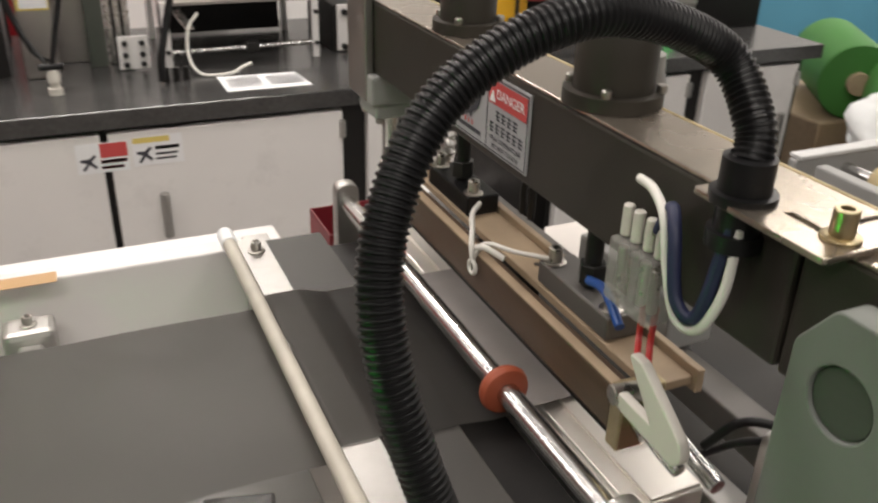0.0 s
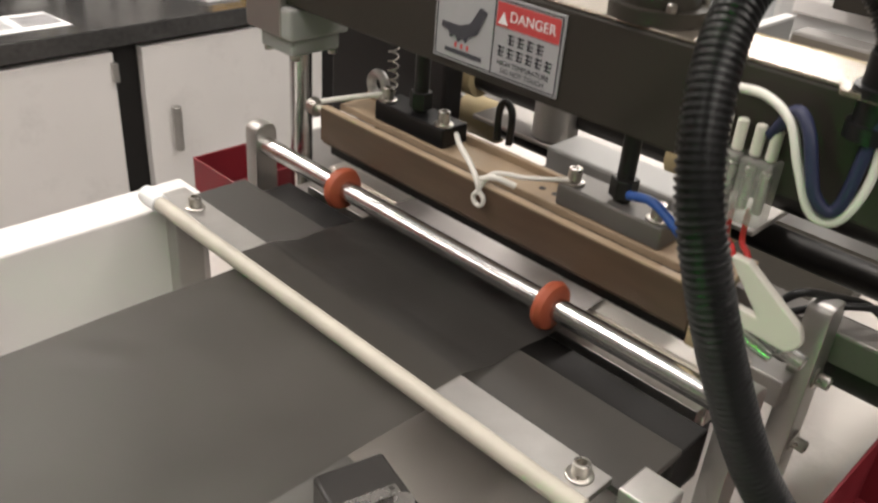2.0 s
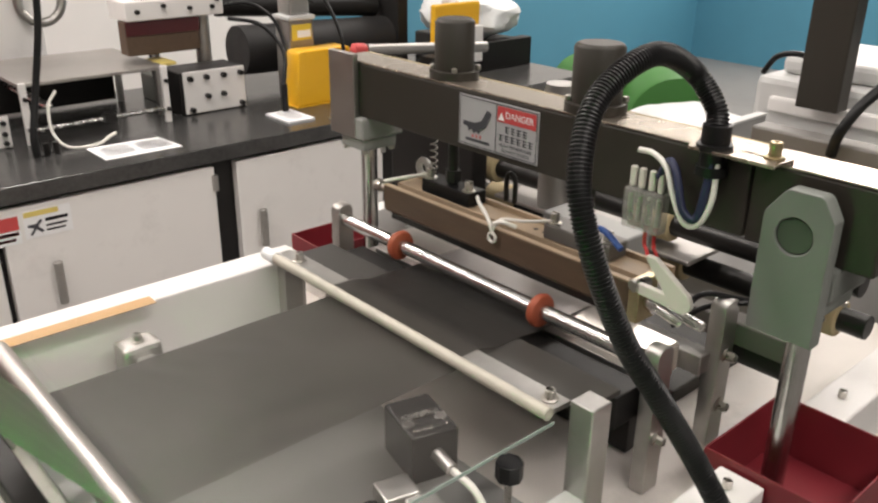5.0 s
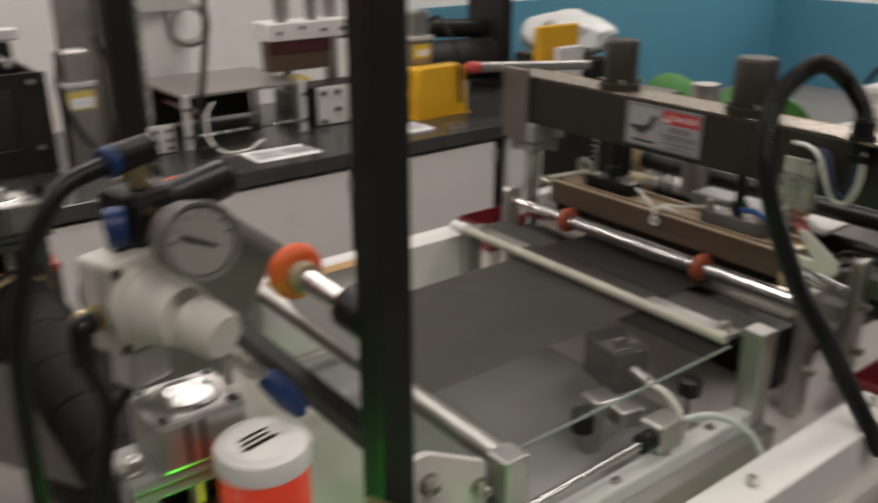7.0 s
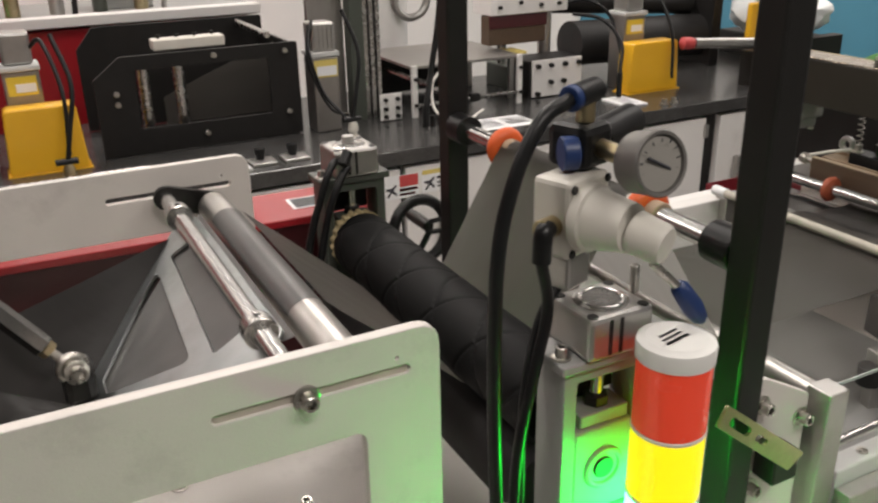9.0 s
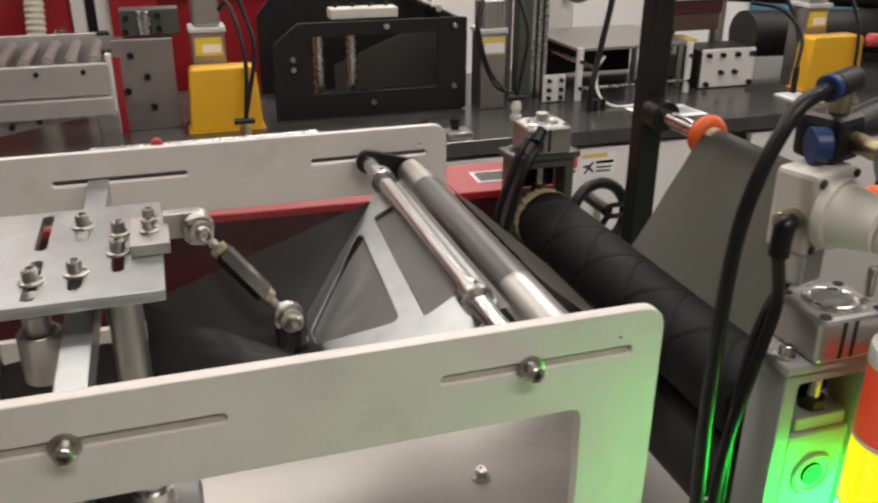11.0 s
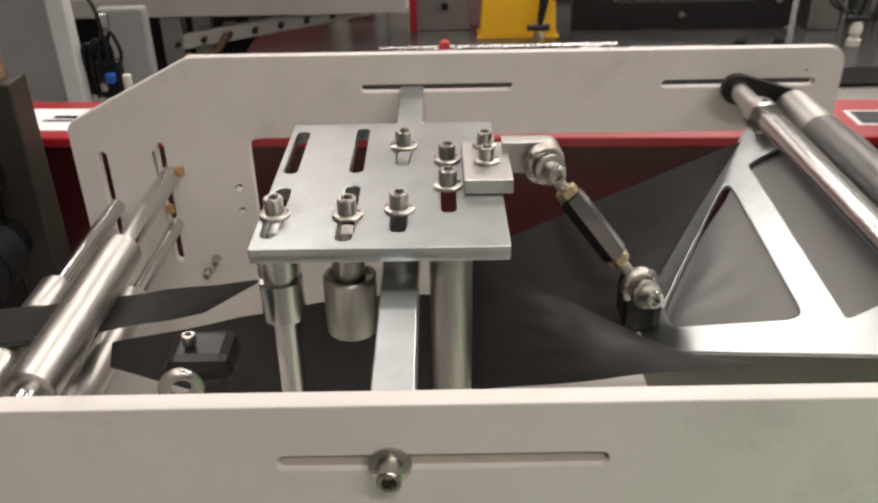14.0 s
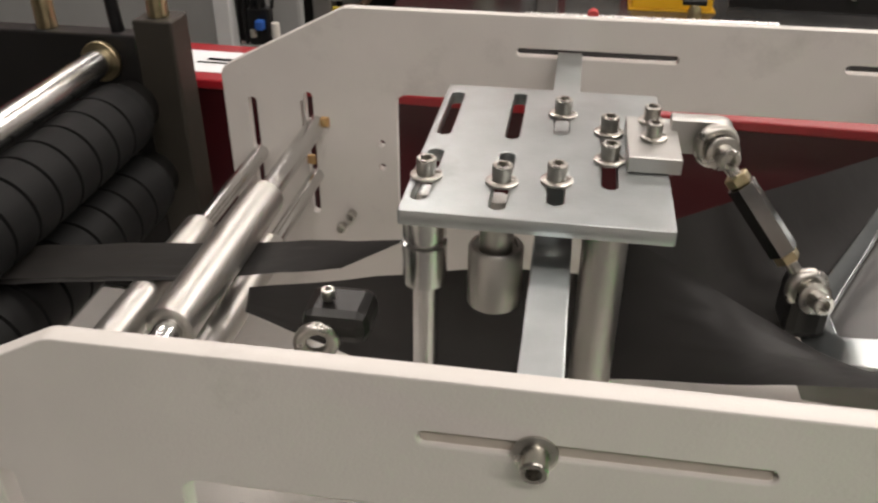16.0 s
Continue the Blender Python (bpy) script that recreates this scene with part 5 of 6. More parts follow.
for zz, cells in ((1.3015, 4), (1.2885, 6)):
    for k in range(cells):
        yc = 0.268 + (k - (cells - 1) / 2) * 0.0115
        for dy, dz, w, h in ((0, 0.0035, 0.0085, 0.0014), (0, -0.0005, 0.0085, 0.0014), (0, -0.0042, 0.0075, 0.0014), (0.0012, 0, 0.0015, 0.0098)):
            srect("glyph_bar", yc + dy - w / 2, yc + dy + w / 2, zz + dz - h / 2, zz + dz + h / 2, INK)
srect("plate_bar", 0.320, 0.370, 1.270, 1.2745, INK)
part("pictogram", sheet(rounded([(0.376, 1.299), (0.352, 1.299), (0.338, 1.304), (0.326, 1.322), (0.317, 1.319), (0.328, 1.296), (0.340, 1.289), (0.342, 1.283), (0.348, 1.288), (0.352, 1.282), (0.358, 1.289), (0.364, 1.284), (0.366, 1.291), (0.376, 1.293)], 0.0015), [], 0.0004, crosswise(XS - 0.0004), 0), INK, sg)
for k in range(3):
    srect("heat_mark", 0.338 + k * 0.008, 0.341 + k * 0.008, 1.2765, 1.2815, LRED)

# columns that guide the head
for by, bx in ((0.662, 1.697), (-0.165, 1.697)):
    c = thing("guide_column", (bx, by, 0.9), "polished guide column of the sealing head", "column", "columns of the sealing head")
    part("column", rod((bx, by, 0.902), (bx, by, 1.215), 0.0145, 28), CHROME, c)
    part("foot", lathe((bx, by, 0.9005), (bx, by, 0.93), [(0, 0.03), (0.012, 0.03), (0.013, 0.02), (0.029, 0.02)], 28), OXIDE, c)


def tray(x0, x1, y0, y1, z0, z1, label):
    t = thing("drip_tray", ((x0 + x1) / 2, (y0 + y1) / 2, z0), label, "tray", "red trays")
    w = 0.003
    part("floor", box(x0, x1, y0, y1, z0, z0 + w, 0), TRAYR, t)
    part("wall", box(x0, x0 + w, y0, y1, z0 + w, z1, 0.0008), TRAYR, t)
    part("wall", box(x1 - w, x1, y0, y1, z0 + w, z1, 0.0008), TRAYR, t)
    part("wall", box(x0 + w, x1 - w, y0, y0 + w, z0 + w, z1, 0.0008), TRAYR, t)
    part("wall", box(x0 + w, x1 - w, y1 - w, y1, z0 + w, z1, 0.0008), TRAYR, t)
    return t


tray(1.612, 1.735, 0.700, 0.807, 0.955, 1.012, "open maroon steel tray behind the far post")
tray(1.640, 1.83, -0.27, -0.098, 0.905, 0.995, "open maroon steel tray beside the near column")
single("tray_shelf", box(1.617, 1.730, 0.705, 0.800, 0.9005, 0.9545, 0.002), WHITE, (1.7, 0.77, 0.9), "white shelf under the tray", "shelf")

# ---------------------------------------------------------------- outfeed behind the head
out = thing("outfeed_unit", (2.05, 0.25, 0.9), "outfeed unit with cream rollers behind the head", "machine unit")
for y0 in (0.53, -0.14):
    part("side_plate", box(2.34, 2.90, y0, y0 + 0.018, 0.902, 1.098, 0.003), GREYM, out)
    part("plate_top", box(2.345, 2.895, y0 - 0.004, y0 + 0.022, 1.0985, 1.106, 0.002), LIGHTG, out)
part("front_rail", box(2.35, 2.375, -0.14, 0.50, 1.045, 1.100, 0.003), GREYM, out, "grey front rail")
for rx in (2.455, 2.545):
    roller(out, "cream_roller", rx, 1.070, -0.12, 0.46, 0.036, CREAM, 0.012, -0.14, 0.53, "cream rubber roller")
for rx, rz, rr in ((1.93, 1.145, 0.030), (1.985, 1.06, 0.030)):
    core = part("roller_core", rod((rx, -0.14, rz), (rx, 0.69, rz), rr * 0.62, 24), OXIDE, out, "dark roller core")
    for k in (0, 2, 5):
        y0 = -0.10 + 0.13 * k
        part("cream_sleeve", lathe((rx, y0, rz), (rx, y0 + 0.075, rz), [(0, rr * 0.7), (0.001, rr * 0.94), (0.004, rr), (0.071, rr), (0.074, rr * 0.94), (0.075, rr * 0.7)], 32), CREAM, core, "cream rubber sleeve")
# Plate added to darken the white deck behind the head
part("dark_deck_plate", box(1.82, 2.32, 0.06, 0.60, 0.9005, 0.925, 0.002), BEAMC, out, "dark enamel plate added to darken the deck")
part("bright_beam", box(1.80, 1.835, -0.11, 0.62, 1.055, 1.090, 0.003), DULL, out, "bright aluminium beam")
part("sheet_guard", box(1.88, 2.10, 0.10, 0.52, 1.105, 1.112, 0.002), STAIN, out, "steel sheet guard")
part("solenoid", box(1.80, 1.86, 0.16, 0.33, 1.092, 1.152, 0.004), GREYM, out, "grey motor block")
part("black_cable", sweep([(1.735, 0.02, 1.10), (1.752, 0.0, 1.135), (1.790, -0.02, 1.128), (1.85, -0.05, 1.10), (1.92, -0.08, 1.02)], 0.0042), PVC, out)
part("black_cable", sweep([(1.740, 0.03, 1.08), (1.765, -0.005, 1.115), (1.82, -0.05, 1.118), (1.90, -0.10, 1.09)], 0.0038), PVC, out)
part("black_panel", box(1.862, 1.90, 0.560, 0.805, 0.902, 1.250, 0.004), BLACK, out, "black upright panel")
part("motor_can", lathe((1.91, 0.400, 1.115), (1.91, 0.400, 1.335), [(0, 0.03), (0.19, 0.03), (0.20, 0.027), (0.22, 0.026)], 28), ALU, out, "silver motor can")
part("dark_drum", rod((1.87, -0.09, 1.03), (1.87, 0.02, 1.03), 0.035), RUBBER, out)

far_unit = thing("winding_unit", (3.0, 0.4, 0), "grey winding unit with steel bars and boxes", "machine unit")
part("cabinet", box(2.92, 3.55, -0.35, 0.75, 0.0, 0.98, 0.006), LIGHTG, far_unit)
part("hood", box(3.02, 3.45, -0.35, 0.640, 0.981, 1.175, 0.02), LIGHTG, far_unit, "light stepped hood")
part("hood_top", box(3.08, 3.45, -0.35, 0.600, 1.1755, 1.225, 0.015), LIGHTG, far_unit)
part("upper_step", box(3.00, 3.06, -0.30, 0.585, 1.085, 1.125, 0.006), DOORW, far_unit)
part("lower_step", box(2.975, 3.02, -0.30, 0.575, 0.981, 1.045, 0.008), LIGHTG, far_unit)
part("dark_panel", box(2.60, 2.66, 0.045, 0.410, 1.025, 1.147, 0.006), DULL, far_unit, "dark grey tilted panel")
part("column", box(2.92, 2.98, 0.36, 0.47, 1.13, 1.75, 0.004), BEAMC, far_unit)
part("cable", sweep([(2.60, 0.22, 1.12), (2.58, 0.20, 1.18), (2.62, 0.17, 1.25), (2.70, 0.12, 1.30), (2.72, 0.10, 1.10)], 0.012), PVC, far_unit)
part("cable", sweep([(2.98, 0.60, 1.19), (2.97, 0.56, 1.24), (2.98, 0.50, 1.25), (3.0, 0.45, 1.22)], 0.008), PVC, far_unit)
part("red_box", box(3.20, 3.40, -0.33, -0.12, 1.361, 1.52, 0.006), MAROON, far_unit)


def sack(x, y, z, r, sq, m, name, label, cat, seed):
    bm = bmesh.new()
    bmesh.ops.create_icosphere(bm, subdivisions=4, radius=r)
    for v in bm.verts:
        n = v.co.normalized()
        k = 1 + 0.16 * noise.noise(n * 2.1 + Vector((seed, 0, 0))) + 0.05 * noise.noise(n * 7 + Vector((0, seed, 0)))
        v.co = Vector((v.co.x * k, v.co.y * k, max(-r * sq * 0.9, v.co.z * k * sq)))
    for f in bm.faces:
        f.smooth = True
    bmesh.ops.translate(bm, verts=bm.verts, vec=(x, y, z))
    bag = thing(name, (x, y, z), label, cat)
    part("body", bm, m, bag)
    kb = bmesh.new()
    bmesh.ops.create_icosphere(kb, subdivisions=3, radius=r * 0.16)
    for v in kb.verts:
        v.co += v.co * 0.5 * noise.noise(v.co * 30 + Vector((seed, 2, 0)))
        v.co += Vector((x - r * 0.85, y - r * 0.3, z + r * sq * 0.55))
    part("knot", kb, m, bag)
    return bag


def floor_roll(x, y, z, r, length, k):
    t = thing("film_roll", (x, y, 0), "large green film roll lying on a pallet", "film roll", "green film rolls")
    part("winding", lathe((x, y, z), (x + 0.4, y + length, z), [(0, r * 0.3), (0.001, r * 0.97), (0.02, r), (length - 0.02, r), (length, r * 0.9)], 40), GREENB, t)
    part("core", rod((x - 0.02, y - 0.03, z), (x, y, z), 0.05), TANW, t)
    part("pallet", box(x - r, x + r + 0.4, y, y + length, 0.0, z - r, 0.01), TANW, t)


floor_roll(4.5, 2.22, 0.58, 0.17, 0.6, 0)
floor_roll(4.45, 1.78, 0.55, 0.25, 0.4, 1)
sack(3.98, 1.42, 0.655, 0.30, 0.45, BAGW, "plastic_bag", "crumpled white plastic bag beside the green rolls", "bag", 3)
single("unit_shelf", box(3.65, 4.18, 1.10, 1.70, 0.0, 0.53, 0.006), BLACK, (3.9, 1.4, 0), "low black shelf under the white bag", "shelf")

# ---------------------------------------------------------------- machine in the back
ZC, FY = 0.850, 1.955
back = thing("rear_machine", (1.5, 2.3, 0), "rear machine body with black granite worktop and white doors", "machine body")
part("worktop", box(-0.55, 3.95, FY, 2.95, 0.797, ZC, 0.004), STONE, back, "polished black granite worktop")
part("carcass", box(-0.50, 3.90, FY + 0.045, 2.90, 0.06, 0.796, 0.003), BLACK, back)
part("plinth", box(-0.48, 3.88, FY + 0.09, 2.85, 0.0, 0.06, 0), BLACK, back)
part("red_band", box(-0.50, 0.60, FY + 0.012, FY + 0.044, 0.64, 0.725, 0.003), RED, back, "red front band")
part("white_band", box(-0.50, 0.60, FY + 0.012, FY + 0.044, 0.730, 0.790, 0.003), DOORW, back)
part("red_panel", box(-0.50, 0.62, FY + 0.016, FY + 0.044, 0.10, 0.635, 0.003), MAROON, back, "maroon lower panel")
for x0, x1, hinge in ((1.372, 2.040, 1.50), (2.122, 2.745, 2.20), (2.825, 3.340, 2.92), (3.42, 3.852, 3.79), (0.64, 1.352, 0.76)):
    top = 0.782
    dr = part("door", box(x0, x1, FY + 0.010, FY + 0.044, 0.09, top, 0.003), DOORW, back, "white sheet-steel door")
    if x0 > 1:
        hd = part("handle", rod((hinge, FY - 0.012, 0.465), (hinge, FY - 0.012, 0.600), 0.013, 16), ALU, dr, "rounded grey door handle")
        hg = part("hinge", box(x1 - 0.012, x1 + 0.006, FY - 0.004, FY + 0.0098, 0.70, 0.755, 0.003), ALU, dr)


def sticker(x, z, head_mat, side):
    s = part("sticker", box(x, x + 0.135, FY + 0.0085, FY + 0.0098, z, z + 0.085, 0), PAPER, back, "warning sticker")
    y = FY + 0.0082
    if side:
        part("sticker_head", box(x + 0.062, x + 0.133, y - 0.0004, y, z + 0.042, z + 0.083, 0), head_mat, s)
        bars(s, (x, y, z), (1, 0, 0), (0, 0, 1), [(0.062, 0.13, 0.026, 0.036), (0.062, 0.12, 0.010, 0.018)], LRED)
    else:
        part("sticker_head", box(x + 0.002, x + 0.100, y - 0.0004, y, z + 0.066, z + 0.082, 0), head_mat, s)
        bars(s, (x, y, z), (1, 0, 0), (0, 0, 1), [(0.060, 0.125, 0.044, 0.054), (0.060, 0.12, 0.028, 0.034), (0.060, 0.115, 0.014, 0.020)], INK)
    part("pictogram", sheet(rounded([(x + 0.012, z + 0.012), (x + 0.026, z + 0.030), (x + 0.008, z + 0.036), (x + 0.010, z + 0.042), (x + 0.032, z + 0.042), (x + 0.046, z + 0.054), (x + 0.052, z + 0.050), (x + 0.038, z + 0.034), (x + 0.052, z + 0.018), (x + 0.047, z + 0.012), (x + 0.032, z + 0.026), (x + 0.018, z + 0.008)], 0.002), [], 0.0006, upright(y - 0.0004), 0), INK, s)


sticker(1.432, 0.682, PALEY, False)
sticker(1.285, 0.676, LRED, True)

sheet_paper = thing("printed_sheet", (1.85, 2.1, ZC), "printed sheet of white paper on the black worktop", "paper")
q = [Vector((1.716, 2.193)), Vector((1.955, 2.180)), Vector((1.970, 2.027)), Vector((1.716, 2.030))]
part("paper", sheet(q, [], 0.0010, level(ZC + 0.0012), 0), PAPER, sheet_paper)
bars(sheet_paper, (1.735, 2.045, ZC + 0.0020), (1, 0, 0), (0, 1, 0), [(0.0, 0.10, 0.02 + 0.016 * k, 0.026 + 0.016 * k) for k in range(7)] + [(0.12, 0.22, 0.02 + 0.02 * k, 0.030 + 0.02 * k) for k in range(5)], INKG)

# yellow guards with their motors
def motor_guard(x, y, w, label):
    g = thing("yellow_guard", (x + w / 2, y, ZC), label, "guard", "yellow guards")
    h = 0.212
    out2 = rounded([(x, ZC + 0.002), (x + w * 1.03, ZC + 0.002), (x + w * 0.97, ZC + h, 0.02), (x + w * 0.06, ZC + h, 0.02)], 0.004)
    part("cover", sheet(out2, [], 0.09, upright(y + 0.045), 0.006), YELLOW, g)
    part("foot", box(x - 0.006, x + w * 1.06, y - 0.006, y + 0.096, ZC, ZC + 0.006, 0.001), YELLOW, g)
    m = thing("servo_motor", (x + w * 0.4, y + 0.12, ZC), "grey gear motor with a silver top", "motor", "motors on the worktop")
    cx, cy = x + w * 0.38, y + 0.150
    part("gearbox", box(cx - 0.055, cx + 0.055, cy - 0.045, cy + 0.055, ZC, ZC + 0.310, 0.004), STAIN, m)
    part("flange", box(cx - 0.060, cx + 0.060, cy - 0.055, cy + 0.065, ZC + 0.3105, ZC + 0.328, 0.004), LIGHTG, m)
    part("motor", box(cx - 0.045, cx + 0.045, cy - 0.042, cy + 0.052, ZC + 0.3285, ZC + 0.430, 0.010), ALU, m)
    lab = part("rating_label", box(cx - 0.044, cx + 0.044, cy - 0.0465, cy - 0.0455, ZC + 0.235, ZC + 0.295, 0), LYEL, m)
    part("label_text", box(cx - 0.020, cx + 0.040, cy - 0.0472, cy - 0.0466, ZC + 0.245, ZC + 0.272, 0), PAPER, lab)
    part("cable", sweep([(cx + 0.04, cy - 0.03, ZC + 0.38), (cx + 0.075, cy - 0.08, ZC + 0.40), (cx + 0.105, cy - 0.16, ZC + 0.25), (cx + 0.09, cy - 0.20, ZC + 0.06)], 0.007), PVC, m)
    return g


motor_guard(0.162, 2.30, 0.232, "yellow painted guard box beside the black housing")
motor_guard(2.545, 2.23, 0.262, "yellow painted guard box near the blue wall")

# black housing with a window
hz = thing("black_housing", (0.80, 2.5, ZC), "black steel housing with a long window", "machine housing")
front = rounded([(0.455, ZC + 0.004), (1.150, ZC + 0.004), (1.150, ZC + 0.332, 0.01), (0.545, ZC + 0.332, 0.01), (0.455, ZC + 0.262, 0.01)], 0.004)
part("front_plate", sheet(front, [rounded([(0.585, 0.938), (1.040, 0.938), (1.040, 1.135), (0.585, 1.135)], 0.012)], 0.014, upright(2.372), 0.0012), BLACK, hz, "black front plate with a long window")
part("back_plate", sheet(rounded([(0.455, ZC + 0.004), (1.150, ZC + 0.004), (1.150, ZC + 0.38, 0.01), (0.52, ZC + 0.38, 0.01), (0.455, ZC + 0.30, 0.01)], 0.004), [], 0.014, upright(2.80), 0.0012), BLACK, hz)
part("end_plate", box(1.128, 1.142, 2.380, 2.79, ZC, ZC + 0.325, 0.002), BLACK, hz)
for cx in (0.625, 0.745):
    part("roller", rod((cx, 2.46, ZC + 0.03), (cx, 2.46, ZC + 0.31), 0.020), STEEL, hz)
part("white_block", box(0.665, 0.905, 2.40, 2.47, ZC + 0.335, ZC + 0.370, 0.004), IVORY, hz)
for k in range(4):
    bolt(hz, (0.69 + 0.06 * k, 2.43, ZC + 0.37), r=0.007, washer=False, material=OXIDE)
for bx, bz in ((0.52, 1.03), (0.52, 1.065), (0.85, ZC + 0.312), (1.10, ZC + 0.305), (0.80, ZC + 0.05), (1.10, ZC + 0.09)):
    bolt(hz, (bx, 2.3645, bz), (0, -1, 0), 0.009, False)
part("tie_rod", rod((1.05, 2.38, ZC + 0.36), (1.05, 2.80, ZC + 0.36), 0.012), STEEL, hz)
part("web_inside", thick(grid(lambda u, v: (0.70 + u * 0.42, 2.55 + 0.02 * math.sin(u * 3), ZC + 0.05 + v * (0.10 + 0.16 * u)), 12, 8), 0.001), FILM, hz)

# steel side block and green-grey gearing left of the yellow guard
gb = thing("steel_side_block", (0.05, 2.45, ZC), "dull steel side block with dark bolts", "machine block")
part("plate", box(-0.055, 0.135, 2.40, 2.47, ZC, ZC + 0.30, 0.003), STAIN, gb)
for bx, bz in ((0.0, 1.10), (0.045, 1.03), (-0.02, 0.985), (0.055, 0.93)):
    bolt(gb, (bx, 2.40, bz), (0, -1, 0), 0.011, False, OXIDE)
part("upper_block", box(-0.02, 0.165, 2.44, 2.52, ZC + 0.305, ZC + 0.388, 0.004), DARKG, gb)
part("roller_neck", rod((0.055, 2.432, ZC + 0.31), (0.055, 2.432, ZC + 0.385), 0.022), STEEL, gb)
for bx, bz in ((-0.005, 0.32), (0.0, 0.365), (0.10, 0.325), (0.10, 0.37)):
    bolt(gb, (bx, 2.44, ZC + bz), (0, -1, 0), 0.010, False, OXIDE)
part("white_post", box(-0.078, -0.058, 2.38, 2.42, ZC - 0.05, ZC + 0.26, 0.003), DOORW, gb, "white corner post")
part("red_strip", box(-0.0572, -0.0335, 2.385, 2.398, ZC, ZC + 0.25, 0.002), RED, gb, "red edge strip")
for k in range(4):
    part("stud", rod((-0.056, 2.43, ZC + 0.14 + 0.06 * k), (-0.095, 2.43, ZC + 0.14 + 0.06 * k), 0.008, 12), OXIDE, gb)

np_ = thing("note_pad", (2.45, 2.13, ZC), "small white note pad lying on the worktop", "note pad")
part("pad", box(2.39, 2.50, 2.05, 2.21, ZC, ZC + 0.008, 0.001), PAPER, np_)
bars(np_, (2.40, 2.06, ZC + 0.0085), (1, 0, 0), (0, 1, 0), [(0.01, 0.08, 0.02 + 0.02 * k, 0.026 + 0.02 * k) for k in range(6)], INKG)
for kx in (2.56, 2.61):
    kb = thing("push_button", (kx, 2.02, ZC), "small silver push button on the worktop", "button", "buttons on the worktop")
    part("ring", lathe((kx, 2.02, ZC), (kx, 2.02, ZC + 0.022), [(0, 0.016), (0.006, 0.016), (0.007, 0.011), (0.022, 0.010)], 18), BOLT, kb)

# flow regulators and small things on the worktop
def valve(x, y, label):
    v = thing("hose_valve", (x, y, ZC), label, "valve", "valves on the worktop")
    part("base", lathe((x, y, ZC), (x, y, ZC + 0.07), [(0, 0.02), (0.018, 0.02), (0.019, 0.014), (0.035, 0.014), (0.036, 0.018), (0.055, 0.018), (0.07, 0.012)], 20), BRASS if x < 1 else IVORY, v)
    part("fitting", rod((x - 0.035, y, ZC + 0.078), (x + 0.03, y, ZC + 0.078), 0.010, 14), PVC, v)
    part("hose", sweep([(x, y, ZC + 0.078), (x + 0.02, y + 0.01, ZC + 0.16), (x + 0.05, y + 0.04, ZC + 0.30), (x + 0.02, y + 0.10, ZC + 0.44)], 0.0075), PVC, v)
    return v


valve(0.325, 2.12, "brass flow valve with a black hose")
valve(1.265, 2.16, "brass and ivory flow valve with a black hose")
rail = thing("gauge_rail", (0.25, 2.1, ZC), "thin steel rail with a red knob", "rail")
part("rail", rod((-0.14, 2.10, ZC + 0.028), (0.55, 2.10, ZC + 0.030), 0.008), STEEL, rail)
part("stand", box(0.44, 0.50, 2.08, 2.12, ZC, ZC + 0.030, 0.003), ALU, rail)
part("stand", box(-0.10, -0.07, 2.09, 2.11, ZC, ZC + 0.022, 0.002), ALU, rail)
part("knob", rod((0.05, 2.085, ZC + 0.034), (0.05, 2.115, ZC + 0.034), 0.016), LRED, rail, "small red knob")
tp = thing("touch_pad", (0.73, 2.06, ZC), "framed dark display pad lying on the worktop", "display")
part("frame", box(0.595, 0.850, 1.985, 2.150, ZC, ZC + 0.010, 0.002), LIGHTG, tp)
part("screen", box(0.610, 0.835, 2.000, 2.135, ZC + 0.0103, ZC + 0.0115, 0), SCREEN, tp)
for sx in (0.90, 1.01):
    s = thing("switch_plate", (sx, 2.06, ZC), "steel switch plate with a black knob", "switch", "switches on the worktop")
    part("plate", box(sx - 0.042, sx + 0.042, 2.015, 2.095, ZC, ZC + 0.010, 0.002), ALU, s)
    part("knob", lathe((sx, 2.075, ZC + 0.010), (sx, 2.075, ZC + 0.045), [(0, 0.014), (0.018, 0.012), (0.019, 0.018), (0.035, 0.017)], 20), PVC, s)

# tall guide columns and cable post
tc = thing("guide_stand", (1.42, 2.42, ZC), "tall steel guide stand with grooved column", "stand")
part("column", box(1.375, 1.43, 2.42, 2.48, ZC, ZC + 0.55, 0.003), DARKG, tc)
part("column", box(1.435, 1.505, 2.44, 2.50, ZC, ZC + 0.62, 0.003), STEEL, tc)
for gx in (1.452, 1.478):
    part("groove", box(gx, gx + 0.010, 2.4388, 2.4398, ZC, ZC + 0.62, 0), OXIDE, tc)
part("backing", box(1.24, 1.38, 2.50, 2.53, ZC, ZC + 0.62, 0.003), STAIN, tc, "brown-grey backing sheet")
pl = part("bolted_plate", box(1.455, 1.545, 2.352, 2.360, ZC + 0.004, ZC + 0.105, 0.002), DOORW, tc, "white bolted plate")
for bx in (1.475, 1.525):
    for bz in (0.02, 0.05, 0.085):
        bolt(tc, (bx, 2.352, ZC + bz), (0, -1, 0), 0.008, False, OXIDE)
part("cable", sweep([(1.555, 2.16, ZC + 0.01), (1.56, 2.17, ZC + 0.08), (1.60, 2.20, ZC + 0.22), (1.645, 2.22, ZC + 0.42), (1.66, 2.24, ZC + 0.62)], 0.011), PVC, tc, "thick black cable")
for k in range(3):
    part("terminal_knob", rod((1.57 + 0.03 * k, 2.20, ZC), (1.57 + 0.03 * k, 2.20, ZC + 0.04), 0.010, 12), OXIDE, tc)

gm = thing("servo_motor", (1.24, 2.37, ZC), "grey gear motor with a silver finned top beside the housing", "motor", "motors on the worktop")
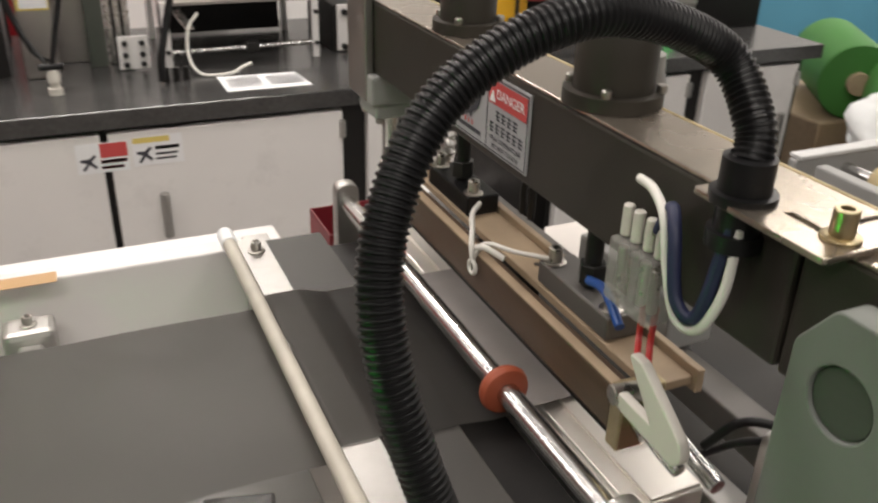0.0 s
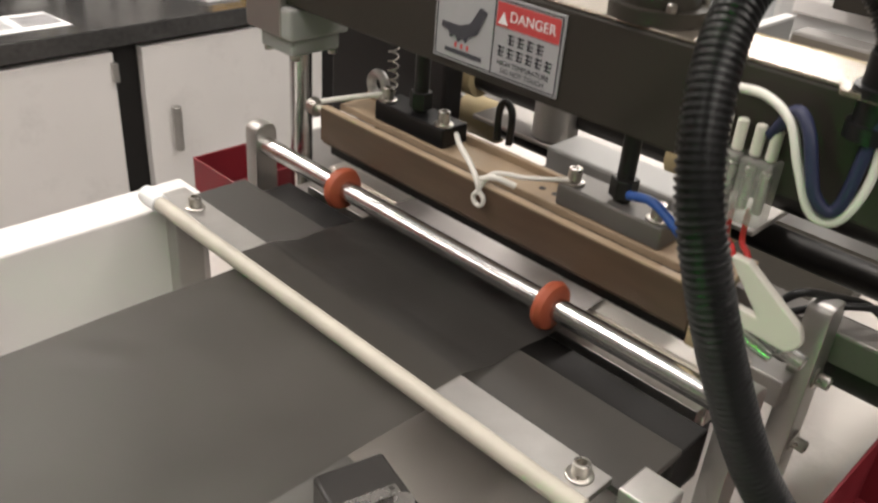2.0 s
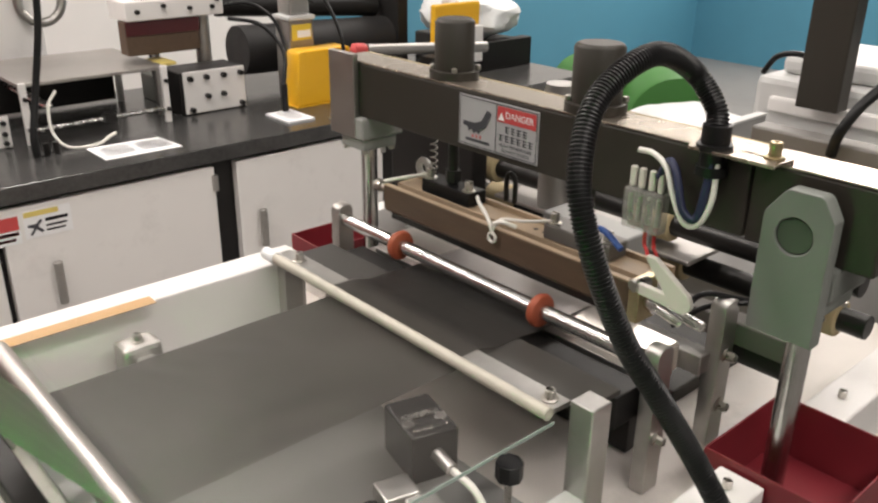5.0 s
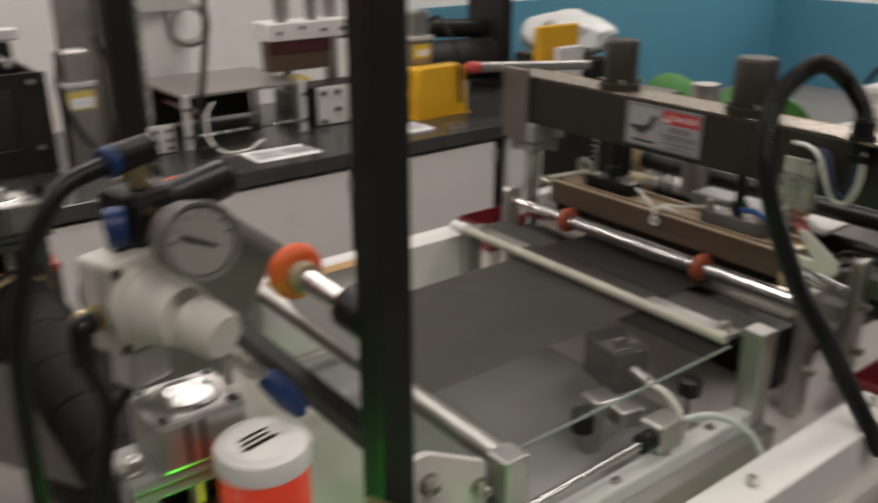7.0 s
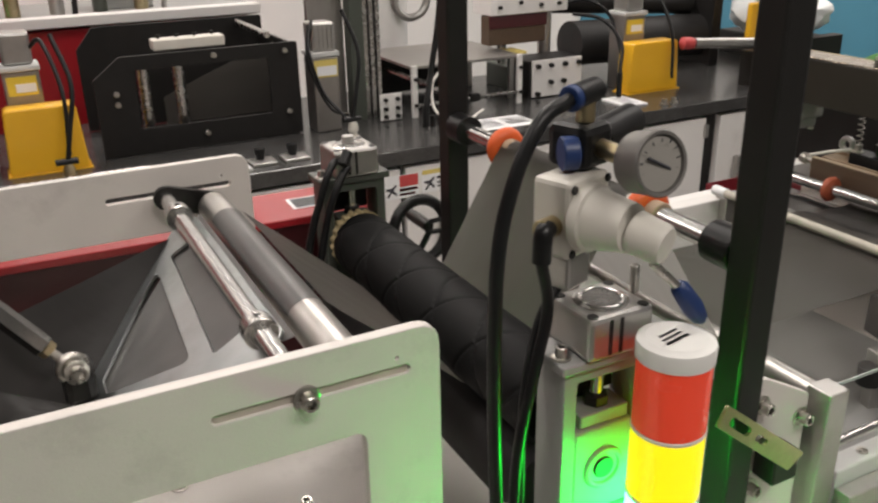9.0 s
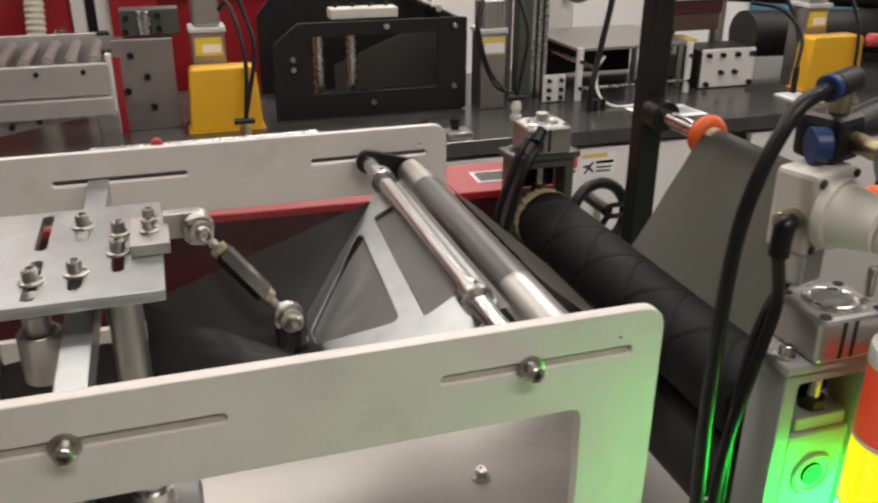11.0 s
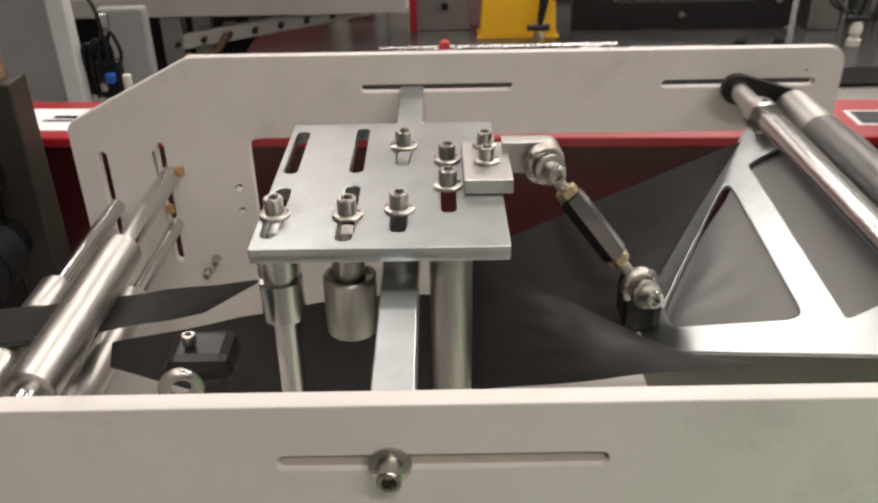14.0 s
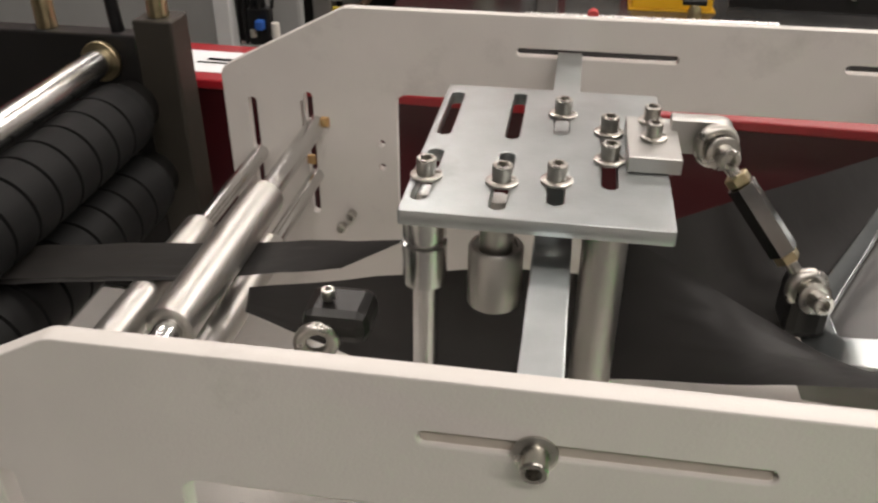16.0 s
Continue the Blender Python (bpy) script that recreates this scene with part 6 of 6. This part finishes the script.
part("gearbox", box(1.192, 1.288, 2.33, 2.43, ZC, ZC + 0.272, 0.005), STAIN, gm)
lab = part("rating_label", box(1.196, 1.284, 2.3278, 2.3296, ZC + 0.200, ZC + 0.262, 0), PALEY, gm, "yellow and white rating label")
part("label_text", box(1.205, 1.280, 2.3270, 2.3276, ZC + 0.206, ZC + 0.240, 0), PAPER, lab)
part("flange", box(1.186, 1.294, 2.324, 2.436, ZC + 0.2725, ZC + 0.290, 0.004), LIGHTG, gm)
fin = part("motor", box(1.196, 1.284, 2.332, 2.424, ZC + 0.2905, ZC + 0.392, 0.008), ALU, gm)
for k in range(5):
    part("fin", box(1.204 + 0.016 * k, 1.210 + 0.016 * k, 2.3285, 2.3325, ZC + 0.298, ZC + 0.385, 0.001), ALU, fin)
part("cable", sweep([(1.20, 2.34, ZC + 0.40), (1.17, 2.30, ZC + 0.30), (1.20, 2.26, ZC + 0.16), (1.25, 2.19, ZC + 0.08)], 0.006), PVC, gm)
part("cable", sweep([(1.19, 2.35, ZC + 0.385), (1.165, 2.30, ZC + 0.26), (1.215, 2.25, ZC + 0.11), (1.262, 2.18, ZC + 0.09)], 0.005), PVC, gm)

# open steel stand
st = thing("open_stand", (1.82, 2.45, ZC), "open white steel stand with a stainless tray top", "stand")
part("tray_top", box(1.590, 2.090, 2.36, 2.82, ZC + 0.185, ZC + 0.197, 0.002), STAIN, st, "stainless sheet top")
for x0 in (1.590, 2.065):
    lg = part("side_plate", box(x0, x0 + 0.022, 2.345, 2.362, ZC, ZC + 0.20, 0.002), DOORW, st)
    part("rear_plate", box(x0, x0 + 0.022, 2.76, 2.78, ZC, ZC + 0.18, 0.002), DOORW, st)
    for bz in (0.05, 0.15):
        bolt(st, (x0 + 0.011, 2.345, ZC + bz), (0, -1, 0), 0.007, False, OXIDE)
part("rod", rod((1.612, 2.352, ZC + 0.045), (2.065, 2.352, ZC + 0.050), 0.008), STEEL, st)
part("brace", box(1.66, 1.69, 2.36, 2.78, ZC + 0.11, ZC + 0.12, 0.002), STEEL, st)
part("slide_block", box(1.845, 1.885, 2.335, 2.37, ZC + 0.035, ZC + 0.065, 0.003), OXIDE, st)
# Black sheet added for the shade under the tray top
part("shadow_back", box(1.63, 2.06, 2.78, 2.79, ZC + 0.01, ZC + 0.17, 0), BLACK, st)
part("white_cable", sweep([(1.70, 2.345, ZC + 0.165), (1.665, 2.33, ZC + 0.12), (1.655, 2.29, ZC + 0.04), (1.68, 2.22, ZC + 0.006), (1.76, 2.20, ZC + 0.008), (1.80, 2.21, ZC + 0.022), (1.83, 2.22, ZC + 0.030)], 0.005), WIREW, st, "loose white cable")

wb = thing("bolted_white_box", (2.29, 2.40, ZC), "white bolted plate box on the worktop", "machine block")
part("body", box(2.150, 2.42, 2.395, 2.56, ZC, ZC + 0.155, 0.004), BLACK, wb)
part("face", box(2.163, 2.412, 2.385, 2.3948, ZC - 0.0 + 0.004, ZC + 0.158, 0.003), DOORW, wb)
for bx, bz in ((2.185, 0.135), (2.25, 0.135), (2.32, 0.135), (2.39, 0.135), (2.25, 0.065), (2.315, 0.065), (2.185, 0.02), (2.39, 0.02)):
    bolt(wb, (bx, 2.385, ZC + bz), (0, -1, 0), 0.010, False, OXIDE)
part("cable_post", rod((2.47, 2.20, ZC), (2.47, 2.20, ZC + 0.11), 0.012), PVC, wb)
part("cable", sweep([(2.47, 2.20, ZC + 0.11), (2.50, 2.24, ZC + 0.22), (2.46, 2.32, ZC + 0.31), (2.38, 2.42, ZC + 0.33)], 0.008), PVC, wb)
hp = thing("heat_press", (2.20, 2.65, ZC), "brown and steel heat press on the rear machine", "press")
part("base", box(2.17, 2.42, 2.57, 2.78, ZC, ZC + 0.10, 0.004), DARKG, hp)
part("column", rod((2.36, 2.60, ZC + 0.10), (2.36, 2.60, ZC + 0.66), 0.030), ALU, hp, "dull guide column")
part("column", rod((2.20, 2.70, ZC + 0.10), (2.20, 2.70, ZC + 0.66), 0.022), CHROME, hp)
part("yellow_strip", box(2.05, 2.17, 2.44, 2.56, ZC + 0.180, ZC + 0.192, 0.004), PALEY, hp, "yellow-green strip")
part("strip_post", box(2.09, 2.115, 2.45, 2.47, ZC, ZC + 0.179, 0.003), ALU, hp)
part("brown_bar", box(2.02, 2.300, 2.50, 2.57, ZC + 0.215, ZC + 0.335, 0.005), BROWN, hp)
part("bar_cover", box(2.018, 2.302, 2.496, 2.499, ZC + 0.285, ZC + 0.337, 0.001), MAROON, hp, "dark red cover strip")
part("head_plate", box(2.02, 2.40, 2.485, 2.64, ZC + 0.3375, ZC + 0.405, 0.005), DOORW, hp, "white press head plate")
for cx in (2.10, 2.24):
    part("air_cylinder", rod((cx, 2.54, ZC + 0.405), (cx, 2.54, ZC + 0.70), 0.026), ALU, hp)
for bx, bz in ((2.06, 0.37), (2.16, 0.385), (2.26, 0.37), (2.35, 0.37), (2.37, 0.395)):
    bolt(hp, (bx, 2.485, ZC + bz), (0, -1, 0), 0.008, False, OXIDE)
part("cable", sweep([(2.40, 2.53, ZC + 0.36), (2.50, 2.47, ZC + 0.37), (2.58, 2.42, ZC + 0.30), (2.585, 2.34, ZC + 0.15), (2.57, 2.28, ZC + 0.01)], 0.007), PVC, hp)
part("cable", sweep([(2.40, 2.56, ZC + 0.385), (2.55, 2.56, ZC + 0.40), (2.70, 2.50, ZC + 0.37), (2.78, 2.45, ZC + 0.36)], 0.006), PVC, hp)
sr = thing("film_sleeve", (2.62, 2.65, ZC), "black film sleeves on steel shafts", "film roll")
part("roll", rod((2.54, 2.66, ZC + 0.16), (3.30, 2.66, ZC + 0.14), 0.10, 36), RUBBER, sr)
part("roll", rod((2.52, 2.78, ZC + 0.33), (3.28, 2.70, ZC + 0.28), 0.045, 36), BLACK, sr)
part("bracket", box(3.30, 3.36, 2.55, 2.82, ZC, ZC + 0.45, 0.004), BLACK, sr)
part("red_tip_shaft", rod((2.835, 2.17, ZC + 0.200), (3.40, 2.08, ZC + 0.165), 0.022), ALU, sr)
part("red_tip", lathe((2.765, 2.182, ZC + 0.204), (2.83, 2.171, ZC + 0.200), [(0, 0.008), (0.012, 0.026), (0.05, 0.026), (0.065, 0.022)], 20), LRED, sr, "red shaft tip")
part("shaft_stand", box(3.10, 3.16, 2.08, 2.16, ZC, ZC + 0.15, 0.003), BLACK, sr)
rm2 = thing("distant_unit", (3.6, 2.5, ZC), "dark machine unit with white plates", "machine unit")
part("frame", box(3.34, 3.93, 2.30, 2.36, ZC, ZC + 0.13, 0.004), BLACK, rm2)
part("white_plate", box(3.40, 3.56, 2.26, 2.298, ZC + 0.06, ZC + 0.22, 0.004), DOORW, rm2)
part("yellow_plate", box(3.36, 3.64, 2.365, 2.40, ZC + 0.12, ZC + 0.31, 0.01), YELLOW, rm2)
part("led", box(3.47, 3.50, 2.285, 2.2975, ZC + 0.02, ZC + 0.06, 0), LEDG, rm2)
part("black_body", box(3.66, 3.93, 2.40, 2.86, ZC, ZC + 0.115, 0.01), BLACK, rm2)
sack(3.76, 2.56, ZC + 0.225, 0.24, 0.50, BAGW, "plastic_bag", "puffed white plastic bag on the rear machine", "bag", 8)

# pale column and duct in front of the white wall
part_col = thing("white_duct", (1.95, 3.0, 0), "white round duct and control box at the wall", "duct")
part("duct", rod((1.80, 3.15, 0.0), (1.80, 3.15, 2.6), 0.14, 32), DOORW, part_col)
part("box", box(1.62, 1.92, 2.97, 3.02, 1.28, 1.62, 0.006), LIGHTG, part_col)
part("bow", ring((1.90, 2.99, 1.22), (0, 1, 0), 0.08, 0.018, 30, 10), ALU, part_col)

# upper machine line with a white rim, above the housing
um = thing("upper_unit", (0.3, 3.3, 0), "white rimmed red machine body behind the housing", "machine body")
part("body", box(-0.3, 1.22, 3.20, 3.9, 0.0, 1.18, 0.006), RED, um)
part("rim", box(-0.34, 1.26, 3.16, 3.23, 1.192, 1.235, 0.006), DOORW, um, "white rim")
part("deck", box(-0.34, 1.26, 3.231, 3.9, 1.181, 1.220, 0.004), GREYM, um)
for k in range(6):
    part("valve_stub", rod((-0.05 + 0.17 * k, 3.4, 1.2202), (-0.05 + 0.17 * k, 3.4, 1.32 + 0.03 * (k % 3)), 0.03, 16), (ALU, DARKG, BRASS)[k % 3], um)
for k in range(4):
    part("pipe", sweep([(-0.2 + 0.36 * k, 3.32, 1.2202), (-0.18 + 0.36 * k, 3.33, 1.33), (-0.08 + 0.36 * k, 3.36, 1.38), (0.02 + 0.36 * k, 3.38, 1.30)], 0.012), (PVC, ALU)[k % 2], um)
part("control_box", box(0.62, 0.86, 3.45, 3.6, 1.2202, 1.42, 0.006), GREYM, um)
part("led", box(0.02, 0.06, 3.30, 3.34, 1.2203, 1.262, 0), LEDG, um)

# red cabinets at the rear left
rc = thing("red_cabinet", (-1.6, 3.1, 0), "large red machine cabinet with white frame posts", "cabinet")
part("body", box(-3.6, -0.215, 3.05, 3.8, 0.0, 2.2, 0.01), RED, rc)
part("post", box(-0.122, -0.070, 3.00, 3.08, 0.0, 2.2, 0.004), DOORW, rc, "white frame post")
part("post", box(-0.210, -0.162, 3.02, 3.08, 0.0, 2.2, 0.004), DOORW, rc, "white frame post")
part("gap", box(-0.161, -0.123, 3.06, 3.07, 0.0, 2.2, 0), BLACK, rc)
part("side_panel", box(-0.069, 0.10, 2.96, 3.05, 0.0, 2.2, 0.004), RED, rc)
part("bolt_knob", rod((-0.26, 3.05, 1.07), (-0.26, 3.00, 1.07), 0.03), BOLT, rc)
hs2 = thing("vacuum_hose", (-0.75, 2.95, 0), "ribbed cream vacuum hose hanging by the cabinet", "hose")
part("upper", sweep([(-0.30, 2.98, 2.0), (-0.31, 2.97, 1.5), (-0.34, 2.90, 0.95)], 0.032, 16, ribs=0.004, step=0.022), HOSE, hs2)
part("lower", sweep([(-0.34, 2.84, 0.92), (-0.30, 2.75, 0.76), (-0.24, 2.68, 0.62), (-0.20, 2.65, 0.40)], 0.032, 16, ribs=0.004, step=0.022), HOSE, hs2)

# roller bench
rbn = thing("roller_bench", (-1.0, 2.4, 0), "aluminium roller bench with bolted side rail", "conveyor")
part("side_rail", box(-2.15, -0.062, 2.22, 2.245, 1.018, 1.112, 0.003), BENCH, rbn, "aluminium side rail")
part("lower_rail", box(-2.15, -0.062, 2.20, 2.26, 0.955, 1.012, 0.004), BENCH, rbn)
part("far_rail", box(-2.15, -0.062, 2.60, 2.62, 0.985, 1.145, 0.003), BENCH, rbn)
for k in range(30):
    x = -0.105 - 0.066 * k
    part("roller", lathe((x, 2.247, 1.112), (x, 2.598, 1.112), [(0, 0.012), (0.012, 0.012), (0.013, 0.0185), (0.33, 0.0185), (0.331, 0.012), (0.351, 0.012)], 18), ALU, rbn)
    if k % 2 == 0:
        part("rail_bolt", rod((x - 0.03, 2.2195, 1.090), (x - 0.03, 2.214, 1.090), 0.008, 10), OXIDE, rbn)
for lx in (-0.115, -0.800, -1.30, -2.10):
    part("leg", box(lx, lx + 0.06, 2.22, 2.28, 0.0, 0.954, 0.003), ALU, rbn)
    part("leg", box(lx, lx + 0.06, 2.56, 2.598, 0.0, 0.984, 0.003), ALU, rbn)
part("brace", box(-1.55, -0.45, 2.30, 2.33, 0.62, 0.68, 0.003), ALU, rbn)
IA, IB = Vector((-0.80, 2.24, 0.862)), Vector((-0.17, 2.24, 0.968))
along = (IB - IA).normalized()
rail_m = Matrix.Translation((IA + IB) / 2) @ Matrix.Rotation(-math.atan2(along.z, along.x), 4, "Y")
bm = box(-0.32, 0.32, -0.012, 0.012, -0.022, 0.022, 0.003)
bmesh.ops.transform(bm, matrix=rail_m, verts=bm.verts)
part("inclined_rail", bm, BENCH, rbn, "inclined steel rail")
for k in range(8):
    c = IA.lerp(IB, (k + 0.6) / 8)
    part("chain_pin", rod((c.x, 2.228, c.z), (c.x, 2.205, c.z), 0.009, 10), OXIDE, rbn)
    part("chain_link", box(c.x - 0.02, c.x + 0.02, 2.232, 2.248, c.z + 0.0225, c.z + 0.034, 0.004), DULL, rbn)
part("cloth", box(-2.0, -1.62, 2.30, 2.62, 1.15, 1.165, 0.006), LIGHTG, rbn, "grey cloth")
part("yellow_tag", box(-0.735, -0.665, 2.205, 2.215, 0.822, 0.842, 0.004), LYEL, rbn)
part("brown_cable", sweep([(-0.60, 2.21, 0.90), (-0.64, 2.20, 0.85), (-0.70, 2.205, 0.835), (-0.74, 2.20, 0.78), (-0.76, 2.20, 0.60)], 0.012, 10), BROWN, rbn, "brown cable")
part("dark_back", box(-2.1, -0.20, 2.82, 2.84, 0.05, 0.9, 0), BLACK, rbn)
sk = thing("dark_cabinet", (-2.4, 1.6, 0), "dark grey control cabinet with pale frame", "cabinet")
part("body", box(-3.2, -1.32, 2.9, 3.04, 0.0, 0.95, 0.006), GREYM, sk)
part("pale_post", box(-0.905, -0.862, 1.72, 1.77, 0.0, 1.9, 0.004), LIGHTG, sk, "pale frame post")
part("panel", box(-2.8, -0.94, 1.80, 1.84, 0.0, 1.30, 0.004), GREYM, sk)
part("grey_door", box(-0.860, -0.735, 1.90, 1.94, 0.0, 1.055, 0.008), GREYM, sk, "grey cabinet door")
part("door_latch", box(-0.848, -0.826, 1.885, 1.899, 1.005, 1.045, 0.003), CHROME, sk)
part("blue_valve", box(-0.806, -0.784, 1.735, 1.760, 0.905, 0.930, 0.004), BLUEW, sk, "small blue valve")
part("valve_body", box(-0.835, -0.775, 1.761, 1.80, 0.86, 0.955, 0.006), PVC, sk, "black valve body")
part("valve_cap", rod((-0.755, 1.75, 0.885), (-0.755, 1.75, 0.925), 0.011, 16), IVORY, sk)
part("valve_cap", rod((-0.815, 1.748, 0.885), (-0.815, 1.748, 0.905), 0.009, 16), BOLT, sk)
part("bracket", box(-0.862, -0.745, 1.762, 1.778, 0.83, 0.859, 0.003), GREYM, sk)
for k in range(4):
    x = -0.835 + 0.022 * k
    part("black_cable", sweep([(x, 1.775, 0.956), (x + 0.004, 1.765, 0.99), (x - 0.012, 1.76, 1.00 + 0.01 * k), (x - 0.028, 1.765, 0.96), (x - 0.03, 1.77, 0.85)], 0.005, 8), PVC, sk)
part("black_cable", sweep([(-0.885, 1.715, 1.25), (-0.87, 1.70, 1.16), (-0.80, 1.72, 1.12), (-0.79, 1.74, 1.02), (-0.80, 1.76, 0.95)], 0.0045, 8), PVC, sk)


# ---------------------------------------------------------------- what moves
def motions():
    home = Matrix.Translation(BASE[head])
    rows = []
    for k in range(161):
        t = k / 10
        rows.append((t, Matrix.Translation((0, 0, 0.0188 * math.cos(2 * math.pi * (t - 2.505) / 0.618))) @ home))
    walk(head, rows)
    # the nip roller draws the film in steps
    rows = []
    for k in range(161):
        t = k / 10
        c = (t - 12.10) / 0.618
        n = math.floor(c)
        w = min(1.0, (c - n) / 0.62)
        a = -(n + w * w * (3 - 2 * w)) * 170.0
        rows.append((t, Matrix.Translation(NIPC - BASE[nip]) @ Matrix.Rotation(math.radians(a), 4, "Y")))
    walk(nr, rows)


motions()
